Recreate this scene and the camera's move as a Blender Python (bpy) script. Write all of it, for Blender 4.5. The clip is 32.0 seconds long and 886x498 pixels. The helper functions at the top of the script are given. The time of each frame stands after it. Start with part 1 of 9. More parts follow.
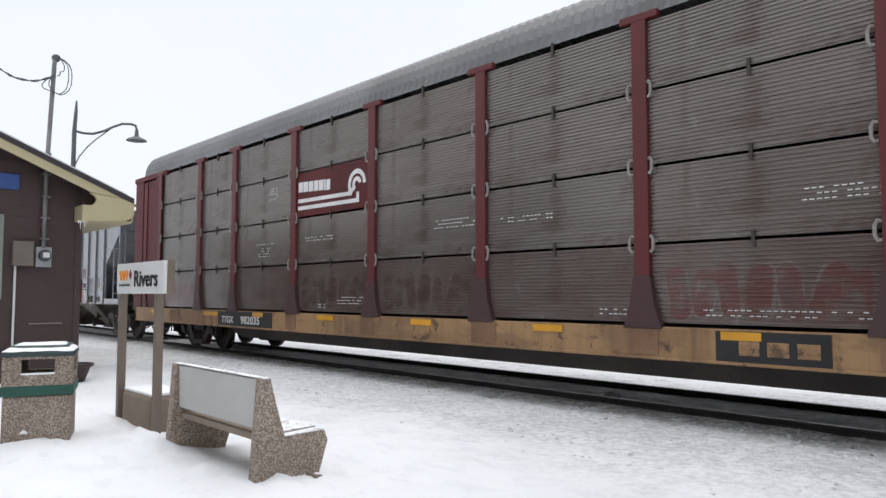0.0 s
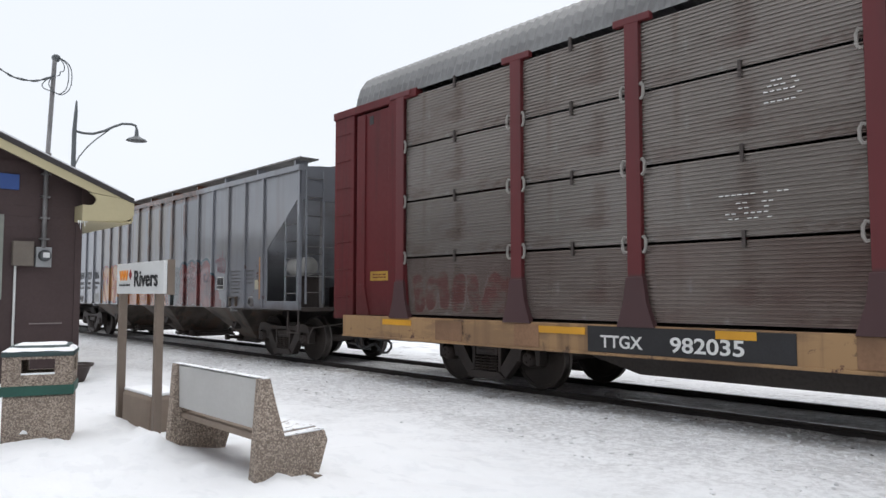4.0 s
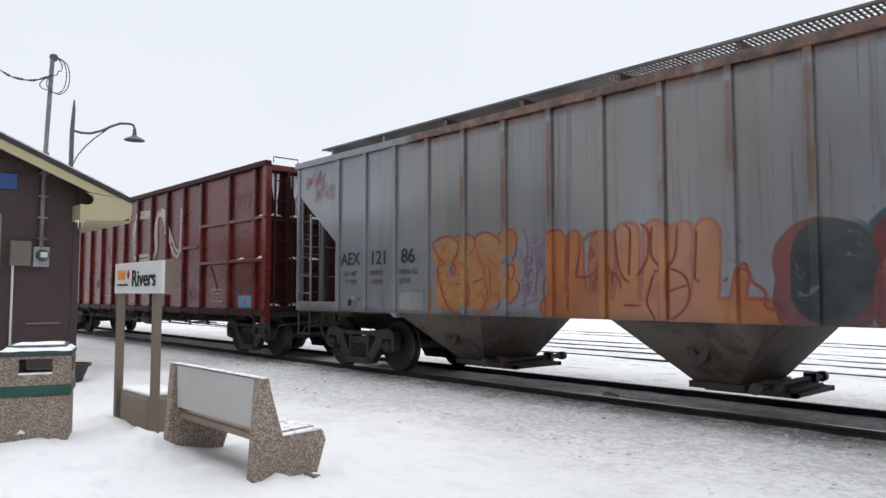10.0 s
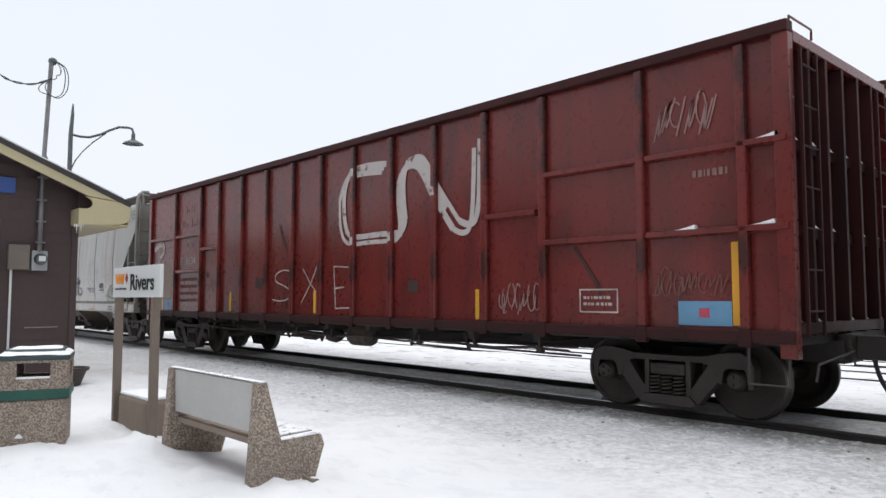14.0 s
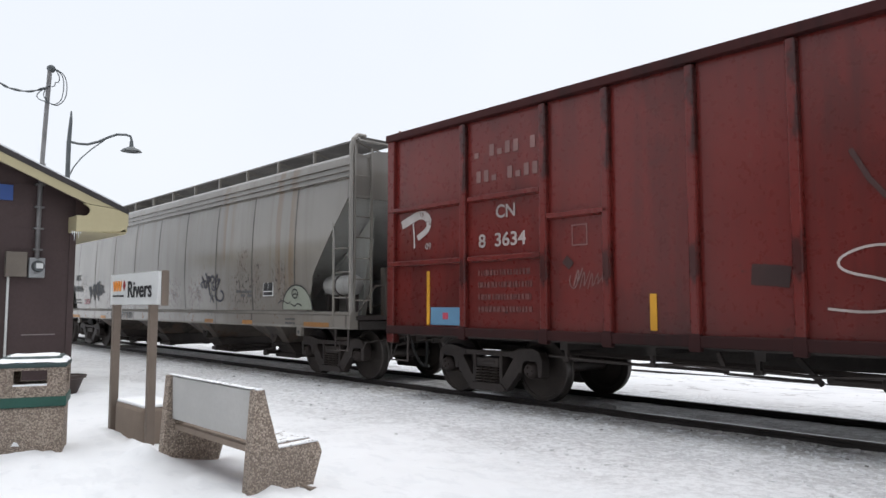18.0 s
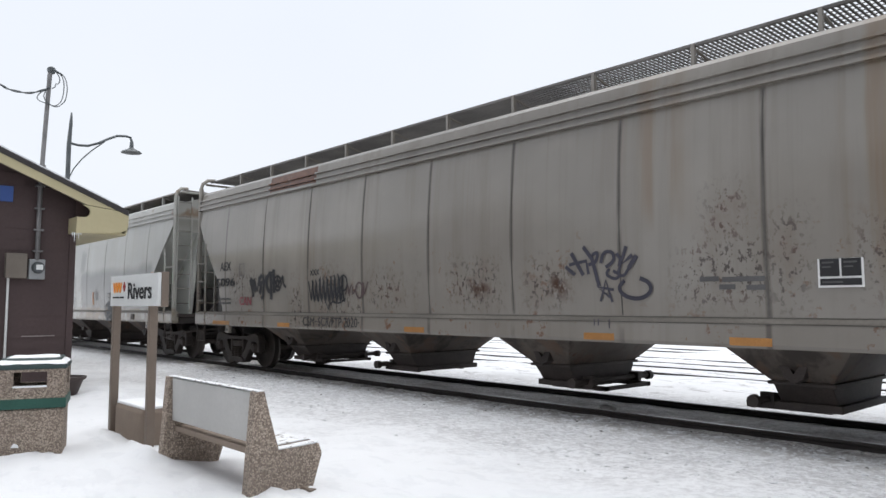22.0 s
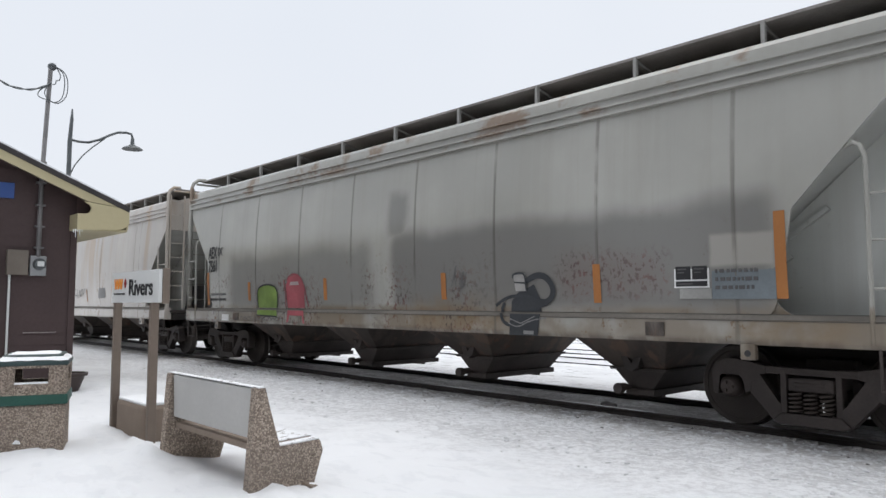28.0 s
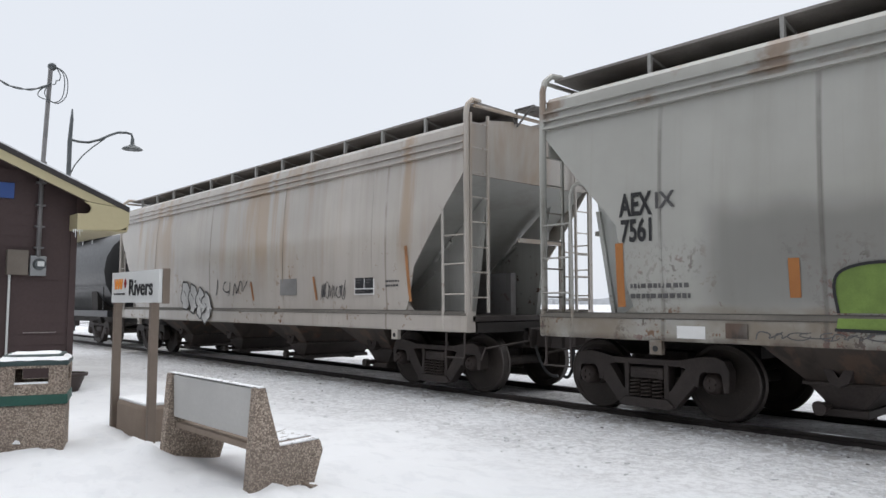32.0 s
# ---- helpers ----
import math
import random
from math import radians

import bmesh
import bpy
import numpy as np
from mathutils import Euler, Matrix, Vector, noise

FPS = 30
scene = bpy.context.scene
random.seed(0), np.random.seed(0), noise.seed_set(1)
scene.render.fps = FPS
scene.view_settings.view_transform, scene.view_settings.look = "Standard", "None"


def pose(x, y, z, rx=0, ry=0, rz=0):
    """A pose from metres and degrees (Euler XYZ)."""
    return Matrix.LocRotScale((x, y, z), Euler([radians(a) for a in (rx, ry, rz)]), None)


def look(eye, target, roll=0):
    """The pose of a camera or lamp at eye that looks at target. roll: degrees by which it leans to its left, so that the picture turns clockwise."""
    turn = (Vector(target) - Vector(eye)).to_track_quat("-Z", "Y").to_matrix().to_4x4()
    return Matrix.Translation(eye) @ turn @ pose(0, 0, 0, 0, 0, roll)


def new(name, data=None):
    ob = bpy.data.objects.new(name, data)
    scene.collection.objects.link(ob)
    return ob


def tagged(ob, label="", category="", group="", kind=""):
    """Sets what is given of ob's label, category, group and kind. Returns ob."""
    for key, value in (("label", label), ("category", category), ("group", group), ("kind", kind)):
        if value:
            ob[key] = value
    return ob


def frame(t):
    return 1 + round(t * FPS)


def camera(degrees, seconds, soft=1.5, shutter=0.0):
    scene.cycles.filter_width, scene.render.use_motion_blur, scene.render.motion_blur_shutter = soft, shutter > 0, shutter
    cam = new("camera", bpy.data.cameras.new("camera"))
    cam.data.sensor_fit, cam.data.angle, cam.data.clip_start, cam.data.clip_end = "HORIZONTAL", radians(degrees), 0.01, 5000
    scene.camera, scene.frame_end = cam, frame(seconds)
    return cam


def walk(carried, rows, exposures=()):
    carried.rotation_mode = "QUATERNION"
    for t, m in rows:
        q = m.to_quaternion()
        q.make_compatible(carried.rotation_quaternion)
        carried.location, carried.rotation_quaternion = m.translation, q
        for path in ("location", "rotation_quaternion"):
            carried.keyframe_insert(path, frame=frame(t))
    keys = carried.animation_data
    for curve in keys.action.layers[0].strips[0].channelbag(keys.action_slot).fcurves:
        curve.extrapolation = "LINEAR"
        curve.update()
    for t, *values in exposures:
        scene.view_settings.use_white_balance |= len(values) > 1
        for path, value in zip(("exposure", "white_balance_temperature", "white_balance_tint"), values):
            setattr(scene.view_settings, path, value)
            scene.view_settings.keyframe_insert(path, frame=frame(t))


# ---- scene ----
# The camera stands on the platform beside the track: X runs along the track, Y across it, z = 0 is the top of the rail.
F = 1274.8
EYE = (0.0, 0.0, 1.396)
SHIFTS = [(0, 0, 0), (9.5, 0, 0), (10, 3.2, -0.4), (10.5, 0.8, -0.2), (11, 0.6, 0.4), (11.5, 0.6, -0.4), (12, 2.1, -2.5), (12.5, 3.4, -1.7),
          (13, 4.0, -1.3), (13.5, 3.6, 0.4), (14, 5.5, 6.5), (14.5, 7.1, 11.7), (16.5, 8.8, 20.3), (17.5, 8.8, 19.7), (18.5, 9.2, 18.8),
          (19.5, 10.3, 18.6), (20, 10.5, 18.8), (20.5, 10.0, 19.9), (21, 9.0, 20.3), (21.5, 8.8, 21.8), (22.5, 9.0, 21.6), (23.5, 10.3, 21.8),
          (24, 11.3, 23.4), (24.5, 9.8, 21.2), (25, 7.3, 15.7), (25.5, 7.3, 15.7), (27.5, 7.3, 15.7), (32, 7.3, 15.7)]


def aim(right, up):
    a, e = radians(42.112) + right / F, radians(3.587) + up / F
    return look(EYE, (-10 * math.cos(a) * math.cos(e), 10 * math.sin(a) * math.cos(e), EYE[2] + 10 * math.sin(e)), 0.016)


cam = camera(63.18, 32.0, soft=1.5)
walk(cam, [(t, aim(a, b)) for t, a, b in SHIFTS], exposures=[(0, 0.16), (6, 0.10), (9, 0.02), (13, 0.09), (20, 0.12), (25, 0.04), (28, -0.03), (32, -0.05)])

# ---- overcast daylight ----
world = bpy.data.worlds.new("overcast")
scene.world = world
world.use_nodes = True
wt = world.node_tree
sky = wt.nodes.new("ShaderNodeTexSky")
sky.sky_type, sky.sun_disc, sky.sun_elevation, sky.sun_rotation = "NISHITA", False, radians(82), radians(-40)
sky.dust_density = 6.0
cloud = wt.nodes.new("ShaderNodeTexNoise")
cloud.inputs["Scale"].default_value, cloud.inputs["Detail"].default_value = 1.3, 3
ramp = wt.nodes.new("ShaderNodeValToRGB")
ramp.color_ramp.elements[0].color, ramp.color_ramp.elements[1].color = (0.80, 0.845, 0.92, 1), (0.86, 0.895, 0.955, 1)
ramp.color_ramp.elements[0].position, ramp.color_ramp.elements[1].position = 0.35, 0.65
dim = wt.nodes.new("ShaderNodeMix")
dim.data_type, dim.blend_type = "RGBA", "MIX"
dim.inputs[0].default_value = 0.94
scale = wt.nodes.new("ShaderNodeMix")
scale.data_type, scale.blend_type = "RGBA", "MULTIPLY"
scale.inputs[0].default_value = 1.0
scale.inputs[7].default_value = (0.1, 0.1, 0.1, 1)
wt.links.new(sky.outputs[0], scale.inputs[6])
wt.links.new(cloud.outputs[0], ramp.inputs[0])
wt.links.new(scale.outputs[2], dim.inputs[6])
wt.links.new(ramp.outputs[0], dim.inputs[7])
# an overcast sky is brighter overhead than near the horizon
where = wt.nodes.new("ShaderNodeTexCoord")
axes = wt.nodes.new("ShaderNodeSeparateXYZ")
lift = wt.nodes.new("ShaderNodeMapRange")
lift.inputs[1].default_value, lift.inputs[2].default_value, lift.inputs[3].default_value, lift.inputs[4].default_value = 0.35, 1.0, 1.0, 1.15
lift.interpolation_type = "SMOOTHSTEP"
bright = wt.nodes.new("ShaderNodeVectorMath")
bright.operation = "SCALE"
wt.links.new(where.outputs["Generated"], axes.inputs[0])
wt.links.new(axes.outputs[2], lift.inputs[0])
wt.links.new(dim.outputs[2], bright.inputs[0])
wt.links.new(lift.outputs[0], bright.inputs[3])
wt.links.new(bright.outputs[0], wt.nodes["Background"].inputs[0])
wt.nodes["Background"].inputs[1].default_value = 1.04
sun = new("sun", bpy.data.lights.new("sun", "SUN"))
sun.data.energy, sun.data.angle, sun.data.color = 1.4, radians(70), (1.0, 0.98, 0.95)
sun.matrix_world = look((-4, 5, 40), (0, 0, 0))


# ---- helpers for meshes ----
def box(bm, x0, x1, y0, y1, z0, z1):
    v = [bm.verts.new((x, y, z)) for x in (x0, x1) for y in (y0, y1) for z in (z0, z1)]
    for q in ((0, 1, 3, 2), (4, 6, 7, 5), (0, 4, 5, 1), (2, 3, 7, 6), (0, 2, 6, 4), (1, 5, 7, 3)):
        bm.faces.new([v[i] for i in q])
    return v


def prism(bm, poly, a, b, axis="y"):
    """A convex or plain outline, swept from a to b along an axis."""
    def at(p, q, s):
        return {"y": (p, s, q), "x": (s, p, q), "z": (p, q, s)}[axis]
    u = [bm.verts.new(at(p, q, a)) for p, q in poly]
    w = [bm.verts.new(at(p, q, b)) for p, q in poly]
    bm.faces.new(u)
    bm.faces.new(w[::-1])
    n = len(poly)
    for i in range(n):
        bm.faces.new((u[i], u[(i + 1) % n], w[(i + 1) % n], w[i]))
    return u + w


def bar2(bm, p, q, w, a, b):
    """A flat bar in the x-z plane from p to q, w wide, from y = a to b."""
    d = Vector((q[0] - p[0], q[1] - p[1])).normalized() * w / 2
    prism(bm, [(p[0] - d.y, p[1] + d.x), (p[0] + d.y, p[1] - d.x), (q[0] + d.y, q[1] - d.x), (q[0] - d.y, q[1] + d.x)], a, b)


def pipe(bm, pts, r, n=6, cap=True):
    pts = [Vector(p) for p in pts]
    rings = []
    side = None
    for i, p in enumerate(pts):
        d = (pts[min(i + 1, len(pts) - 1)] - pts[max(i - 1, 0)]).normalized()
        if side is None:
            side = d.orthogonal().normalized()
        side = (side - d * side.dot(d)).normalized()
        up = d.cross(side)
        rr = r[i] if isinstance(r, (list, tuple)) else r
        rings.append([bm.verts.new(p + (side * math.cos(k * math.tau / n) + up * math.sin(k * math.tau / n)) * rr) for k in range(n)])
    for a, b in zip(rings, rings[1:]):
        for k in range(n):
            bm.faces.new((a[k], a[(k + 1) % n], b[(k + 1) % n], b[k]))
    if cap:
        bm.faces.new(rings[0][::-1])
        bm.faces.new(rings[-1])


def lathe(bm, prof, axis="y", n=32, mats=None):
    """A profile of (along, radius) turned about an axis through the origin."""
    rings = []
    for a, r in prof:
        ring = []
        for k in range(n):
            c, s = math.cos(k * math.tau / n) * r, math.sin(k * math.tau / n) * r
            ring.append(bm.verts.new({"y": (c, a, s), "x": (a, c, s), "z": (c, s, a)}[axis]))
        rings.append(ring)
    for j, (a, b) in enumerate(zip(rings, rings[1:])):
        for k in range(n):
            f = bm.faces.new((a[k], a[(k + 1) % n], b[(k + 1) % n], b[k]))
            if mats:
                f.material_index = mats[j]
    bm.faces.new(rings[0][::-1])
    bm.faces.new(rings[-1])


def mesh(name, bm, material, smooth=False, bevel=0.0):
    if bevel:
        bmesh.ops.bevel(bm, geom=list(bm.edges), offset=bevel, segments=2, profile=0.5, affect="EDGES", clamp_overlap=True)
    bmesh.ops.recalc_face_normals(bm, faces=bm.faces)
    me = bpy.data.meshes.new(name)
    bm.to_mesh(me)
    bm.free()
    for m in material if isinstance(material, (list, tuple)) else [material]:
        me.materials.append(m)
    if smooth:
        for p in me.polygons:
            p.use_smooth = True
        me.set_sharp_from_angle(angle=radians(35))
    return me


def part(name, bm, material, parent=None, label="", smooth=False, bevel=0.0, loc=None):
    me = bm if isinstance(bm, bpy.types.Mesh) else mesh(name, bm, material, smooth, bevel)
    ob = new(name, me)
    if parent is not None:
        ob.parent = parent
    if loc is not None:
        ob.location = loc
    return tagged(ob, label)


def thing(name, label, category, group="", loc=(0, 0, 0), kind=""):
    ob = new(name)
    ob.empty_display_size = 0.2
    ob.location = loc
    return tagged(ob, label, category, group, kind)


def BM():
    return bmesh.new()


# ---- materials ----
class Mat:
    """A node material with shorthand for the nodes."""

    def __init__(self, name, coords="Object"):
        self.m = bpy.data.materials.new(name)
        self.m.use_nodes = True
        self.t = self.m.node_tree
        self.b = self.t.nodes["Principled BSDF"]
        self.co = self.t.nodes.new("ShaderNodeTexCoord").outputs[coords]

    def put(self, sock, v):
        if isinstance(v, bpy.types.NodeSocket):
            self.t.links.new(v, sock)
        elif isinstance(v, tuple) and len(v) == 3 and sock.type == "RGBA":
            sock.default_value = (*v, 1)
        else:
            sock.default_value = v

    def scaled(self, sx, sy, sz, move=(0, 0, 0)):
        n = self.t.nodes.new("ShaderNodeMapping")
        self.put(n.inputs["Vector"], self.co)
        n.inputs["Scale"].default_value = (sx, sy, sz)
        n.inputs["Location"].default_value = move
        return n.outputs[0]

    def noise(self, s, detail=4, vec=None, rough=0.55, warp=0.0):
        n = self.t.nodes.new("ShaderNodeTexNoise")
        self.put(n.inputs["Vector"], vec or self.co)
        n.inputs["Scale"].default_value, n.inputs["Detail"].default_value, n.inputs["Roughness"].default_value = s, detail, rough
        n.inputs["Distortion"].default_value = warp
        return n.outputs[0]

    def voronoi(self, s, vec=None, feature="F1", out=0):
        n = self.t.nodes.new("ShaderNodeTexVoronoi")
        n.feature = feature
        self.put(n.inputs["Vector"], vec or self.co)
        n.inputs["Scale"].default_value = s
        return n.outputs[out]

    def math(self, op, a, b=0.0, clamp=False):
        n = self.t.nodes.new("ShaderNodeMath")
        n.operation, n.use_clamp = op, clamp
        self.put(n.inputs[0], a)
        self.put(n.inputs[1], b)
        return n.outputs[0]

    def step(self, v, lo, hi):
        """0 below lo, 1 above hi, smooth between; lo above hi turns it round."""
        n = self.t.nodes.new("ShaderNodeMapRange")
        n.interpolation_type = "SMOOTHSTEP"
        self.put(n.inputs[0], v)
        a, b, c, d = (lo, hi, 0.0, 1.0) if lo < hi else (hi, lo, 1.0, 0.0)
        n.inputs[1].default_value, n.inputs[2].default_value, n.inputs[3].default_value, n.inputs[4].default_value = a, b, c, d
        return n.outputs[0]

    def mix(self, fac, a, b, blend="MIX"):
        n = self.t.nodes.new("ShaderNodeMix")
        n.data_type, n.blend_type = "RGBA", blend
        self.put(n.inputs[0], fac)
        self.put(n.inputs[6], a)
        self.put(n.inputs[7], b)
        return n.outputs[2]

    def xyz(self, vec=None):
        n = self.t.nodes.new("ShaderNodeSeparateXYZ")
        self.put(n.inputs[0], vec or self.co)
        return n.outputs

    def zone(self, x0, x1, z0, z1, soft=0.04, wob=0.2, scale=2.0, seed=0.0):
        """1 inside a patch of the x-z plane with a wavering edge."""
        x, y, z = self.xyz()
        a = self.math("MULTIPLY", self.math("SUBTRACT", self.noise(scale, 3, self.scaled(1, 0, 1, (seed, 0, seed * 1.7))), 0.5), wob * 2)
        b = self.math("MULTIPLY", self.math("SUBTRACT", self.noise(scale, 3, self.scaled(1, 0, 1, (seed + 9, 0, seed * 0.7))), 0.5), wob * 2)
        xx, zz = self.math("ADD", x, a), self.math("ADD", z, b)
        h = self.math("MULTIPLY", self.step(xx, x0 - soft, x0 + soft), self.step(xx, x1 + soft, x1 - soft))
        v = self.math("MULTIPLY", self.step(zz, z0 - soft, z0 + soft), self.step(zz, z1 + soft, z1 - soft))
        return self.math("MULTIPLY", h, v)

    def lines(self, scale, wide=0.02, seed=0.0, warp=0.6):
        """Thin winding lines."""
        n = self.noise(scale, 1, self.scaled(1, 0, 1, (seed, 0, seed)), 0.5, warp)
        return self.step(self.math("ABSOLUTE", self.math("SUBTRACT", n, 0.5)), wide, wide * 0.5)

    def flat(self, warp=0.06, scale=1.6, seed=0.0):
        """The x-z plane, gently warped."""
        x, y, z = self.xyz()
        a, b = (self.math("MULTIPLY", self.math("SUBTRACT", self.noise(scale, 2, self.scaled(1, 0, 1, (seed + k, 0, seed * 1.3))), 0.5), warp * 2) for k in (0, 7))
        n = self.t.nodes.new("ShaderNodeCombineXYZ")
        self.put(n.inputs[0], self.math("ADD", x, a))
        self.put(n.inputs[2], self.math("ADD", z, b))
        return n.outputs[0]

    def vec(self, op, a, b, out=0):
        n = self.t.nodes.new("ShaderNodeVectorMath")
        n.operation = op
        self.put(n.inputs[0], a)
        self.put(n.inputs[1], b)
        return n.outputs[out]

    def stroke(self, vec, x0, z0, x1, z1, r):
        """How far outside a fat round-ended stroke; below 0 inside."""
        a, d = Vector((x0, 0, z0)), Vector((x1 - x0, 0, z1 - z0))
        pa = self.vec("SUBTRACT", vec, tuple(a))
        k = self.math("MULTIPLY", self.vec("DOT_PRODUCT", pa, tuple(d / d.length_squared), 1), 1.0, True)
        n = self.t.nodes.new("ShaderNodeVectorMath")
        n.operation = "SCALE"
        n.inputs[0].default_value = d
        self.put(n.inputs[3], k)
        return self.math("SUBTRACT", self.vec("DISTANCE", pa, n.outputs[0], 1), r)

    def letters(self, vec, segs):
        """Union of strokes, and the thin outline of every one."""
        ds = [self.stroke(vec, *q) for q in segs]
        u = ds[0]
        for d in ds[1:]:
            u = self.math("MINIMUM", u, d)
        o = self.math("ABSOLUTE", ds[0])
        for d in ds[1:]:
            o = self.math("MINIMUM", o, self.math("ABSOLUTE", d))
        return u, o

    def seams(self, period, phase, wide=0.035, seed=0.0):
        """Grime held along welds that repeat along the side."""
        x, y, z = self.xyz()
        k = self.math("FRACT", self.math("DIVIDE", self.math("SUBTRACT", x, phase - period / 2), period))
        w = self.noise(1.0, 4, self.scaled(0.8, 0, 0.9, (seed, 0, 0)))
        d = self.math("ABSOLUTE", self.math("MULTIPLY", self.math("SUBTRACT", k, 0.5), period))
        d = self.math("ADD", d, self.math("MULTIPLY", self.math("SUBTRACT", w, 0.5), wide * 1.2))
        return self.math("MULTIPLY", self.math("MULTIPLY", self.step(d, wide, wide * 0.3), self.step(w, 0.36, 0.54)), self.step(z, 3.74, 3.69))

    def chance(self):
        return self.t.nodes.new("ShaderNodeObjectInfo").outputs["Random"]

    def done(self, colour, rough=0.6, metal=0.0, bump=None, depth=0.01, strength=0.5):
        self.put(self.b.inputs["Base Color"], colour)
        self.put(self.b.inputs["Roughness"], rough)
        self.put(self.b.inputs["Metallic"], metal)
        if bump is not None:
            n = self.t.nodes.new("ShaderNodeBump")
            n.inputs["Strength"].default_value, n.inputs["Distance"].default_value = strength, depth
            self.put(n.inputs["Height"], bump)
            self.put(self.b.inputs["Normal"], n.outputs[0])
        return self.m


def plain(name, col, rough=0.6, metal=0.0, vary=0.25, scale=6.0, streak=False, depth=0.004):
    """Paint or metal with blotches, fine grain and, where wanted, streaks that run down."""
    g = Mat(name)
    a, b = g.noise(scale * 0.15, 5), g.noise(scale * 5, 3)
    dark, light = tuple(c * (1 - vary) for c in col), tuple(min(1, c * (1 + vary)) for c in col)
    c = g.mix(g.step(a, 0.3, 0.7), dark, light)
    c = g.mix(g.step(b, 0.35, 0.75), c, g.mix(0.35, c, dark))
    if streak:
        s = g.noise(1.0, 5, g.scaled(5, 5, 0.3))
        c = g.mix(g.math("MULTIPLY", g.step(s, 0.52, 0.75), 0.5), c, dark)
    return g.done(c, g.math("ADD", g.math("MULTIPLY", b, 0.2), rough - 0.1), metal, g.noise(scale * 8, 3), depth, 0.3)


def snow_mat():
    g = Mat("snow")
    x, y, z = g.xyz()
    big, mid = g.noise(0.35, 5), g.noise(0.8, 6, g.scaled(0.7, 1.0, 1.0), 0.62, 0.4)
    fine = g.noise(34, 4, g.scaled(0.7, 1.2, 1), 0.7)
    streak = g.noise(4.0, 8, None, 0.74, 0.2)
    crumb = g.noise(11, 7, None, 0.78, 0.2)
    # trodden, dirty snow beside and between the rails, with a wavering edge
    wob = g.math("MULTIPLY", g.math("SUBTRACT", mid, 0.5), 5.0)
    yy = g.math("ADD", y, wob)
    trod = g.math("MULTIPLY", g.step(yy, 4.2, 6.6), g.step(y, 12.5, 10.0))
    worn = g.math("MULTIPLY", g.step(yy, 5.6, 8.2), g.step(y, 12.5, 10.0))
    between = g.math("MULTIPLY", g.step(y, 8.25, 8.36), g.step(y, 9.86, 9.72))
    lane = g.math("MULTIPLY", g.step(y, 7.75, 8.25), g.step(y, 8.36, 8.3))
    grit = g.noise(17, 6, g.scaled(1, 1.3, 1), 0.72, 0.3)
    soil = g.math("MULTIPLY", g.step(g.math("ADD", y, g.math("MULTIPLY", g.math("SUBTRACT", streak, 0.5), 1.6)), 7.1, 8.15), g.step(y, 8.36, 8.3))
    c = g.mix(g.step(big, 0.3, 0.7), (0.78, 0.79, 0.808), (0.835, 0.842, 0.857))
    dent = g.step(g.noise(2.6, 5, g.scaled(1, 1.5, 1), 0.6, 0.3), 0.52, 0.62)
    c = g.mix(g.math("MULTIPLY", dent, 0.22), c, (0.60, 0.615, 0.645))
    c = g.mix(g.math("MULTIPLY", trod, g.step(mid, 0.35, 0.62)), c, (0.72, 0.722, 0.735))
    c = g.mix(g.math("MULTIPLY", trod, g.math("MULTIPLY", g.step(streak, 0.49, 0.56), 0.7)), c, (0.60, 0.602, 0.615))
    c = g.mix(g.math("MULTIPLY", trod, g.math("MULTIPLY", g.step(crumb, 0.51, 0.54), 0.55)), c, (0.48, 0.48, 0.49))
    c = g.mix(g.math("MULTIPLY", trod, g.math("MULTIPLY", g.step(crumb, 0.455, 0.42), 0.8)), c, (0.84, 0.85, 0.865))
    c = g.mix(g.math("MULTIPLY", worn, g.math("MULTIPLY", g.step(grit, 0.535, 0.56), 0.55)), c, (0.36, 0.35, 0.34))
    c = g.mix(g.math("MULTIPLY", worn, g.math("MULTIPLY", g.step(grit, 0.44, 0.41), 0.7)), c, (0.82, 0.83, 0.845))
    c = g.mix(g.math("MULTIPLY", soil, g.math("MULTIPLY", g.step(streak, 0.40, 0.55), 0.75)), c, (0.33, 0.305, 0.28))
    c = g.mix(g.math("MULTIPLY", lane, g.step(crumb, 0.46, 0.56)), c, (0.22, 0.205, 0.19))
    c = g.mix(g.math("MULTIPLY", between, 0.92), c, g.mix(g.step(streak, 0.36, 0.64), (0.45, 0.435, 0.425), (0.74, 0.735, 0.73)))
    c = g.mix(g.math("MULTIPLY", between, g.math("MULTIPLY", g.step(grit, 0.52, 0.56), 0.5)), c, (0.22, 0.21, 0.205))
    flecks = g.noise(1.9, 6, g.scaled(0.8, 1.5, 1), 0.66, 0.3)
    far = g.math("MULTIPLY", g.step(y, 10.0, 10.6), g.math("MAXIMUM", g.step(flecks, 0.575, 0.61), g.math("MULTIPLY", g.step(mid, 0.50, 0.66), 0.35)))
    c = g.mix(g.math("MULTIPLY", far, 0.7), c, (0.40, 0.395, 0.40))
    speck = g.math("MULTIPLY", g.step(g.voronoi(7.5), 0.07, 0.04), g.step(g.noise(0.9, 2), 0.52, 0.6))
    speck = g.math("MULTIPLY", speck, worn)
    c = g.mix(speck, c, (0.09, 0.08, 0.075))
    g.b.inputs["Specular IOR Level"].default_value = 0.25
    h = g.math("ADD", g.math("MULTIPLY", streak, 0.8), g.math("MULTIPLY", crumb, 0.4))
    return g.done(c, 0.75, 0.0, g.math("ADD", h, g.math("MULTIPLY", fine, 0.12)), 0.04, 0.8)


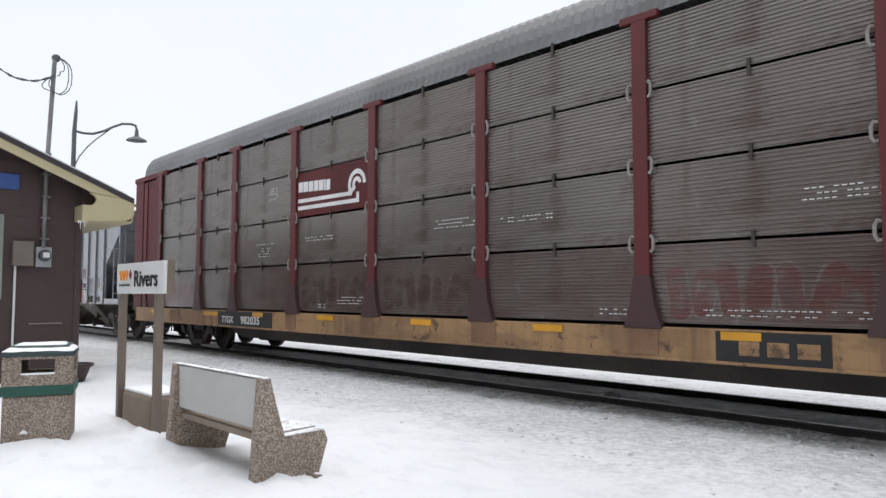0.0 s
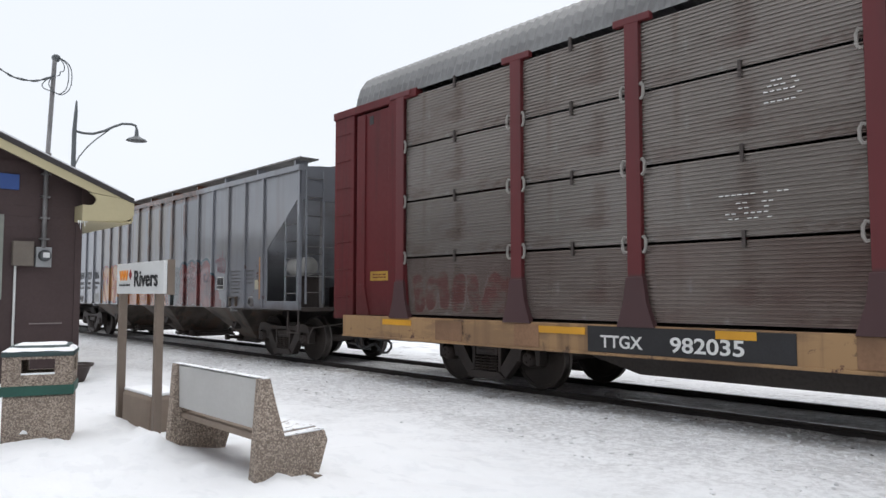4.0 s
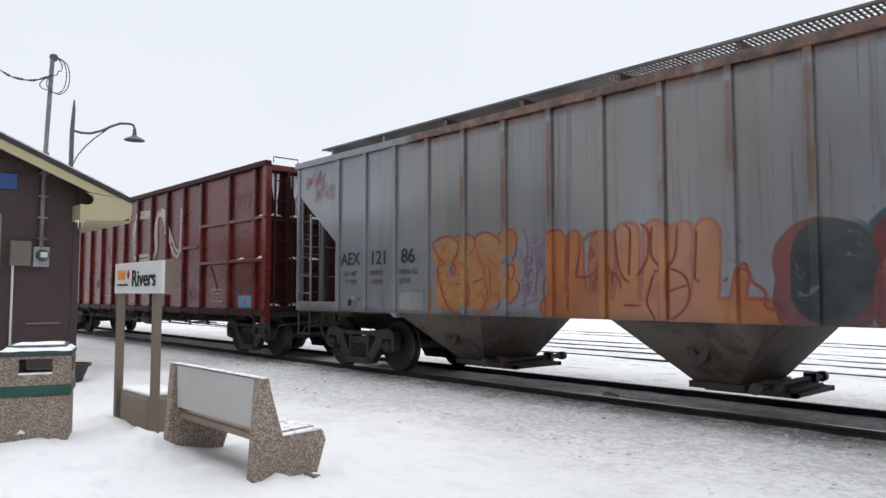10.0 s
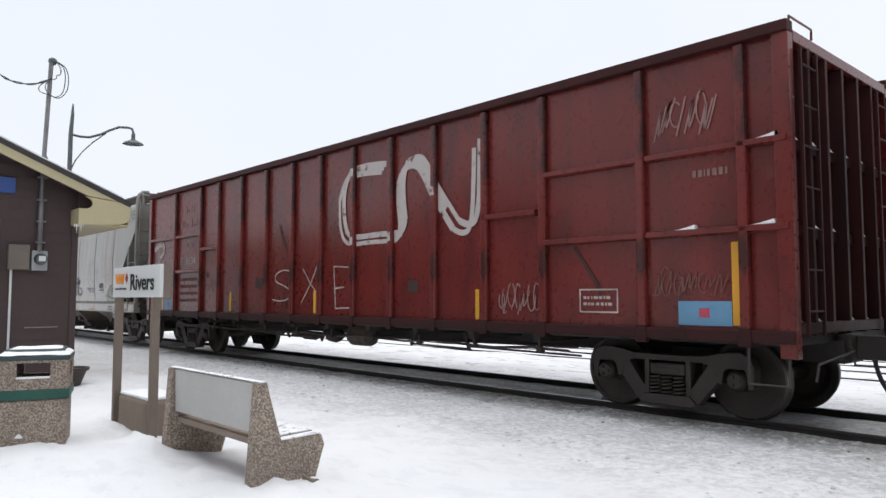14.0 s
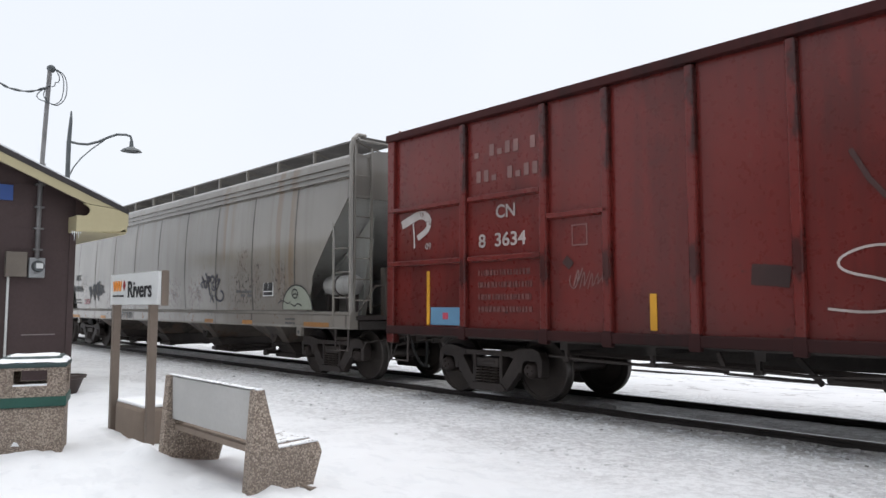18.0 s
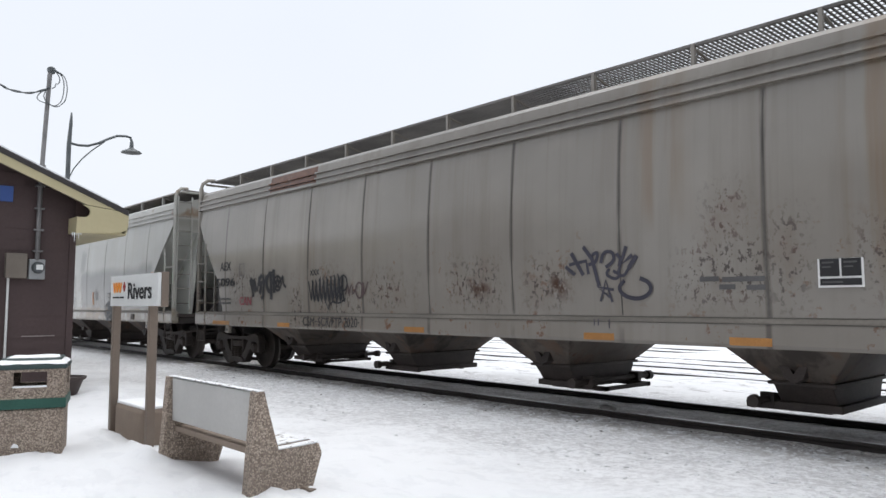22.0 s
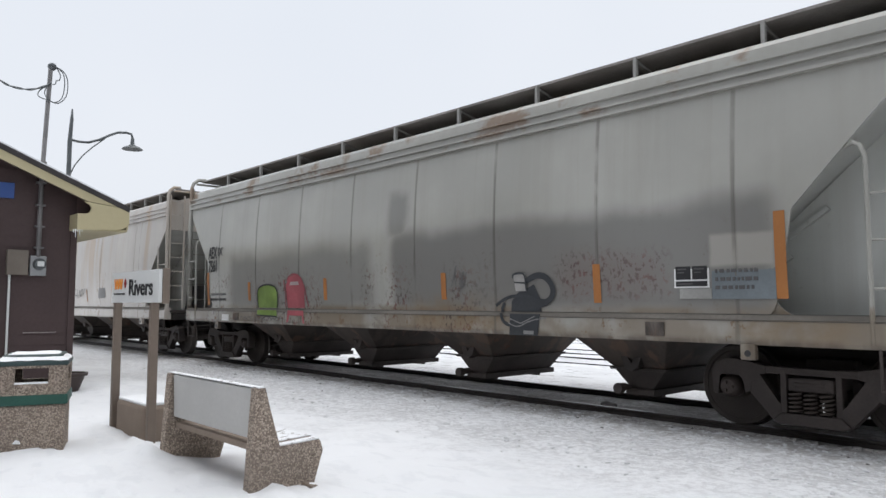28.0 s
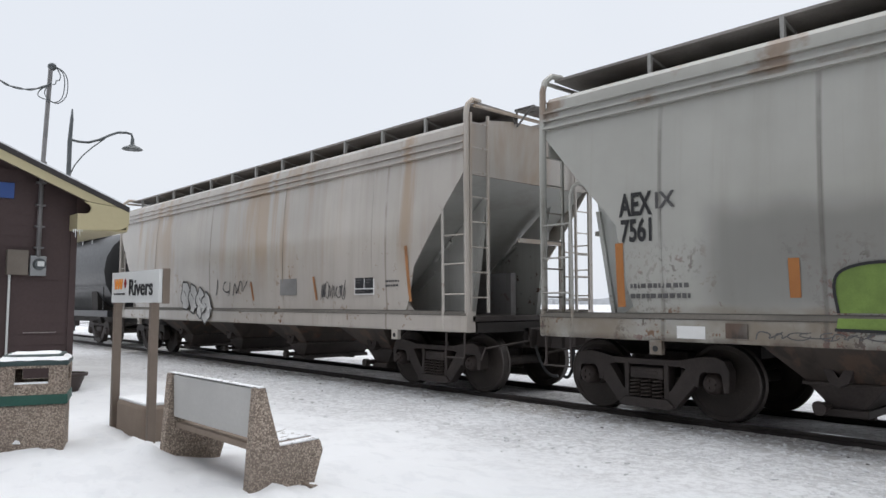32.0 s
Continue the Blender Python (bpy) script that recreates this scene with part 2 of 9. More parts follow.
SNOW = snow_mat()
CLEAN_SNOW = plain("settled snow", (0.86, 0.87, 0.885), 0.8, 0, 0.04, 8, depth=0.01)
STEEL = plain("dark running gear", (0.046, 0.036, 0.0325), 0.7, 0.0, 0.4, 8)
RAIL_SIDE = plain("rusty rail steel", (0.045, 0.038, 0.036), 0.75, 0.3, 0.35, 10)
RAIL_TOP = plain("polished rail head", (0.32, 0.31, 0.32), 0.35, 0.9, 0.15, 10)
TREAD = plain("worn wheel rim", (0.085, 0.075, 0.070), 0.45, 0.7, 0.3, 12)
WHEEL = plain("rusty wheel", (0.040, 0.032, 0.028), 0.7, 0.25, 0.4, 9)
SPRING = plain("worn spring steel", (0.055, 0.042, 0.036), 0.6, 0.3, 0.3, 12)
PITCH = plain("black for a hole's shade", (0.004, 0.004, 0.004), 0.95, 0, 0.1, 10)
BLACK = plain("black rubber", (0.02, 0.02, 0.021), 0.6, 0, 0.3, 10)

# ---- ground: one sheet, fine near the platform, out to the horizon ----
GROUND = -0.10
NEAR_RAIL, YC = 8.317, 9.069


def ground_height(x, y):
    z = GROUND
    p = Vector((x, y, 0))
    d = math.hypot(x + 7, y - 2.6)
    calm = min(1.0, max(0.0, (NEAR_RAIL - 0.3 - y) / 3.0)) if y < 9 else min(1.0, max(0.0, (y - 10.6) / 3))
    z += calm * 0.05 * noise.noise(p * 0.5) + 0.012 * noise.noise(p * 2.3) + 0.006 * noise.noise(p * 6.1)
    if d < 9:
        k = (1 - d / 9) ** 1.2
        z += k * (0.055 * noise.noise(Vector((x * 0.9, y * 1.6, 3.1))) + 0.03 * noise.noise(Vector((x * 2.6, y * 3.0, 7.7))))
        # drifts against the bench and the sign
        z += 0.08 * math.exp(-((x + 6.9) ** 2 / 0.25 + (y - 2.62) ** 2 / 0.10)) + 0.05 * math.exp(-((x + 6.0) ** 2 / 0.5 + (y - 2.45) ** 2 / 0.12))
        z += 0.06 * math.exp(-((x + 8.9) ** 2 / 0.06 + (y - 2.8) ** 2 / 0.03)) + 0.05 * math.exp(-((x + 8.1) ** 2 / 0.8 + (y - 1.9) ** 2 / 0.08))
        z += 0.04 * math.exp(-((x + 5.0) ** 2 / 0.08 + (y - 3.05) ** 2 / 0.08))
    for bx, by, r, h in ((-6.95, 2.62, 0.22, 0.10), (-6.6, 2.50, 0.18, 0.07), (-6.25, 2.42, 0.2, 0.06), (-5.9, 2.55, 0.16, 0.07), (-5.45, 2.62, 0.2, 0.06), (-5.05, 2.9, 0.14, 0.06), (-5.0, 3.25, 0.16, 0.05),
                         (-8.95, 2.78, 0.14, 0.12), (-8.5, 2.76, 0.3, 0.06), (-7.8, 2.75, 0.16, 0.07), (-8.1, 1.95, 0.3, 0.05), (-7.4, 2.3, 0.35, 0.05), (-6.2, 2.05, 0.3, 0.06), (-7.0, 1.9, 0.4, 0.05)):
        q = ((x - bx) ** 2 + ((y - by) * 1.4) ** 2) / (r * r)
        if q < 4:
            z += h * math.exp(-q) * (0.1 + 1.7 * abs(noise.noise(Vector((x * 5, y * 7, 4.4)))) + 0.5 * noise.noise(Vector((x * 11, y * 14, 0.3))))
    if -16 < x < 3 and y < NEAR_RAIL:
        # trodden lumps and crusts
        m = 0.5 + noise.noise(Vector((x * 0.45, y * 0.6, 5.5)))
        a = abs(noise.noise(Vector((x * 1.9, y * 2.6, 1.2)))) + 0.5 * abs(noise.noise(Vector((x * 4.1, y * 5.5, 2.9))))
        z += (0.035 if y < 4.6 else 0.014) * max(0, m) * (0.5 - a)
    if NEAR_RAIL - 0.5 < y < NEAR_RAIL - 0.03:
        z += 0.03 * (0.5 + noise.noise(p * 5)) * (1 - abs(y - NEAR_RAIL + 0.26) / 0.25)
    if NEAR_RAIL < y < NEAR_RAIL + 1.5:
        z = -0.085 + 0.012 * noise.noise(p * 3)
    return z


def axis_steps(lo, hi, fine, start, stop):
    out = list(np.arange(lo, hi + fine / 2, fine))
    s, v = fine, hi
    while v < stop:
        s *= 1.35
        v += s
        out.append(v)
    s, v = fine, lo
    while v > start:
        s *= 1.35
        v -= s
        out.insert(0, v)
    return out


def make_ground():
    xs, ys = axis_steps(-20, 2, 0.075, -2600, 1500), axis_steps(-0.3, 9.9, 0.055, -1500, 2800)
    verts = [(x, y, ground_height(x, y)) for x in xs for y in ys]
    n = len(ys)
    faces = [(i * n + j, (i + 1) * n + j, (i + 1) * n + j + 1, i * n + j + 1) for i in range(len(xs) - 1) for j in range(n - 1)]
    me = bpy.data.meshes.new("ground")
    me.from_pydata(verts, [], faces)
    me.materials.append(SNOW)
    for p in me.polygons:
        p.use_smooth = True
    tagged(new("ground", me), "snow-covered station platform and plain, trodden and dirty near the rails", "ground", kind="structure")


make_ground()


# ---- tracks ----
def rail_mesh():
    bm = BM()
    prof = [(-0.07, -0.17), (0.07, -0.17), (0.07, -0.155), (0.012, -0.13), (0.010, -0.045), (0.036, -0.032), (0.036, -0.008), (0.028, 0), (-0.028, 0),
            (-0.036, -0.008), (-0.036, -0.032), (-0.010, -0.045), (-0.012, -0.13), (-0.07, -0.155)]
    prism(bm, prof, -260, 90, "x")
    bm.faces.ensure_lookup_table()
    me = mesh("rail", bm, [RAIL_SIDE, RAIL_TOP])
    for p in me.polygons:
        if p.normal.z > 0.9 and p.center.z > -0.02:
            p.material_index = 1
    return me


RAIL = rail_mesh()
for k, (yc, drop) in enumerate([(YC, 0.0), (15.35, -0.076), (18.15, -0.078), (22.6, -0.082)]):
    track = thing("railway_track", "rusty steel rails of the main line sunk in dirty snow" if k == 0 else "rusty siding rails half buried in snow", "track", loc=(0, yc, drop), kind="structure")
    for s in (-0.7525, 0.7525):
        part("rail", RAIL, None, track, loc=(0, s, 0))
    if k:
        bm = BM()
        rng = random.Random(4 + k)
        for i in range(26):
            x, w = rng.uniform(-50, 15), rng.uniform(0.8, 4)
            y = rng.choice((-0.9, 0.9, -0.62, 0.62)) + rng.uniform(-0.1, 0.1)
            pts = [(x + w * a / 8 , y + b * rng.uniform(0.03, 0.12)) for b, seq in ((-1, range(9)), (1, range(8, -1, -1))) for a in seq]
            prism(bm, pts, -0.12, -0.075 + rng.uniform(0, 0.03), "z")
        part("bare_ballast", bm, RAIL_SIDE, track, "dark ballast showing through the snow")

# ---- an unseen wall added behind the platform, to cut sky light and reflections on the cars ----
bm = BM()
box(bm, -11.0, 34.0, -7.3, -7.0, -0.3, 7.0)
tagged(part("wall_south", bm, plain("dark brown blocker", (0.06, 0.045, 0.042), 0.8, 0, 0.2, 3)), "unseen dark wall added to block sky light and reflections", "wall", kind="structure")

# ---- a far low line of bare woods on the horizon, haze put into its pale colour ----
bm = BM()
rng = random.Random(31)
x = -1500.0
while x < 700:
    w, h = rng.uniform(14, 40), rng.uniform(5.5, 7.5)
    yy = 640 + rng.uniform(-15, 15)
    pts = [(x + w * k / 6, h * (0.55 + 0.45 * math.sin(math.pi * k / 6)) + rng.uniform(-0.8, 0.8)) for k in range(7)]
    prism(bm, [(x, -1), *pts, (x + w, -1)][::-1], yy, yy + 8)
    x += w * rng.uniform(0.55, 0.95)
tagged(part("distant_woods", bm, plain("bare woods with haze in the colour", (0.50, 0.51, 0.53), 0.9, 0, 0.1, 0.4)), "low line of bare woods on the horizon, greyed for haze", "woods", kind="stuff")

bm = BM()
bmesh.ops.create_icosphere(bm, subdivisions=3, radius=0.13)
for v in bm.verts:
    v.co *= 0.75 + 0.5 * noise.noise(v.co * 9)
    v.co.z *= 0.55
part("ice_lump", bm, plain("dirty ice", (0.25, 0.24, 0.235), 0.5, 0, 0.3, 10), None, "", True, loc=(-6.05, 8.72, -0.05))
tagged(bpy.data.objects["ice_lump"], "grey lump of dirty ice between the rails", "ice")


def crumbs(name, label, category, count, seed, spot, material):
    """Many small rough lumps on the snow, one joined mesh."""
    bm = BM()
    bmesh.ops.create_icosphere(bm, subdivisions=1, radius=1.0)
    shape = np.array([v.co[:] for v in bm.verts])
    ids = [[v.index for v in f.verts] for f in bm.faces]
    bm.free()
    rng = random.Random(seed)
    verts, faces = [], []
    for i in range(count):
        x, y, r = spot(rng)
        a = rng.uniform(0, math.tau)
        sx, sy, sz = rng.uniform(0.9, 2.0), rng.uniform(0.7, 1.3), rng.uniform(0.45, 0.8)
        z = ground_height(x, y) + r * sz * 0.25
        for k, (px, py, pz) in enumerate(shape):
            w = r * (0.75 + 0.5 * rng.random())
            u, v = px * sx * w, py * sy * w
            verts.append((x + u * math.cos(a) - v * math.sin(a), y + u * math.sin(a) + v * math.cos(a), z + pz * sz * w))
        faces += [[j + i * len(shape) for j in f] for f in ids]
    me = bpy.data.meshes.new(name)
    me.from_pydata(verts, [], faces)
    me.materials.append(material)
    tagged(new(name, me), label, category, kind="stuff")


CLOD = plain("frozen clods", (0.10, 0.095, 0.09), 0.8, 0, 0.4, 10)
crumbs("clods", "dark frozen clods scattered along the rail", "clods", 110, 12, lambda r: (r.uniform(-18, 1), NEAR_RAIL - 0.12 - abs(r.gauss(0, 0.5)), r.uniform(0.006, 0.019)), CLOD)
crumbs("snow_crumbs", "crumbs of broken snow heaped against the rail", "snow", 1100, 13, lambda r: (r.uniform(-24, 2), NEAR_RAIL - 0.085 - abs(r.gauss(0, 0.07)), r.uniform(0.008, 0.03)), plain("dirty broken snow", (0.42, 0.405, 0.39), 0.8, 0, 0.45, 14))
crumbs("snow_crumbs", "loose crumbs of trodden snow on the platform", "snow", 1700, 14, lambda r: (r.uniform(-17, 0.5), r.triangular(5.0, 8.2, 7.6), r.uniform(0.006, 0.022)), plain("loose trodden snow", (0.66, 0.665, 0.675), 0.8, 0, 0.2, 14))


# ---- running gear shared by all cars ----
WHEELS = []
R36 = 0.457
_gear = {}


def gear():
    if _gear:
        return _gear
    bm = BM()
    r = R36
    prof = [(-0.085, 0.06), (-0.085, 0.13), (-0.045, 0.15), (-0.03, 0.22), (-0.05, 0.33), (-0.058, r - 0.065), (-0.07, r - 0.06), (-0.07, r - 0.014), (-0.060, r),
            (0.045, r), (0.055, r + 0.02), (0.066, r + 0.027), (0.078, r + 0.015), (0.078, r - 0.06), (0.03, r - 0.08), (0.0, 0.3), (0.04, 0.16), (0.07, 0.13), (0.07, 0.06)]
    lathe(bm, prof, "y", 40, [0, 0, 0, 0, 0, 0, 0, 1, 1, 1, 1, 1, 0, 0, 0, 0, 0, 0])
    _gear["wheel"] = mesh("wheel", bm, [WHEEL, TREAD], True)
    bm = BM()
    lathe(bm, [(-1.08, 0.06), (-0.86, 0.07), (-0.8, 0.085), (-0.3, 0.075), (0.3, 0.075), (0.8, 0.085), (0.86, 0.07), (1.08, 0.06)], "y", 14)
    _gear["axle"] = mesh("wheelset", bm, STEEL, True)
    bm = BM()
    # cast side frame: hooked pedestal arms, a level top member, slanting struts with openings between them
    for s in (-1, 1):
        prism(bm, [(s * 0.46, 0.625), (s * 0.46, 0.715), (s * 0.66, 0.735), (s * 0.78, 0.775), (s * 0.92, 0.775), (s * 1.03, 0.725), (s * 1.085, 0.61), (s * 1.07, 0.37), (s * 1.005, 0.36),
                   (s * 1.0, 0.57), (s * 0.95, 0.625), (s * 0.78, 0.625), (s * 0.71, 0.56), (s * 0.70, 0.40), (s * 0.63, 0.42), (s * 0.62, 0.60)], -0.085, 0.085)
        prism(bm, [(s * 0.24, 0.11), (s * 0.38, 0.11), (s * 0.67, 0.44), (s * 0.69, 0.63), (s * 0.54, 0.63), (s * 0.35, 0.33), (s * 0.24, 0.27)], -0.075, 0.075)
        box(bm, *sorted((s * 0.245, s * 0.31)), -0.08, 0.08, 0.2, 0.67)
        box(bm, *sorted((s * 0.71, s * 0.985)), -0.075, 0.075, 0.585, 0.64)
    prism(bm, [(-0.62, 0.63), (0.62, 0.63), (0.5, 0.715), (0.2, 0.70), (-0.2, 0.70), (-0.5, 0.715)], -0.075, 0.075)
    prism(bm, [(-0.39, 0.14), (-0.33, 0.10), (0.33, 0.10), (0.39, 0.14), (0.30, 0.225), (-0.30, 0.225)], -0.11, 0.11)
    _gear["frame"] = mesh("side_frame", bm, STEEL, bevel=0.014)
    bm = BM()
    pts = [(0.062 * math.cos(a * 0.62), 0.062 * math.sin(a * 0.62), 0.225 + a * 0.225 / 52) for a in range(53)]
    pipe(bm, pts, 0.015, 5)
    _gear["spring"] = mesh("spring", bm, SPRING, True)
    bm = BM()
    lathe(bm, [(-0.125, 0.04), (-0.125, 0.08), (-0.11, 0.1), (-0.06, 0.125), (0.06, 0.13), (0.07, 0.13)], "y", 18)
    for k in range(3):
        a = k * math.tau / 3
        m = Matrix.Translation((0.05 * math.cos(a), -0.128, 0.05 * math.sin(a)))
        bmesh.ops.create_cube(bm, size=0.03, matrix=m)
    _gear["cap"] = mesh("bearing_cap", bm, plain("greasy bearing", (0.034, 0.025, 0.022), 0.55, 0.3, 0.35, 14), True)
    bm = BM()
    box(bm, -0.232, 0.232, -1.065, 1.065, 0.455, 0.60)
    box(bm, -0.17, 0.17, -1.075, 1.075, 0.50, 0.56)
    box(bm, -0.26, 0.26, -0.5, 0.5, 0.6, 0.78)
    _gear["bolster"] = mesh("bolster", bm, STEEL, bevel=0.02)
    bm = BM()
    box(bm, -0.04, 0.04, -0.62, 0.62, 0.38, 0.46)
    for s in (-1, 1):
        prism(bm, [(-0.05, 0.25), (0.05, 0.28), (0.05, 0.56), (-0.05, 0.6)], s * 0.68, s * 0.79)
    _gear["brake"] = mesh("brake_beam", bm, STEEL, bevel=0.01)
    return _gear


def truck(car, x):
    g = gear()
    base = part("truck_bolster", g["bolster"], None, car, "dark cast-steel bolster of a two-axle truck", loc=(x, 0, 0))
    for s in (-1, 1):
        f = part("side_frame", g["frame"], None, car, loc=(x, s * 0.99, 0))
        for dx in (-0.155, 0.0, 0.155):
            for dy in (-0.065, 0.065):
                part("spring", g["spring"], None, f, loc=(dx, dy, 0))
        for dx in (-0.873, 0.873):
            cap = part("bearing_cap", g["cap"], None, f, loc=(dx, 0, 0.457))
            if s > 0:
                cap.rotation_euler = (0, 0, math.pi)
    for dx in (-0.873, 0.873):
        part("brake_beam", g["brake"], None, base, loc=(dx * 0.42, 0, 0))
        w = part("wheelset", g["axle"], None, car, loc=(x + dx, 0, R36))
        for s in (-1, 1):
            o = part("wheel", g["wheel"], None, w, loc=(0, s * 0.748, 0))
            if s > 0:
                o.rotation_euler = (0, 0, math.pi)
        WHEELS.append((w, x + dx))


def coupler(car, xe, s):
    """Draft sill, coupler head and brake hose at the end xe; s is the way it faces."""
    bm = BM()
    box(bm, min(xe - s * 1.2, xe + s * 0.05), max(xe - s * 1.2, xe + s * 0.05), -0.2, 0.2, 0.68, 1.0)
    part("draft_sill", bm, STEEL, car, bevel=0.015)
    bm = BM()
    x0 = xe + s * 0.05
    prism(bm, [(x0, -0.07), (x0 + s * 0.32, -0.08), (x0 + s * 0.42, -0.2), (x0 + s * 0.62, -0.2), (x0 + s * 0.62, -0.02), (x0 + s * 0.5, 0.0),
               (x0 + s * 0.62, 0.12), (x0 + s * 0.52, 0.18), (x0 + s * 0.35, 0.12), (x0, 0.07)], 0.70, 0.97, "z")
    part("coupler", bm, STEEL, car, "rusty knuckle coupler", bevel=0.012)
    bm = BM()
    q = [(xe + s * (0.34 + 0.30 * (k / 14) ** 1.6), -0.42 + 0.16 * k / 14, 0.74 - 0.46 * math.sin(math.pi * 0.55 * k / 14)) for k in range(15)]
    pipe(bm, q, 0.024, 7)
    part("brake_hose", bm, BLACK, car, "black rubber air hose", True)
    bm = BM()
    pipe(bm, [(xe, -0.2, 0.88), (xe + s * 0.1, -0.3, 0.80), (xe + s * 0.1, -1.3, 0.72), (xe + s * 0.1, -1.38, 0.55)], 0.014, 5)
    part("uncoupling_lever", bm, STEEL, car)


def ladder(car, x0, x1, y, z0, z1, n, material, wide=0.035, across=True):
    """Two stiles with rungs. across: stiles apart in x, else apart in y (x0 is then x, and x1 the far y)."""
    bm = BM()
    a, b = ((x0, y), (x1, y)) if across else ((x0, y), (x0, x1))
    for p in (a, b):
        box(bm, p[0] - wide / 2, p[0] + wide / 2, p[1] - wide / 2, p[1] + wide / 2, z0, z1)
    lad = part("ladder", bm, material, car, bevel=0.004)
    bm = BM()
    pipe(bm, [(a[0], a[1], 0), (b[0], b[1], 0)], 0.012, 6)
    rung = mesh("rung", bm, material, True)
    for k in range(n):
        part("rung", rung, None, lad, loc=(0, 0, z0 + (z1 - z0) * (k + 0.6) / n))


def stirrup(car, x0, x1, y, z0, z1, material):
    bm = BM()
    pipe(bm, [(x0, y, z1), (x0, y, z0), (x1, y, z0), (x1, y, z1)], 0.018, 5)
    part("sill_step", bm, material, car, "bent steel foothold hanging below the sill")


def brake_wheel(car, x, y, z):
    bm = BM()
    n = 24
    pipe(bm, [(x, y + 0.28 * math.cos(k * math.tau / n), z + 0.28 * math.sin(k * math.tau / n)) for k in range(n + 1)], 0.016, 5, False)
    for k in range(5):
        a = k * math.tau / 5
        pipe(bm, [(x, y, z), (x, y + 0.28 * math.cos(a), z + 0.28 * math.sin(a))], 0.012, 4)
    pipe(bm, [(x - 0.12, y, z), (x + 0.03, y, z)], 0.05, 8)
    part("hand_brake_wheel", bm, STEEL, car, "dark spoked hand brake wheel")
    bm = BM()
    box(bm, x - 0.3, x - 0.1, y - 0.16, y + 0.16, z - 0.28, z + 0.2)
    part("brake_housing", bm, STEEL, car, bevel=0.03)


def tank_part(car, name, x0, x1, y, z, r, material, label=""):
    bm = BM()
    h = (x1 - x0) / 2
    prof = [(-h, 0.02), (-h + 0.01, r * 0.5), (-h + 0.05, r * 0.9), (-h + 0.1, r), (h - 0.1, r), (h - 0.05, r * 0.9), (h - 0.01, r * 0.5), (h, 0.02)]
    lathe(bm, prof, "x", 20)
    return part(name, bm, material, car, label, True, loc=((x0 + x1) / 2, y, z))


def grating(car, x0, x1, y0, y1, z, material, pitch=0.06):
    bm = BM()
    for y in (y0, y1 - 0.02):
        box(bm, x0, x1, y, y + 0.02, z - 0.035, z)
    y = y0 + 0.1
    while y < y1 - 0.05:
        box(bm, x0, x1, y, y + 0.008, z - 0.012, z - 0.002)
        y += 0.1
    x = x0
    while x < x1:
        box(bm, x, x + 0.02, y0 + 0.02, y1 - 0.02, z - 0.022, z - 0.004)
        x += pitch
    return part("running_board", bm, material, car, "steel grating walkway along the roof edge")


def ribbon(name, car, runs, y, material, label="", off=0.006):
    """Flat brush strokes on a side: runs of (width, points in x-z)."""
    bm = BM()
    for k, (w, pts) in enumerate(runs):
        rows = []
        for again in range(2 if len(pts) > 3 else 0):
            soft = [pts[0]]
            for p, q in zip(pts, pts[1:]):
                soft += [(p[0] * 0.75 + q[0] * 0.25, p[1] * 0.75 + q[1] * 0.25), (p[0] * 0.25 + q[0] * 0.75, p[1] * 0.25 + q[1] * 0.75)]
            pts = soft + [pts[-1]]
        for i, p in enumerate(pts):
            a, b = Vector(pts[max(i - 1, 0)]), Vector(pts[min(i + 1, len(pts) - 1)])
            d = (b - a).normalized()
            q = Vector((-d.y, d.x)) * w / 2
            yy = (y(p[1]) if callable(y) else y) - off - 0.0005 * k
            rows.append((bm.verts.new((p[0] + q.x, yy, p[1] + q.y)), bm.verts.new((p[0] - q.x, yy, p[1] - q.y))))
        for a, b in zip(rows, rows[1:]):
            bm.faces.new((a[0], a[1], b[1], b[0]))
    return tagged(part(name, bm, material, car, label), kind="stuff" if len(runs) > 3 else "")


def lettering(car, text, x, z, size, y, material, name="lettering", label="", stretch=1.0, parent=None, bold=0.018):
    c = bpy.data.curves.new(name, "FONT")
    c.body, c.size, c.extrude, c.offset = text, size, 0.0015, bold * size
    ob = bpy.data.objects.new(name, c)
    me = bpy.data.meshes.new_from_object(ob)
    bpy.data.objects.remove(ob)
    me.materials.clear()
    me.materials.append(material)
    o = part(name, me, None, parent or car, label)
    o.matrix_local = Matrix.Translation((x, y - 0.006, z)) @ pose(0, 0, 0, 90, 0, 0) @ Matrix.Diagonal((stretch, 1, 1, 1))
    return o


def small_print(car, x0, x1, z0, z1, rows, y, material, seed=1, label="small stencilled data, too worn to read"):
    bm = BM()
    rng = random.Random(seed)
    for k in range(rows):
        zc = z1 - (k + 0.5) * (z1 - z0) / rows
        h = (z1 - z0) / rows * 0.45
        x = x0
        while x < x1 - 0.04:
            w = rng.uniform(0.02, 0.07)
            box(bm, x, min(x + w, x1), y - 0.006, y - 0.002, zc - h / 2, zc + h / 2)
            x += w + rng.uniform(0.012, 0.03)
    o = part("stencilled_data", bm, material, car)
    tagged(o, label, kind="stuff")
    return o


def patch(car, name, x0, x1, z0, z1, y, material, label="", th=0.005):
    bm = BM()
    box(bm, x0, x1, y - th, y + 0.002, z0, z1)
    return part(name, bm, material, car, label)

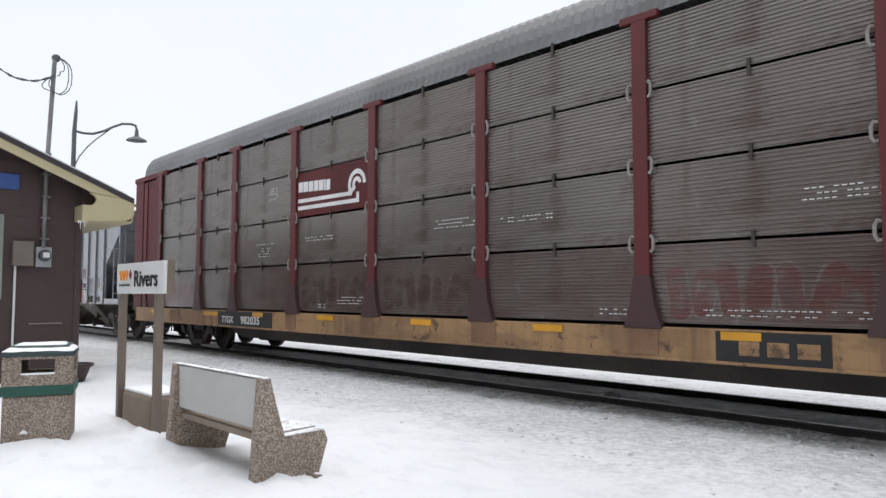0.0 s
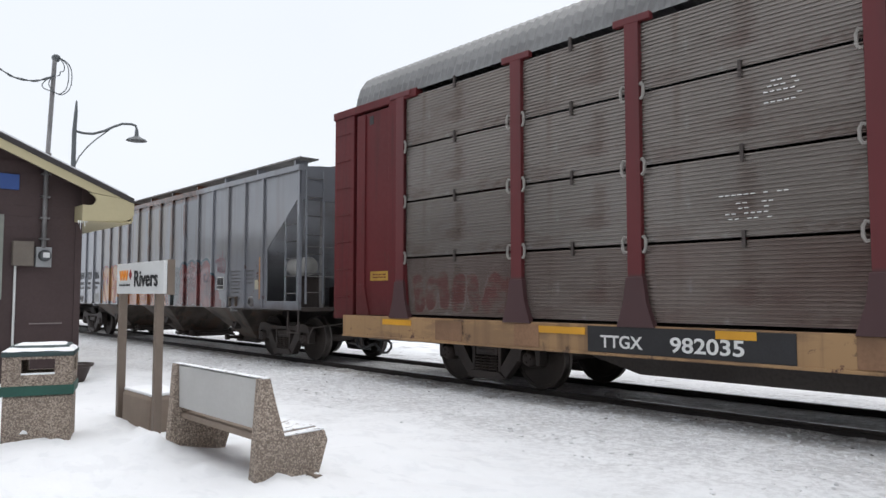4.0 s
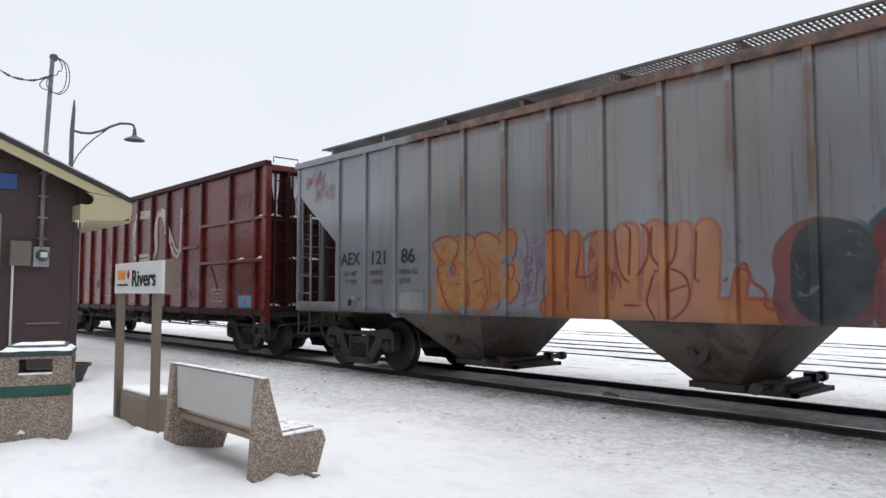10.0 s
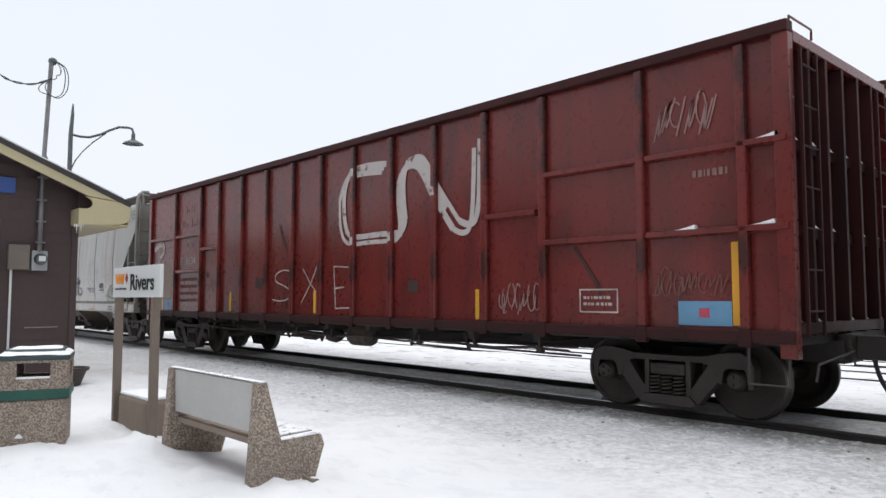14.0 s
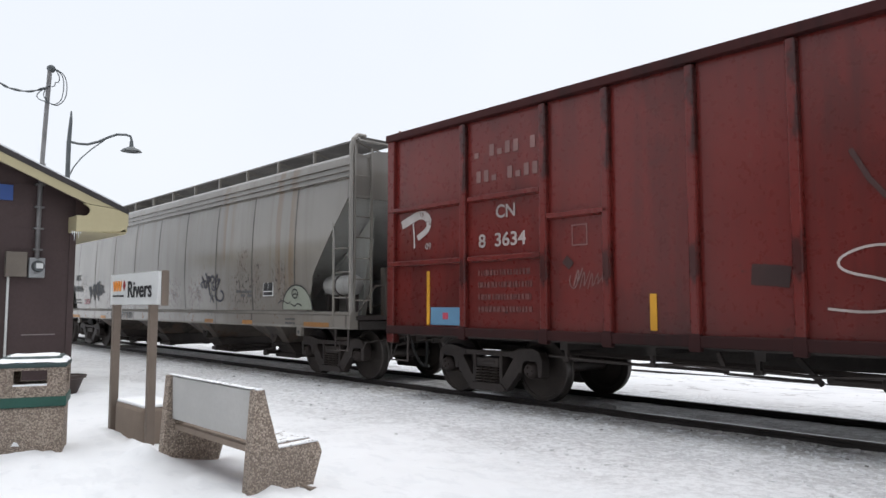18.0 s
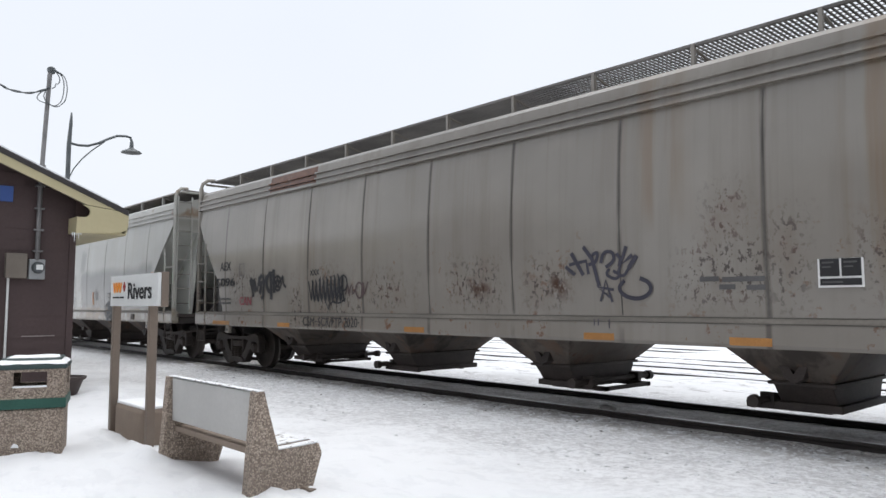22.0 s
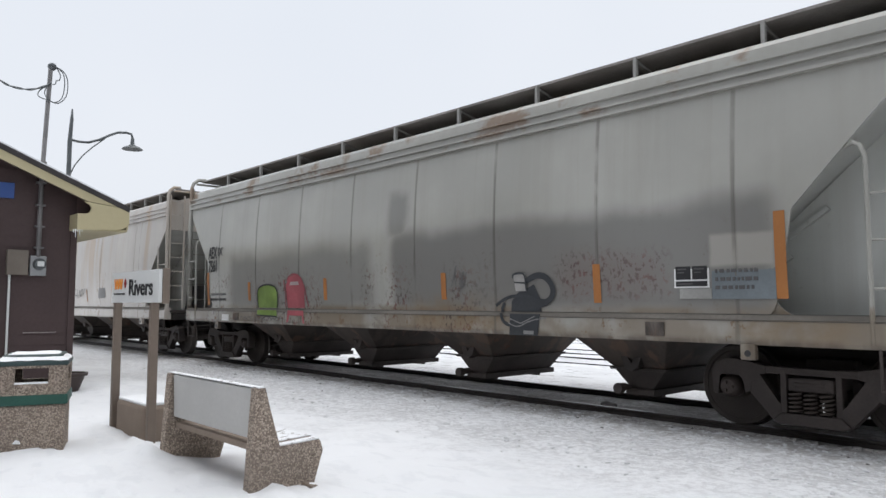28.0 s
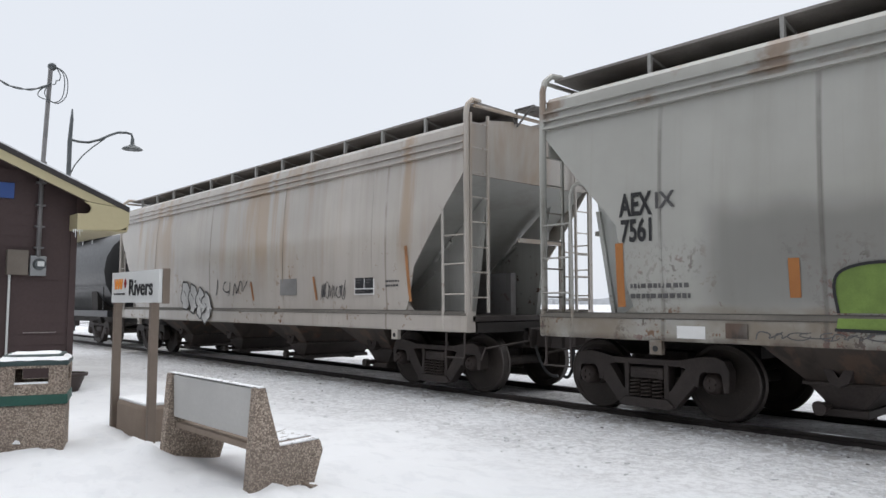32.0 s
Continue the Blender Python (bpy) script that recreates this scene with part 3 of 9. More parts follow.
# ---- car paints ----
def galvanised(name, brown, spray=None, cover=0.0):
    g = Mat(name)
    x, y, z = g.xyz()
    big, fine = g.noise(0.5, 5), g.noise(9, 5)
    streak = g.noise(1.0, 6, g.scaled(0.25, 1, 9))
    drip = g.noise(1.0, 5, g.scaled(3.5, 1, 0.35))
    c = g.mix(g.step(big, 0.3, 0.7), (0.195, 0.174, 0.155), (0.285, 0.262, 0.238))
    c = g.mix(g.math("MULTIPLY", g.step(streak, 0.45, 0.7), 0.55), c, (0.145, 0.122, 0.106))
    c = g.mix(g.math("MULTIPLY", g.step(big, 0.2, 0.7), brown), c, (0.100, 0.052, 0.042))
    c = g.mix(g.math("MULTIPLY", g.step(drip, 0.58, 0.75), 0.35), c, (0.10, 0.06, 0.045))
    c = g.mix(g.math("MULTIPLY", g.chance(), 0.35), c, (0.24, 0.23, 0.217))
    rust = g.math("MULTIPLY", g.step(g.noise(1.1, 6, g.scaled(0.7, 1, 1.2, (3, 0, 8)), 0.68, 0.5), 0.49, 0.62), g.step(g.noise(0.35, 3, g.scaled(1, 1, 1, (7, 0, 2))), 0.38, 0.6))
    c = g.mix(g.math("MULTIPLY", rust, 0.6), c, (0.088, 0.045, 0.035))
    zinc = g.math("MULTIPLY", g.step(g.noise(2.2, 5, g.scaled(1.5, 1, 0.5, (1, 0, 4)), 0.65), 0.58, 0.68), 0.4)
    c = g.mix(zinc, c, (0.33, 0.325, 0.315))
    if spray:
        # faded sprayed letters with pale edges
        v = g.flat(0.07, 2.0, cover * 9)
        fill, rim = g.letters(v, [(0.35, 0.18, 0.32, 0.52, 0.14), (0.62, 0.2, 0.66, 0.5, 0.13), (0.95, 0.2, 0.9, 0.55, 0.13), (1.25, 0.18, 1.3, 0.5, 0.15), (1.6, 0.2, 1.55, 0.52, 0.13), (1.9, 0.2, 2.0, 0.52, 0.14), (2.2, 0.2, 2.2, 0.45, 0.13)])
        thin = g.step(g.noise(3.5, 5, None, 0.65), 0.34, 0.56)
        c = g.mix(g.math("MULTIPLY", g.math("MULTIPLY", g.step(fill, 0.03, -0.03), thin), cover), c, spray)
        c = g.mix(g.math("MULTIPLY", g.math("MULTIPLY", g.step(rim, 0.022, 0.008), g.step(g.noise(2.4, 3), 0.45, 0.6)), cover * 0.7), c, (0.25, 0.235, 0.225))
    g.b.inputs["Specular IOR Level"].default_value = 0.5
    return g.done(c, 0.27, 0.3, fine, 0.001, 0.2)


def car_paint(name, base, grime, rust, low=0.45, streaks=0.5, rough=0.5, chips=0.58):
    """Weathered rail-car paint: vertical streaks, dirt thrown up from below, chips of rust."""
    g = Mat(name)
    x, y, z = g.xyz()
    big, fine = g.noise(0.4, 6), g.noise(14, 5)
    down = g.noise(1.0, 6, g.scaled(2.6, 1, 0.16), 0.6, 0.3)
    thin = g.noise(1.0, 5, g.scaled(11, 1, 0.4))
    c = g.mix(g.step(big, 0.3, 0.72), tuple(v * 0.88 for v in base), tuple(min(1, v * 1.1) for v in base))
    c = g.mix(g.math("MULTIPLY", g.step(down, 0.47, 0.72), streaks), c, grime)
    c = g.mix(g.math("MULTIPLY", g.step(thin, 0.55, 0.8), streaks * 0.6), c, grime)
    wet = g.math("ADD", z, g.math("MULTIPLY", big, 1.2))
    c = g.mix(g.math("MULTIPLY", g.step(wet, 2.5, 1.3), low), c, grime)
    chip = g.math("MULTIPLY", g.step(g.noise(6, 7, None, 0.7), chips, chips + 0.06), g.step(g.noise(0.7, 3), 0.45, 0.62))
    chip = g.math("MULTIPLY", chip, g.step(z, 2.6, 1.9))
    c = g.mix(chip, c, rust)
    return g, c, fine


def finish(made, rough=0.5, gloss=0.5):
    g, c, fine = made
    g.b.inputs["Specular IOR Level"].default_value = gloss
    return g.done(c, g.math("ADD", g.math("MULTIPLY", fine, 0.25), rough - 0.1), 0.0, fine, 0.003, 0.35)


GALV = galvanised("weathered galvanised steel", 0.3)
GALV_LOW = galvanised("grimy galvanised steel", 0.9)
GALV_TAG = galvanised("grimy steel with faded red lettering", 0.9, (0.165, 0.050, 0.044), 0.62)
GALV_OLD = galvanised("grimy steel with old dull lettering", 0.9, (0.10, 0.050, 0.045), 0.5)
RED = finish(car_paint("oxide red frame paint", (0.10, 0.0145, 0.0165), (0.045, 0.014, 0.013), (0.06, 0.025, 0.018), 0.5, 0.8), 0.55, 0.25)
def tan_paint():
    g, c, fine = car_paint("tan sill paint", (0.37, 0.225, 0.105), (0.09, 0.048, 0.028), (0.10, 0.045, 0.028), 0.15, 0.6)
    soil = g.step(g.noise(1.1, 6, g.scaled(0.6, 1, 2.0), 0.65), 0.46, 0.60)
    c = g.mix(g.math("MULTIPLY", soil, 0.5), c, (0.13, 0.072, 0.042))
    c = g.mix(g.math("MULTIPLY", g.step(g.noise(2.2, 6, None, 0.7), 0.58, 0.66), 0.75), c, (0.045, 0.025, 0.018))
    return g.done(c, 0.6, 0.0, fine, 0.003, 0.35)


TAN = tan_paint()
def gondola_paint(name="oxide red gondola paint", sooty=0.35):
    g, c, fine = car_paint(name, (0.145, 0.0205, 0.0170), (0.062, 0.0155, 0.0140), (0.04, 0.014, 0.012), 0.35, 0.55, chips=0.62)
    soot = g.step(g.noise(1.0, 6, g.scaled(1.2, 1, 0.55), 0.65, 0.4), 0.50, 0.66)
    c = g.mix(g.math("MULTIPLY", soot, sooty), c, (0.026, 0.009, 0.008))
    if sooty > 0.8:
        burnt = g.step(g.noise(1.0, 5, g.scaled(3.0, 1, 0.9, (5, 0, 2)), 0.6), 0.50, 0.58)
        c = g.mix(g.math("MULTIPLY", burnt, 0.75), c, (0.022, 0.0095, 0.009))
    scuff = g.math("MULTIPLY", g.step(g.noise(9, 6, g.scaled(1, 1, 0.35), 0.75), 0.60, 0.66), g.step(g.noise(0.8, 3), 0.5, 0.6))
    c = g.mix(g.math("MULTIPLY", scuff, 0.25), c, (0.20, 0.09, 0.08))
    g.b.inputs["Specular IOR Level"].default_value = 0.4
    return g.done(c, g.math("ADD", g.math("MULTIPLY", fine, 0.06), 0.25), 0.0, fine, 0.0004, 0.1)


GONDOLA = gondola_paint()
RIB_RED = gondola_paint("oxide red rib paint, burnt in places", 0.85)
DARK = plain("sooty underframe", (0.042, 0.036, 0.033), 0.8, 0.1, 0.4, 5)
WHITE = plain("worn white paint", (0.72, 0.72, 0.71), 0.6, 0, 0.12, 12)
INK = plain("black stencil paint", (0.014, 0.014, 0.016), 0.6, 0, 0.3, 12)
YELLOW = plain("yellow reflective tape", (0.64, 0.315, 0.02), 0.45, 0, 0.15, 9)
AMBER = plain("faded amber reflector", (0.34, 0.155, 0.04), 0.5, 0, 0.3, 9)
OLDYELLOW = plain("grimy yellow enamel", (0.38, 0.22, 0.03), 0.55, 0, 0.25, 12)
CREAM = plain("faded paint patch", (0.40, 0.37, 0.27), 0.6, 0, 0.2, 9)
ROOF = plain("ribbed steel roof", (0.19, 0.19, 0.19), 0.55, 0.3, 0.2, 3, True)



def post_paint():
    g, c, fine = car_paint("oxide red post paint with grimy feet", (0.108, 0.014, 0.0165), (0.05, 0.014, 0.014), (0.06, 0.025, 0.018), 0.2, 0.6)
    x, y, z = g.xyz()
    c = g.mix(g.math("MULTIPLY", g.step(g.math("ADD", z, g.math("MULTIPLY", g.noise(3, 4), 0.12)), 1.72, 1.66), 0.85), c, (0.050, 0.026, 0.028))
    return g.done(c, 0.55, 0.0, fine, 0.003, 0.35)


POST_RED = post_paint()
CARS = []


def rail_car(name, label, u):
    car = thing(name, label, "rail car", "cars of the freight train", loc=(u - 43.206, YC, 0))
    CARS.append((car, u))
    return car


def tag(car, x0, x1, z0, z1, y, material, seed, w=0.035, n=22, label="unreadable spray-painted tag"):
    """Loose looping strokes of spray paint."""
    rng = random.Random(seed)
    runs = []
    x = x0
    step = (x1 - x0) / n
    h = z1 - z0
    while x < x1 - step * 0.5:
        lean, kind = 0.25 * h, rng.random()
        up, low = rng.uniform(0.7, 1.05), rng.uniform(0.0, 0.3)
        dx = step * rng.uniform(0.8, 1.5)
        if kind < 0.18:
            pts = [(x + lean * up, z0 + h * up), (x + lean * 0.4 + dx * 0.1, z0 + h * (up + low) / 2), (x, z0 + h * low)]
        elif kind < 0.6:
            m = rng.uniform(0.35, 0.7)
            pts = [(x, z0 + h * low), (x + lean * up, z0 + h * up), (x + dx * 0.7, z0 + h * m), (x + dx * 0.5, z0 + h * low), (x + dx * 1.1 + lean * m, z0 + h * up * 0.9)]
        else:
            cx, cz, rx, rz = x + dx * 0.6, z0 + h * (up + low) / 2, dx * 0.7, h * (up - low) / 2
            a0, a1 = rng.uniform(40, 140), rng.uniform(200, 400)
            pts = [(cx + rx * math.cos(radians(a0 + a1 * k / 8)) + lean * 0.3, cz + rz * math.sin(radians(a0 + a1 * k / 8))) for k in range(9)]
        runs.append((w * rng.uniform(0.8, 1.2), pts))
        x += dx * rng.uniform(0.7, 1.1)
    return ribbon("spray_tag", car, runs, y, material, label)


# ---- the autorack car ----
def corrugated(w, h, period=0.047, deep=0.017):
    bm = BM()
    n = round(h / period)
    pts = []
    for k in range(n):
        z = h * k / n
        p = h / n
        pts += [(z, 0), (z + p * 0.38, 0), (z + p * 0.5, deep), (z + p * 0.88, deep)]
    pts.append((h, 0))
    rows = [[bm.verts.new((x, -d, z)) for x in (0, w)] for z, d in pts]
    back = [[bm.verts.new((x, 0.012, z)) for x in (0, w)] for z in (0, h)]
    for a, b in zip(rows, rows[1:]):
        bm.faces.new((a[0], a[1], b[1], b[0]))
    bm.faces.new((rows[0][0], back[0][0], back[0][1], rows[0][1]))
    bm.faces.new((rows[-1][0], rows[-1][1], back[1][1], back[1][0]))
    bm.faces.new((back[0][0], back[1][0], back[1][1], back[0][1]))
    return mesh("side_panel", bm, GALV)


def autorack():
    car = rail_car("autorack_car", "tall auto carrier with corrugated grey panels and dark red posts", 35.75)
    posts = [-12.5, -9.9, -8.0, -5.35, -2.7, 0, 2.7, 5.35, 8.0, 9.9, 12.5]
    zs = [1.045, 1.99, 2.92, 3.84, 4.70]
    made = {}
    for s in (-1, 1):
        for i, (a, b) in enumerate(zip(posts, posts[1:])):
            for r, (z0, z1) in enumerate(zip(zs, zs[1:])):
                w, h = round(b - a - 0.2, 2), round(z1 - z0 - 0.035, 3)
                if (w, h) not in made:
                    made[w, h] = corrugated(w, h)
                if s < 0 and i == 3 and r == 2:
                    continue
                if r == 0:
                    me = made[w, h].copy()
                    me.materials[0] = GALV_LOW
                    made[w, h, 0] = made.get((w, h, 0), me)
                if r == 0 and s < 0 and i in (0, 3, 4, 6):
                    me = made[w, h].copy()
                    me.materials[0] = GALV_TAG if i in (0, 6) else GALV_OLD
                    made[w, h, "s"] = me
                o = part("side_panel", made[w, h, "s"] if r == 0 and s < 0 and i in (0, 3, 4, 6) else made[w, h, 0] if r == 0 else made[w, h], None, car, loc=(a + 0.1, s * 1.52, z0 + 0.02))
                if s > 0:
                    o.rotation_euler = (0, 0, math.pi)
                    o.location.x += w
        bm = BM()
        box(bm, -0.1, 0.1, -0.05, 0.05, 1.03, 4.76)
        box(bm, -0.26, 0.26, -0.055, 0.03, 4.70, 4.79)
        prism(bm, [(-0.12, 1.6), (0.12, 1.6), (0.15, 1.3), (0.26, 1.0), (-0.26, 1.0), (-0.15, 1.3)], -0.065, 0.03)
        pm = mesh("side_post", bm, POST_RED, bevel=0.008)
        bm = BM()
        pipe(bm, [(0.10, -0.02, 0.085), (0.135, -0.05, 0.095), (0.16, -0.05, 0.05), (0.16, -0.05, -0.05), (0.135, -0.05, -0.095), (0.10, -0.02, -0.085)], 0.019, 6)
        clip = mesh("panel_clip", bm, plain("pale clip steel", (0.26, 0.245, 0.225), 0.6, 0.2, 0.4, 14), True)
        for x in posts:
            o = part("side_post", pm, None, car, loc=(x, s * 1.545, 0))
            if s > 0:
                o.rotation_euler = (0, 0, math.pi)
            for z in zs[1:-1]:
                part("panel_clip", clip, None, o, loc=(0, 0, z))
                if x > -12:
                    part("panel_clip", clip, None, o, loc=(0, 0, z)).scale.x = -1
        bm = BM()
        box(bm, -14.15, 14.15, s * 1.44, s * 1.58, 0.66, 1.02)
        box(bm, -14.15, 14.15, s * 1.42, s * 1.60, 0.64, 0.675)
        part("side_sill", bm, TAN, car, "dirty tan steel side sill", bevel=0.008)
        # end panels, ladder panel and crossbeam
        for e in (-1, 1):
            bm = BM()
            a, b = sorted((e * 12.4, e * 13.78))
            box(bm, a, b, s * 1.5, s * 1.54, 1.03, 4.62)
            part("end_panel", bm, RED, car, "plain dark red end side panel", bevel=0.006)
            bm = BM()
            prism(bm, [(e * 12.38, 1.9), (e * 12.66, 1.9), (e * 12.7, 1.3), (e * 12.85, 1.0), (e * 12.3, 1.0)], s * 1.56, s * 1.5)
            part("post_foot", bm, RED, car)
            bm = BM()
            box(bm, *sorted((e * 12.40, e * 12.83)), *sorted((s * 1.5, s * 1.575)), 1.03, 4.75)
            part("end_post", bm, RED, car, bevel=0.006)
            bm = BM()
            box(bm, *sorted((e * 13.52, e * 13.765)), *sorted((s * 1.5, s * 1.565)), 1.03, 4.6)
            flange = part("edge_flange", bm, RED, car, bevel=0.006)
            bm = BM()
            prism(bm, [(e * 13.75, 1.03), (e * 13.75, 1.57), (e * 13.53, 1.57), (e * 13.375, 1.03)][::int(e)], *sorted((s * 1.505, s * 1.572)))
            part("flange_foot", bm, RED, flange, "", bevel=0.006)
            bm = BM()
            box(bm, *sorted((e * 13.885, e * 14.5)), *sorted((s * 1.47, s * 1.55)), 0.95, 4.72)
            part("ladder_panel", bm, RED, car, bevel=0.01)
            bm = BM()
            box(bm, *sorted((e * 12.1, e * 14.52)), *sorted((s * 1.42, s * 1.58)), 4.66, 4.80)
            part("top_beam", bm, RED, car, bevel=0.01)
            for k in range(7):
                bm = BM()
                z = 1.35 + 0.5 * k
                pipe(bm, [(e * 14.0, s * 1.55, z), (e * 14.0, s * 1.575, z), (e * 14.42, s * 1.575, z), (e * 14.42, s * 1.55, z)], 0.009, 5)
                part("grab_iron", bm, RED, car)
    # arched roof with cross ribs
    bm = BM()
    arc = [(1.52, 4.77), (1.51, 4.94), (1.45, 5.12), (1.33, 5.29), (1.1, 5.43), (0.75, 5.53), (0.35, 5.58), (0, 5.60)]
    arc = [(-y, z) for y, z in arc] + [(y, z) for y, z in arc[-2::-1]]
    rows = []
    n = 340
    for k in range(n + 1):
        x = -13.85 + 27.7 * k / n
        d = 0.034 if k % 2 else 0.0
        rows.append([bm.verts.new((x, y * (1 + d / 1.5), z + d * 0.7) if z > 4.8 else (x, y * 1.012, z)) for y, z in arc])
    for a, b in zip(rows, rows[1:]):
        for j in range(len(arc) - 1):
            bm.faces.new((a[j], a[j + 1], b[j + 1], b[j]))
    bm.faces.new(rows[0])
    bm.faces.new(rows[-1][::-1])
    part("roof", bm, ROOF, car, "arched grey roof with cross ribs")
    for z in (1.0, 2.45, 3.85):
        bm = BM()
        box(bm, -13.58, 13.58, -1.4, 1.4, z - 0.06, z)
        part("deck", bm, DARK, car)
    for e in (-1, 1):
        bm = BM()
        box(bm, *sorted((e * 13.6, e * 13.66)), -1.34, 1.34, 1.0, 4.75)
        part("end_door", bm, DARK, car, "dark end door", bevel=0.01)
        # leaves coloured black to give the shade in the gap between end panels
        for y in (-1.40, 1.36):
            bm = BM()
            box(bm, *sorted((e * 13.6, e * 14.2)), y, y + 0.04, 1.0, 4.75)
            part("folded_door_leaf", bm, BLACK, car, "folded end door leaf, blackened for the shaded gap", bevel=0.01)
    bm = BM()
    box(bm, -14.1, 14.1, -0.35, 0.35, 0.62, 0.98)
    prism(bm, [(-9.2, 0.66), (-8.2, 0.40), (8.2, 0.40), (9.2, 0.66)], -1.2, 1.2)
    part("underframe", bm, DARK, car, "sooty black deep centre sill")
    # red name panel with its emblem, data panels and reflectors
    Y = -1.545
    logo = patch(car, "name_panel", -5.24, -2.80, 2.94, 3.82, Y, RED, "dark red panel with a white wheel emblem", 0.012)
    yl = Y - 0.012
    ribbon("emblem_stripe", logo, [(0.075, [(-5.2, 3.255), (-3.4, 3.235)]), (0.075, [(-5.2, 3.11), (-3.1, 3.09)])], yl, WHITE)
    arc = lambda r, a, b: [(-3.17 + r * math.cos(radians(q)), 3.385 + r * math.sin(radians(q))) for q in range(a, b, 12)]
    ribbon("emblem_wheel", logo, [(0.085, arc(0.235, 0, 235)), (0.08, arc(0.10, 10, 240)), (0.085, [(-3.42, 3.24), (-3.24, 3.34)]), (0.085, [(-3.14, 3.07), (-3.14, 3.24)])], yl, WHITE)
    x = -5.19
    for k, w in enumerate((0.155, 0.17, 0.165, 0.14, 0.16, 0.05, 0.12)):
        patch(logo, "wordmark_bar", x, x + w, 3.43 - k * 0.008, 3.63 - k * 0.008, yl - 0.002, WHITE, "white bar of a wordmark", 0.004)
        x += w + 0.03
    ys = -1.585
    plate = patch(car, "number_panel", -8.70, -6.15, 0.68, 1.0, ys, INK, "black panel with stencilled number")
    lettering(car, "TTGX", -8.5, 0.745, 0.21, ys - 0.006, WHITE, "car_number", "white stencilled mark", 1.05, plate)
    lettering(car, "982035", -7.55, 0.74, 0.235, ys - 0.006, WHITE, "car_number", "white stencilled number", 1.25, plate)
    dark = patch(car, "owner_panel", 3.60, 4.78, 0.68, 1.0, ys, INK, "black panel with tan emblem bars")
    for k in range(3):
        bm = BM()
        box(bm, 3.86 + k * 0.3, 4.08 + k * 0.3, ys - 0.012, ys - 0.007, 0.75, 0.90)
        part("emblem_bar", bm, TAN, dark)
    for x0, x1, z in ((-12.95, -12.2, 0.93), (-9.5, -8.74, 0.93), (-7.0, -6.55, 0.955), (-4.4, -3.85, 0.95), (-1.6, -1.1, 0.95), (1.0, 1.5, 0.95), (3.66, 4.1, 0.95), (6.4, 6.9, 0.95)):
        patch(car, "reflector", x0, x1, z - 0.045, z + 0.045, ys, YELLOW, "yellow reflective strip", 0.009)
    for x0, x1 in ((-11.6, -11.0), (-9.95, -9.5), (-5.6, -5.2), (-3.0, -2.6), (-0.2, 0.3), (2.5, 2.9), (5.2, 5.5)):
        patch(car, "patched_paint", x0, x1, 0.69, 0.99, ys, plain("brown paint patch", (0.20, 0.11, 0.06), 0.7, 0, 0.3, 6), "", 0.004)
    # flat black patches painted as the shade inside a slot
    for e, x in ((-1, -13.42), (1, 13.30)):
        patch(car, "lifting_slot", x, x + 0.12, 4.40, 4.55, -1.542, BLACK, "dark slot in the end panel", 0.004)
    placard = patch(car, "warning_placard", -13.36, -12.84, 1.63, 1.79, -1.545, OLDYELLOW, "grimy yellow warning placard", 0.006)
    small_print(placard, -13.28, -12.92, 1.66, 1.76, 2, -1.551, RED, 5)
    # rows of white dashes, painted on as daylight through small perforations in the panels
    bm = BM()
    rng = random.Random(31)
    for x0, x1, z, rows in ((-6.95, -6.2, 2.46, 1), (-6.9, -6.4, 2.2, 4), (-6.45, -6.08, 3.4, 5), (-5.0, -4.0, 2.44, 2), (-1.1, -0.2, 2.43, 3), (-4.55, -4.2, 1.14, 2), (-3.8, -2.9, 1.22, 3),
                            (4.5, 5.25, 2.34, 3), (3.4, 5.2, 1.16, 2), (2.05, 2.5, 1.15, 2), (0.3, 1.3, 2.42, 2)):
        for r in range(rows):
            x = x0 + rng.uniform(0, 0.1)
            while x < x1:
                if rng.random() < 0.72:
                    box(bm, x, x + 0.045, -1.545, -1.538, z + r * 0.056, z + r * 0.056 + 0.010)
                x += 0.07
    tagged(part("perforation", bm, WHITE, car, "white dashes painted as daylight through perforated panels"), kind="stuff")
    bm = BM()
    box(bm, -0.02, 0.02, -0.03, 0.0, -0.10, 0.09)
    tab = mesh("seam_tab", bm, STEEL, bevel=0.005)
    for a, b in zip(posts, posts[1:]):
        for z in zs[1:]:
            part("seam_tab", tab, None, car, loc=((a + b) / 2, -1.54, z))
    for x in (-11.0, 11.0):
        truck(car, x)
    bm = BM()
    loop = [(-14.0, 0.70), (-13.98, 0.60), (-13.93, 0.47), (-13.83, 0.42), (-13.68, 0.44), (-13.52, 0.50), (-13.40, 0.52), (-13.30, 0.44), (-13.20, 0.38), (-13.08, 0.39), (-12.98, 0.47), (-12.98, 0.55), (-13.08, 0.60), (-13.3, 0.60), (-13.6, 0.61), (-13.72, 0.70)]
    pipe(bm, [(x, -1.42 + 0.004 * k, z) for k, (x, z) in enumerate(loop)], 0.022, 6)
    part("hanging_hose", bm, BLACK, car, "black air hose looped under the end", True)
    bm = BM()
    pipe(bm, [(-14.22, -1.4, 0.50), (-13.80, -1.4, 0.49), (-13.79, -1.4, 0.80)], 0.014, 5)
    box(bm, -13.81, -13.76, -1.43, -1.39, 0.47, 0.8)
    pipe(bm, [(-13.6, -1.3, 0.66), (-13.1, -1.3, 0.64), (-12.6, -1.3, 0.68)], 0.02, 5)
    part("uncoupling_rod", bm, STEEL, car, "dark uncoupling rod and bracket under the sill")
    coupler(car, -14.2, -1)
    coupler(car, 14.2, 1)
    return car


autorack()


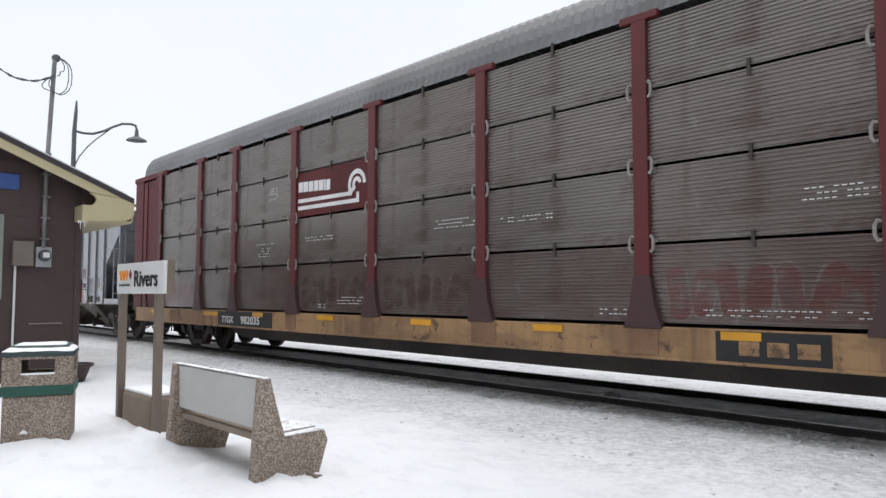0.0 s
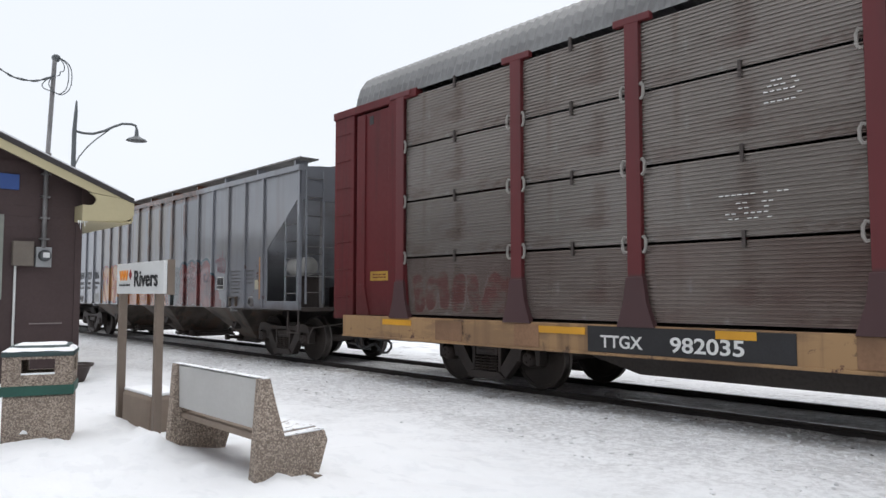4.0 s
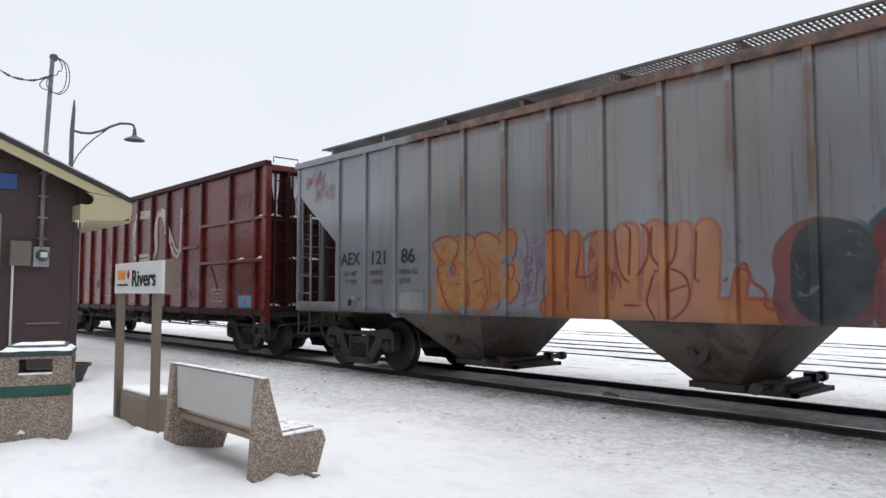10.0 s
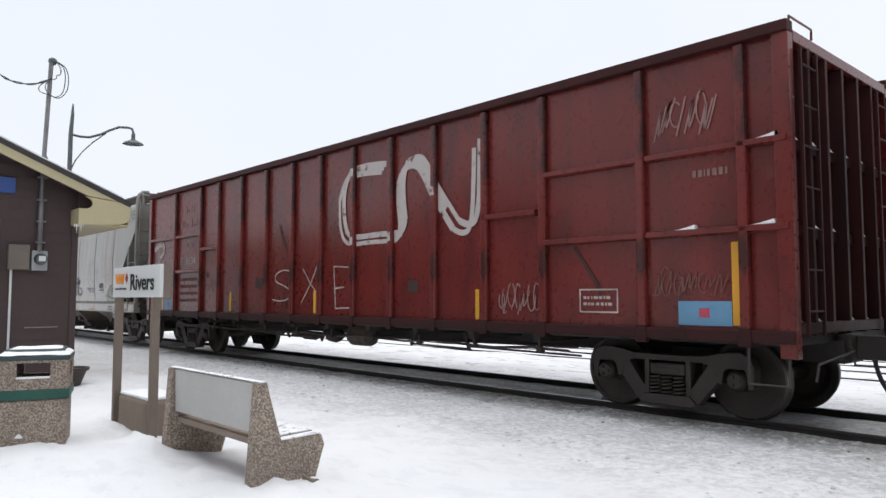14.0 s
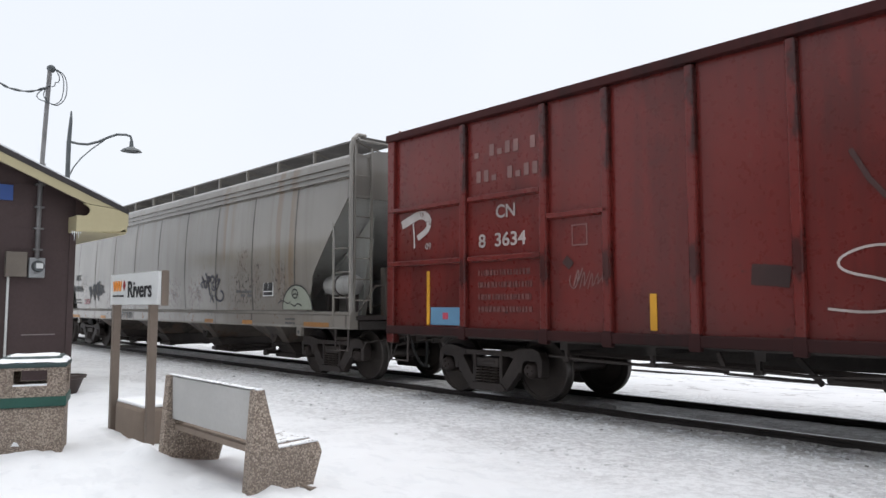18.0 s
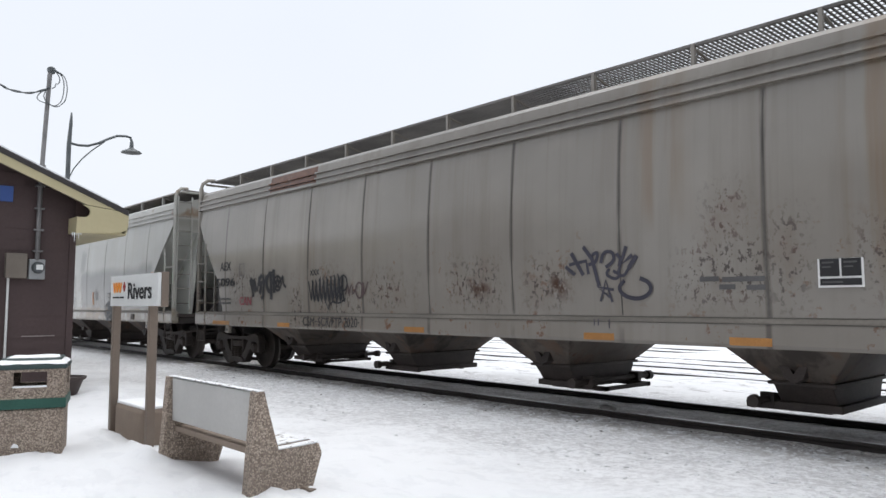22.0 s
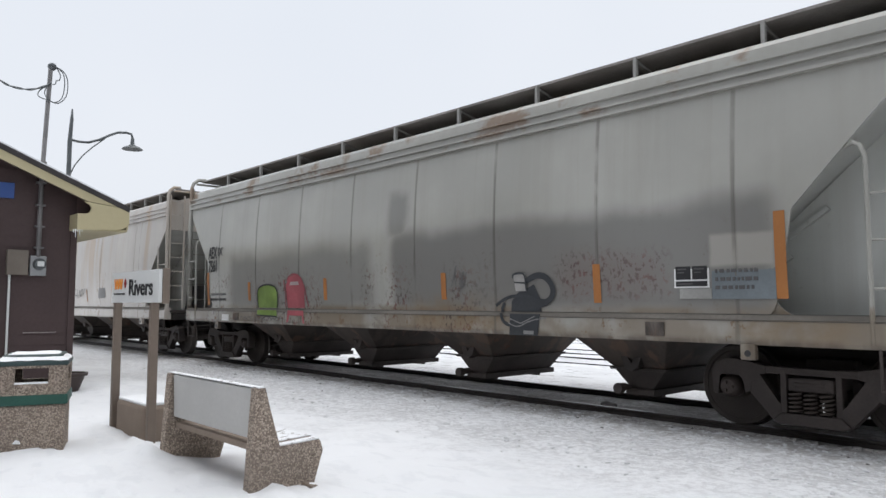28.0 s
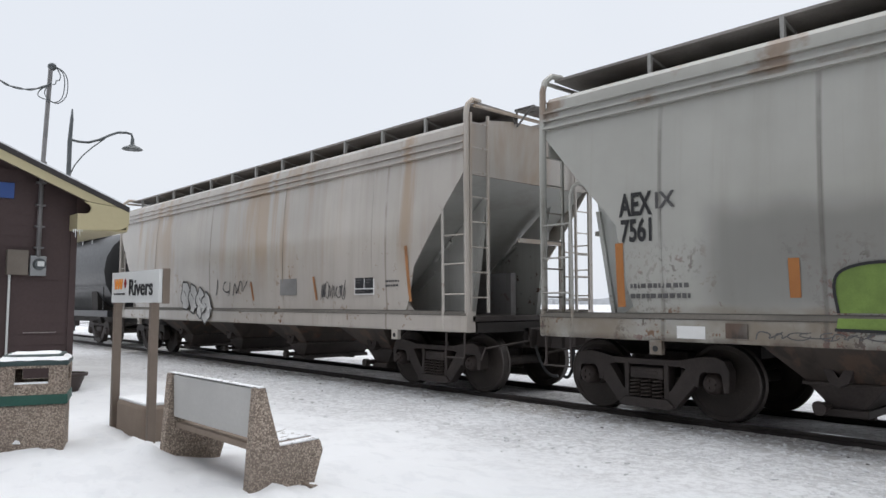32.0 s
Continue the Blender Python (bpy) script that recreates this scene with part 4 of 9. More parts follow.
# ---- the rib-sided grain hopper ----
def hopper_bay(car, xc, wide, ztop, zbot, half, material, y_half=1.45, right=None, y_far=None, low=None, flip=False, waist=None, reach=None):
    """waist: (height, half length, near depth, far depth) where the slope meets a steeper outlet."""
    bm = BM()
    right, y_far = right or half, y_far or y_half
    yb, yf = low or min(0.62, y_half - 0.3), min(0.62, y_far - 0.1)
    t = [(xc - wide / 2, -y_half), (xc + wide / 2, -y_half), (xc + wide / 2, y_far), (xc - wide / 2, y_far)]
    b = [(xc - half, -yb), (xc + right, -yb), (xc + right, yf), (xc - half, yf)]
    if waist:
        zw, hw, yn, yd = waist
        b = [(xc - half, -yb), (xc + right, -yb), (xc + right, yd - 0.08), (xc - half, yd - 0.08)]
        yf = yd - 0.08
        m = [(xc - hw, -yn), (xc + hw, -yn), (xc + hw, yd), (xc - hw, yd)]
        rings = [[bm.verts.new((*p, z)) for p in r] for r, z in ((t, ztop), (m, zw))]
    else:
        rings = [[bm.verts.new((*p, ztop)) for p in t], [bm.verts.new((*p, zbot)) for p in b]]
    bm.faces.new(rings[0])
    bm.faces.new(rings[-1][::-1])
    for u, w in zip(rings, rings[1:]):
        for i in range(4):
            bm.faces.new((u[i], w[i], w[(i + 1) % 4], u[(i + 1) % 4]))
    if waist:
        bay = part("hopper_bay", bm, material, car, "brown-stained sloping discharge bay", bevel=0.012)
        # the outlet, with the flange that bolts it to the slope
        bm = BM()
        box(bm, xc - hw - 0.05, xc + hw + 0.05, -yn - 0.05, yd + 0.05, zw - 0.02, zw + 0.02)
        rings = [[bm.verts.new((*p, z)) for p in r] for r, z in ((m, zw - 0.02), (b, zbot))]
        bm.faces.new(rings[0])
        bm.faces.new(rings[1][::-1])
        for i in range(4):
            bm.faces.new((rings[0][i], rings[1][i], rings[1][(i + 1) % 4], rings[0][(i + 1) % 4]))
    else:
        bay = part("hopper_bay", bm, material, car, "brown-stained sloping discharge bay", bevel=0.012)
        bm = BM()
        # closed tray that the gate slides in
        box(bm, *sorted((xc, xc + (-1 if flip else 1) * (right + (reach or 0.5) - 0.1))), -0.5, 0.5, zbot - 0.07, zbot + 0.0)
    box(bm, xc - half - 0.06, xc + right + 0.06, -yb - 0.06, yf + 0.06, zbot - 0.06, zbot + 0.02)
    part("outlet", bm, STEEL, bay, "dark bolted outlet", bevel=0.008)
    bm = BM()
    way = -1 if flip else 1
    reach = reach or (0.25 if waist and right < 0.2 else 0.46)
    xe = xc + way * (right + reach)
    for y in (-0.53, 0.53):
        box(bm, *sorted((xc - way * 0.2, xe)), y - 0.04, y + 0.04, zbot - 0.09, zbot - 0.03)
    box(bm, *sorted((xe, xe - way * 0.07)), -0.57, 0.57, zbot - 0.085, zbot - 0.035)
    xg = xe - way * min(0.28, reach * 0.6)
    pipe(bm, [(xg, -0.95, zbot + 0.03), (xg, 0.95, zbot + 0.03)], 0.04, 8)
    for y in (-0.62, 0.54):
        box(bm, xg - 0.08, xg + 0.08, y, y + 0.08, zbot - 0.06, zbot + 0.10)
    for y in (-1.0, 0.9):
        lathe_at(bm, xg, y, zbot + 0.03, 0.07, 0.09)
    lathe_at(bm, xg + way * 0.13, -0.72, zbot + 0.02, 0.05, 0.09)
    part("outlet_gate", bm, STEEL, bay, "dark sliding outlet gate with a capstan")
    bm = BM()
    k = 0.36 / (ztop - zbot)
    if waist:
        yb = -waist[2] - (y_half - waist[2]) * (zbot + 0.36 - waist[0]) / (ztop - waist[0])
    else:
        yb = -yb - (y_half - yb) * k
    prism(bm, [(xc - 0.16, zbot + 0.48), (xc - 0.05, zbot + 0.44), (xc, zbot + 0.36), (xc + 0.05, zbot + 0.44), (xc + 0.16, zbot + 0.48), (xc + 0.1, zbot + 0.32), (xc, zbot + 0.26), (xc - 0.1, zbot + 0.32)], yb - 0.10, yb + 0.08)
    part("vibrator_bracket", bm, STEEL, bay, "cast bracket for a shaker")
    return bay


def lathe_at(bm, x, y, z, r, w):
    ring = []
    for yy in (y, y + w):
        ring.append([bm.verts.new((x + r * math.cos(k * math.tau / 10), yy, z + r * math.sin(k * math.tau / 10))) for k in range(10)])
    for k in range(10):
        bm.faces.new((ring[0][k], ring[0][(k + 1) % 10], ring[1][(k + 1) % 10], ring[1][k]))
    bm.faces.new(ring[0][::-1])
    bm.faces.new(ring[1])


def bay_steel(name, base, grime):
    g, c, fine = car_paint(name, base, grime, (0.09, 0.04, 0.026), 0.5, 0.8)
    c = g.mix(g.math("MULTIPLY", g.step(g.noise(1.3, 6, None, 0.65, 0.5), 0.48, 0.62), 0.8), c, (0.030, 0.023, 0.020))
    c = g.mix(g.math("MULTIPLY", g.step(g.noise(2.1, 6, g.scaled(1.5, 1, 0.5), 0.65), 0.52, 0.62), 0.7), c, (0.115, 0.072, 0.05))
    return g.done(c, 0.7, 0.0, fine, 0.004, 0.5)


BAY = bay_steel("stained bay steel", (0.150, 0.130, 0.112), (0.060, 0.046, 0.038))
DARK_BAY = bay_steel("sooty bay steel", (0.085, 0.068, 0.056), (0.038, 0.028, 0.024))

# grimy paint, base also darkened for shaded slopes and backlit stanchions
SLOPE = finish(car_paint("grimy end paint darkened for shade", (0.17, 0.165, 0.165), (0.085, 0.072, 0.064), (0.09, 0.045, 0.03), 0.4, 0.6))

# colour darkened to offset the sky light on the sill's top ledge
LEDGE = plain("ledge grey darkened against skylight", (0.135, 0.122, 0.105), 0.8, 0, 0.3, 5)
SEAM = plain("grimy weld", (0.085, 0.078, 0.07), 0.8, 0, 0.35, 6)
WHITEISH = plain("scuffed pale tank paint", (0.30, 0.295, 0.28), 0.45, 0, 0.3, 6, True)
BLUEGREY = finish(car_paint("grimy blue-grey end paint", (0.30, 0.31, 0.335), (0.19, 0.18, 0.175), (0.09, 0.045, 0.03), 0.3, 0.6))
PLATE = plain("weathered walkway plate", (0.25, 0.23, 0.215), 0.6, 0.2, 0.35, 6)
# darkened gondola red; on the car ends their shade is put into this colour
DARK_RED = finish(car_paint("darkened oxide red paint", (0.045, 0.010, 0.0095), (0.016, 0.008, 0.008), (0.03, 0.015, 0.012), 0.5, 0.7), 0.6, 0.2)
GRATE = plain("weathered grating", (0.15, 0.142, 0.135), 0.6, 0.3, 0.3, 8)


def crossover(car, xe, e, z):
    """Short tilted step at the roof end, on two brackets."""
    bm = BM()
    for k in range(6):
        x = xe - e * 0.12 + e * 0.075 * k
        box(bm, *sorted((x, x + e * 0.025)), -0.36, 0.36, z - 0.03, z)
    for y in (-0.36, -0.12, 0.12, 0.34):
        box(bm, *sorted((xe - e * 0.12, xe + e * 0.3)), y, y + 0.02, z - 0.035, z + 0.004)
    step = part("crossover_step", bm, GRATE, car, "steel grating step over the car end")
    for y in (-0.4, 0.38):
        bm = BM()
        pipe(bm, [(xe - e * 0.03, y, z - 0.02), (xe - e * 0.03, y, z - 0.3), (xe + e * 0.3, y, z - 0.03)], 0.02, 5)
        part("step_bracket", bm, GRATE, step)


def ribbed_hopper(paint):
    car = rail_car("ribbed_hopper_car", "grey rib-sided covered hopper with rust streaks and orange and red graffiti", 11.87)
    H = 8.15
    for s in (-1, 1):
        bm = BM()
        out = [(-H, 3.98), (-H, 3.39), (-6.75, 2.32), (-6.75, 1.08), (6.83, 1.08), (6.83, 2.35), (H, 3.39), (H, 3.98)]
        prism(bm, out, s * 1.535, s * 1.555)
        part("side_sheet", bm, paint, car, "grey painted side sheet streaked with rust")
        for k in range(17):
            x = -6.69 + k * 0.834
            bm = BM()
            box(bm, x - 0.045, x + 0.045, *sorted((s * 1.555, s * 1.605)), 1.09, 3.92)
            part("side_rib", bm, paint, car, bevel=0.01)
        bm = BM()
        box(bm, -H - 0.03, H + 0.03, *sorted((s * 1.5, s * 1.62)), 3.88, 4.0)
        part("top_chord", bm, paint, car, bevel=0.01)
        for e in (-1, 1):
            bm = BM()
            box(bm, *sorted((e * 6.78, e * H)), *sorted((s * 1.5, s * 1.58)), 1.08, 1.25)
            part("end_sill", bm, paint, car, bevel=0.008)
            bm = BM()
            box(bm, *sorted((e * (H - 0.08), e * H)), *sorted((s * 1.5, s * 1.58)), 1.2, 3.9)
            part("corner_post", bm, paint, car, bevel=0.008)
            ladder(car, e * (H - 0.04), e * (H - 0.52), s * 1.57, 1.2, 2.95, 5, paint)
            stirrup(car, e * (H - 0.05), e * (H - 0.45), s * 1.54, 0.62, 1.1, STEEL)
            grating(car, *sorted((e * 0.0, e * 7.7)), *sorted((s * 0.85, s * 1.3)), 4.27, GRATE)
            for k in range(5):
                bm = BM()
                x = e * (0.8 + k * 1.65)
                box(bm, x - 0.03, x + 0.03, *sorted((s * 0.95, s * 1.25)), 4.02, 4.235)
                part("board_bracket", bm, paint, car)
    for e in (-1, 1):
        bm = BM()
        prism(bm, [(e * (H - 0.012), 3.42), (e * (H - 0.03), 3.42), (e * 5.05, 1.1), (e * 5.05, 1.0), (e * 5.1, 1.0), (e * (H - 0.012), 3.37)], -1.52, 1.52)
        part("slope_sheet", bm, BLUEGREY, car, "grimy sloping end sheet of the hopper")
        bm = BM()
        prism(bm, [(-1.52, 3.3), (1.52, 3.3), (1.52, 3.97), (1.1, 4.02), (0.5, 4.06), (-0.5, 4.06), (-1.1, 4.02), (-1.52, 3.97)], e * (H - 0.035), e * (H + 0.004), "x")
        part("end_sheet", bm, paint, car, "pale upright end sheet below the roof")
        bm = BM()
        box(bm, *sorted((e * 5.2, e * H)), -1.5, 1.5, 1.05, 1.12)
        part("end_platform", bm, STEEL, car)
        for y in (-0.42, 0.42, -1.0, 1.0):
            bm = BM()
            box(bm, *sorted((e * (H - 0.10), e * (H - 0.02))), y - 0.03, y + 0.03, 1.1, 3.5)
            part("end_stanchion", bm, SLOPE, car, bevel=0.006)
        for z in (1.75, 2.35):
            bm = BM()
            pipe(bm, [(e * (H - 0.02), -1.42, z), (e * (H - 0.02), 1.42, z)], 0.012, 6)
            part("end_rail", bm, SLOPE, car)
        ladder(car, e * (H + 0.02), -1.02, -1.42, 1.2, 3.9, 7, paint, across=False)
        ladder(car, e * (H + 0.02), 1.42, 1.02, 1.2, 3.9, 7, paint, across=False)
        crossover(car, e * H, e, 4.36)
        coupler(car, e * H, e)
        truck(car, 6.70 * e - 0.03)
    # roof with hatch troughs
    bm = BM()
    prism(bm, [(-1.55, 3.96), (-1.1, 4.015), (-0.5, 4.055), (0.5, 4.055), (1.1, 4.015), (1.55, 3.96), (1.5, 3.9), (-1.5, 3.9)], -H, H, "x")
    part("roof", bm, paint, car, "shallow pitched roof")
    bm = BM()
    for k in range(8):
        x = -7.4 + k * 1.87
        prism(bm, [(-0.35, 4.04), (-0.3, 4.22), (0.3, 4.22), (0.35, 4.04)], x, x + 1.75, "x")
    part("roof_hatch", bm, ROOF, car, "long grey trough hatch covers", bevel=0.02)
    for x in (-4.13, 0.13, 4.39):
        hopper_bay(car, x, 1.98, 1.09, 0.30, 0.29, BAY, 1.45, 0.29, 0.9, 0.62, x > 4, None, 0.62)
    for e in (-1, 1):
        bm = BM()
        box(bm, *sorted((e * 5.3, e * 8.0)), -0.3, 0.3, 0.75, 1.05)
        part("stub_sill", bm, DARK, car)
    tank_part(car, "air_reservoir", 7.0, 7.8, -1.05, 1.98, 0.2, WHITEISH, "grey air brake reservoir on the end platform")
    bm = BM()
    box(bm, 7.0, 7.7, -0.85, -0.65, 1.1, 1.8)
    box(bm, 7.3, 7.75, -0.3, 0.3, 1.1, 1.55)
    part("brake_valve", bm, STEEL, car, bevel=0.02)
    brake_wheel(car, 8.3, 0.7, 2.6)
    return car


# ---- the high gondola ----
def gondola():
    car = rail_car("gondola_car", "high-sided open gondola in faded oxide red with heavy side ribs", -6.26)
    H = 8.73
    ribs = [8.22, 6.98, 5.47, 4.38, 3.27, 2.17, 1.08, 0.01, -1.03, -2.10, -3.22, -4.37, -5.37, -6.92]
    for s in (-1, 1):
        bm = BM()
        box(bm, -H, H, *sorted((s * 1.50, s * 1.53)), 1.02, 4.2)
        part("side_sheet", bm, GONDOLA, car, "faded oxide red side sheet")
        bm = BM()
        prism(bm, [(-0.06, 0), (0.06, 0), (0.06, -0.06), (0.045, -0.09), (-0.045, -0.09), (-0.06, -0.06)], 0.95, 4.12, "z")
        rib = mesh("side_rib", bm, RIB_RED, bevel=0.01)
        bm = BM()
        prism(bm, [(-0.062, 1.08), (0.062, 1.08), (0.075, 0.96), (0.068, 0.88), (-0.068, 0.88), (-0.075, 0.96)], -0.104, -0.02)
        foot = mesh("rib_foot", bm, DARK_RED, bevel=0.01)
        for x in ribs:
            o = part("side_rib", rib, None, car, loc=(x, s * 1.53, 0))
            part("rib_foot", foot, None, o, "dark flared foot of the rib")
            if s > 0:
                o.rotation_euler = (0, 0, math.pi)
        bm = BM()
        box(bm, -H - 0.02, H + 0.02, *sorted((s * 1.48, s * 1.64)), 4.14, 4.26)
        part("top_chord", bm, DARK_RED, car, "near-black top rail", bevel=0.012)
        bm = BM()
        box(bm, -H, H, *sorted((s * 1.5, s * 1.62)), 0.93, 1.06)
        part("side_sill", bm, DARK_RED, car, "dark side sill", bevel=0.012)
        for x, z in ((8.36, 3.072), (8.30, 2.162), (7.42, 2.162)):
            bm = BM()
            prism(bm, [(x, z), (x + 0.26, z), (x + 0.25, z + 0.05), (x + 0.12, z + 0.02)], *sorted((s * 1.532, s * 1.60)))
            part("snow_patch", bm, CLEAN_SNOW, car, "snow caught on a side brace")
        for a, b, z in ((8.7, 7.06, 3.04), (6.94, 5.48, 3.04), (8.7, 7.06, 2.13), (6.94, 5.48, 2.13), (5.36, 4.35, 2.56),
                        (-8.7, -6.92, 2.96), (-6.8, -5.42, 2.96), (-8.7, -6.92, 2.07), (-6.8, -5.42, 2.07), (-5.3, -4.34, 2.58)):
            bm = BM()
            y0, y1 = s * 1.53, s * 1.62
            prism(bm, [(y0, z - 0.05), (y1, z - 0.03), (y1, z + 0.03), (y0, z + 0.05)], min(a, b), max(a, b), "x")
            part("side_brace", bm, GONDOLA, car, bevel=0.006)
        for e in (-1, 1):
            bm = BM()
            box(bm, *sorted((e * (H - 0.16), e * (H + 0.01))), *sorted((s * 1.46, s * 1.60)), 0.78, 4.2)
            part("corner_post", bm, GONDOLA, car, bevel=0.012)
            stirrup(car, e * (H - 0.08), e * (H - 0.5), s * 1.56, 0.5, 0.95, STEEL)
    for e in (-1, 1):
        bm = BM()
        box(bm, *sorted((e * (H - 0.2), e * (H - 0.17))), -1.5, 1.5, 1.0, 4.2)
        part("end_sheet", bm, DARK_RED, car, "dark red end sheet with its shade painted in")
        rng = random.Random(17 + e)
        for y in (-1.28, -0.8, -0.3, 0.2, 0.7):
            bm = BM()
            w, h = rng.uniform(0.08, 0.16), rng.uniform(0.45, 0.85)
            x = e * (H - 0.165)
            prism(bm, [(y - w, 4.02), (y + w, 4.02), (y + w * 0.8, 4.0 - h * 0.5), (y + w * 0.2, 4.0 - h), (y - w * 0.3, 4.0 - h * 0.8), (y - w * 0.9, 4.0 - h * 0.4)], x - e * 0.003, x + e * 0.004, "x")
            pipe(bm, [(x + e * 0.02, y + w * 0.2, 4.0 - h * 0.9), (x + e * 0.02, y + w * 0.25, 3.12)], [0.016, 0.008], 5)
            part("frost_streak", bm, CLEAN_SNOW, car, "frost and ice on the end sheet")
        for y in (-1.05, -0.55, -0.05, 0.45, 0.95):
            bm = BM()
            box(bm, *sorted((e * (H - 0.18), e * (H + 0.005))), y - 0.035, y + 0.035, 1.0, 4.1)
            part("end_rib", bm, DARK_RED, car, bevel=0.006)
        for z in (1.08, 2.1, 3.02, 4.12):
            bm = BM()
            box(bm, *sorted((e * (H - 0.18), e * (H + 0.01 if z > 4 or z < 1.5 else H - 0.09))), -1.46, 1.46, z - 0.06, z + 0.06)
            part("end_beam", bm, DARK_RED if z < 4 else GONDOLA, car, bevel=0.008)
            rng = random.Random(int(z * 10) + e)
            for y in (-1.3, -0.8, -0.3, 0.2, 0.7, 1.2):
                if rng.random() < 0.8 and z < 4:
                    bm = BM()
                    prism(bm, [(y - 0.16, z + 0.06), (y + 0.16, z + 0.06), (y + 0.08, z + 0.09), (y - 0.05, z + 0.11)], e * (H - 0.16), e * (H - 0.095), "x")
                    part("snow_patch", bm, CLEAN_SNOW, car, "snow caught on the end beams")
        ladder(car, e * (H + 0.05), -0.98, -1.4, 1.0, 4.0, 7, DARK_RED, across=False)
        ladder(car, e * (H + 0.05), 1.4, 0.98, 1.0, 4.0, 7, DARK_RED, across=False)
        bm = BM()
        pipe(bm, [(e * (H - 0.05), -1.4, 4.24), (e * (H - 0.05), -1.4, 4.36), (e * (H - 0.05), -0.8, 4.36), (e * (H - 0.05), -0.8, 4.24)], 0.014, 5)
        part("grab_iron", bm, GONDOLA, car)
        coupler(car, e * H, e)
        truck(car, 6.955 * e + 0.025)
    bm = BM()
    box(bm, -H + 0.1, H - 0.1, -1.5, 1.5, 0.9, 1.0)
    part("floor_plate", bm, DARK, car)
    bm = BM()
    box(bm, -H, H, -0.3, 0.3, 0.66, 0.92)
    for k in range(9):
        x = -5.2 + k * 1.3
        box(bm, x - 0.06, x + 0.06, -1.4, 1.4, 0.8, 0.93)
    part("centre_sill", bm, DARK, car)
    bm = BM()
    for y in (-0.85, -0.6):
        pipe(bm, [(-5.5, y, 0.72), (-1.5, y, 0.66), (2.5, y, 0.68), (5.5, y, 0.72)], 0.02, 5)
    part("brake_rod", bm, STEEL, car)
    tank_part(car, "air_reservoir", 0.20, 0.87, -0.95, 0.69, 0.2, BAY, "black air reservoir slung under the floor")
    bm = BM()
    pipe(bm, [(-5.6 + 0.7 * k, -1.2, 0.70 - 0.02 * (k % 3)) for k in range(17)], 0.02, 6)
    part("train_line", bm, STEEL, car, "sagging brake pipe under the sill")
    for k in range(9):
        bm = BM()
        x = -5.3 + 1.3 * k
        box(bm, x - 0.02, x + 0.02, -1.23, -1.17, 0.66, 0.94)
        box(bm, x - 0.05, x + 0.05, -1.24, -1.16, 0.64, 0.69)
        part("pipe_hanger", bm, STEEL, car)
    bm = BM()
    lathe(bm, [(-0.62, 0.02), (-0.6, 0.035), (-0.1, 0.035), (-0.08, 0.075), (0.34, 0.075), (0.36, 0.03), (0.62, 0.03), (0.64, 0.01)], "x", 12)
    part("slack_adjuster", bm, STEEL, car, "dark slack adjuster tube", True, loc=(-1.5, -0.9, 0.60))
    bm = BM()
    lathe(bm, [(-0.22, 0.03), (-0.2, 0.13), (0.0, 0.15), (0.12, 0.12), (0.16, 0.05), (0.3, 0.04)], "x", 16)
    part("brake_cylinder", bm, STEEL, car, "dark brake cylinder", True, loc=(-0.35, -0.95, 0.66))
    for x0, z0, x1, z1 in ((-2.4, 0.82, -2.15, 0.55), (-0.75, 0.84, -0.9, 0.52), (2.1, 0.84, 1.95, 0.58), (3.3, 0.84, 3.4, 0.56), (-3.3, 0.84, -3.2, 0.6)):
        bm = BM()
        bar2(bm, (x0, z0), (x1, z1), 0.06, -0.95, -0.91)
        part("brake_lever", bm, STEEL, car, bevel=0.006)
    for x0, x1, z in ((-3.2, -2.15, 0.60), (1.95, 3.4, 0.60), (-5.4, -3.2, 0.64), (3.4, 5.6, 0.62)):
        bm = BM()
        pipe(bm, [(x0, -0.93, z), (x1, -0.93, z - 0.02)], 0.017, 6)
        part("brake_rod", bm, STEEL, car)
    return car


# ---- smooth-sided hoppers ----
def section(z):
    """Half width of the curved side at a height."""
    k = (z - 1.25) / 2.5
    return 1.50 + 0.10 * math.sin(min(1, max(0, k * 0.85 + 0.12)) * math.pi) ** 0.8


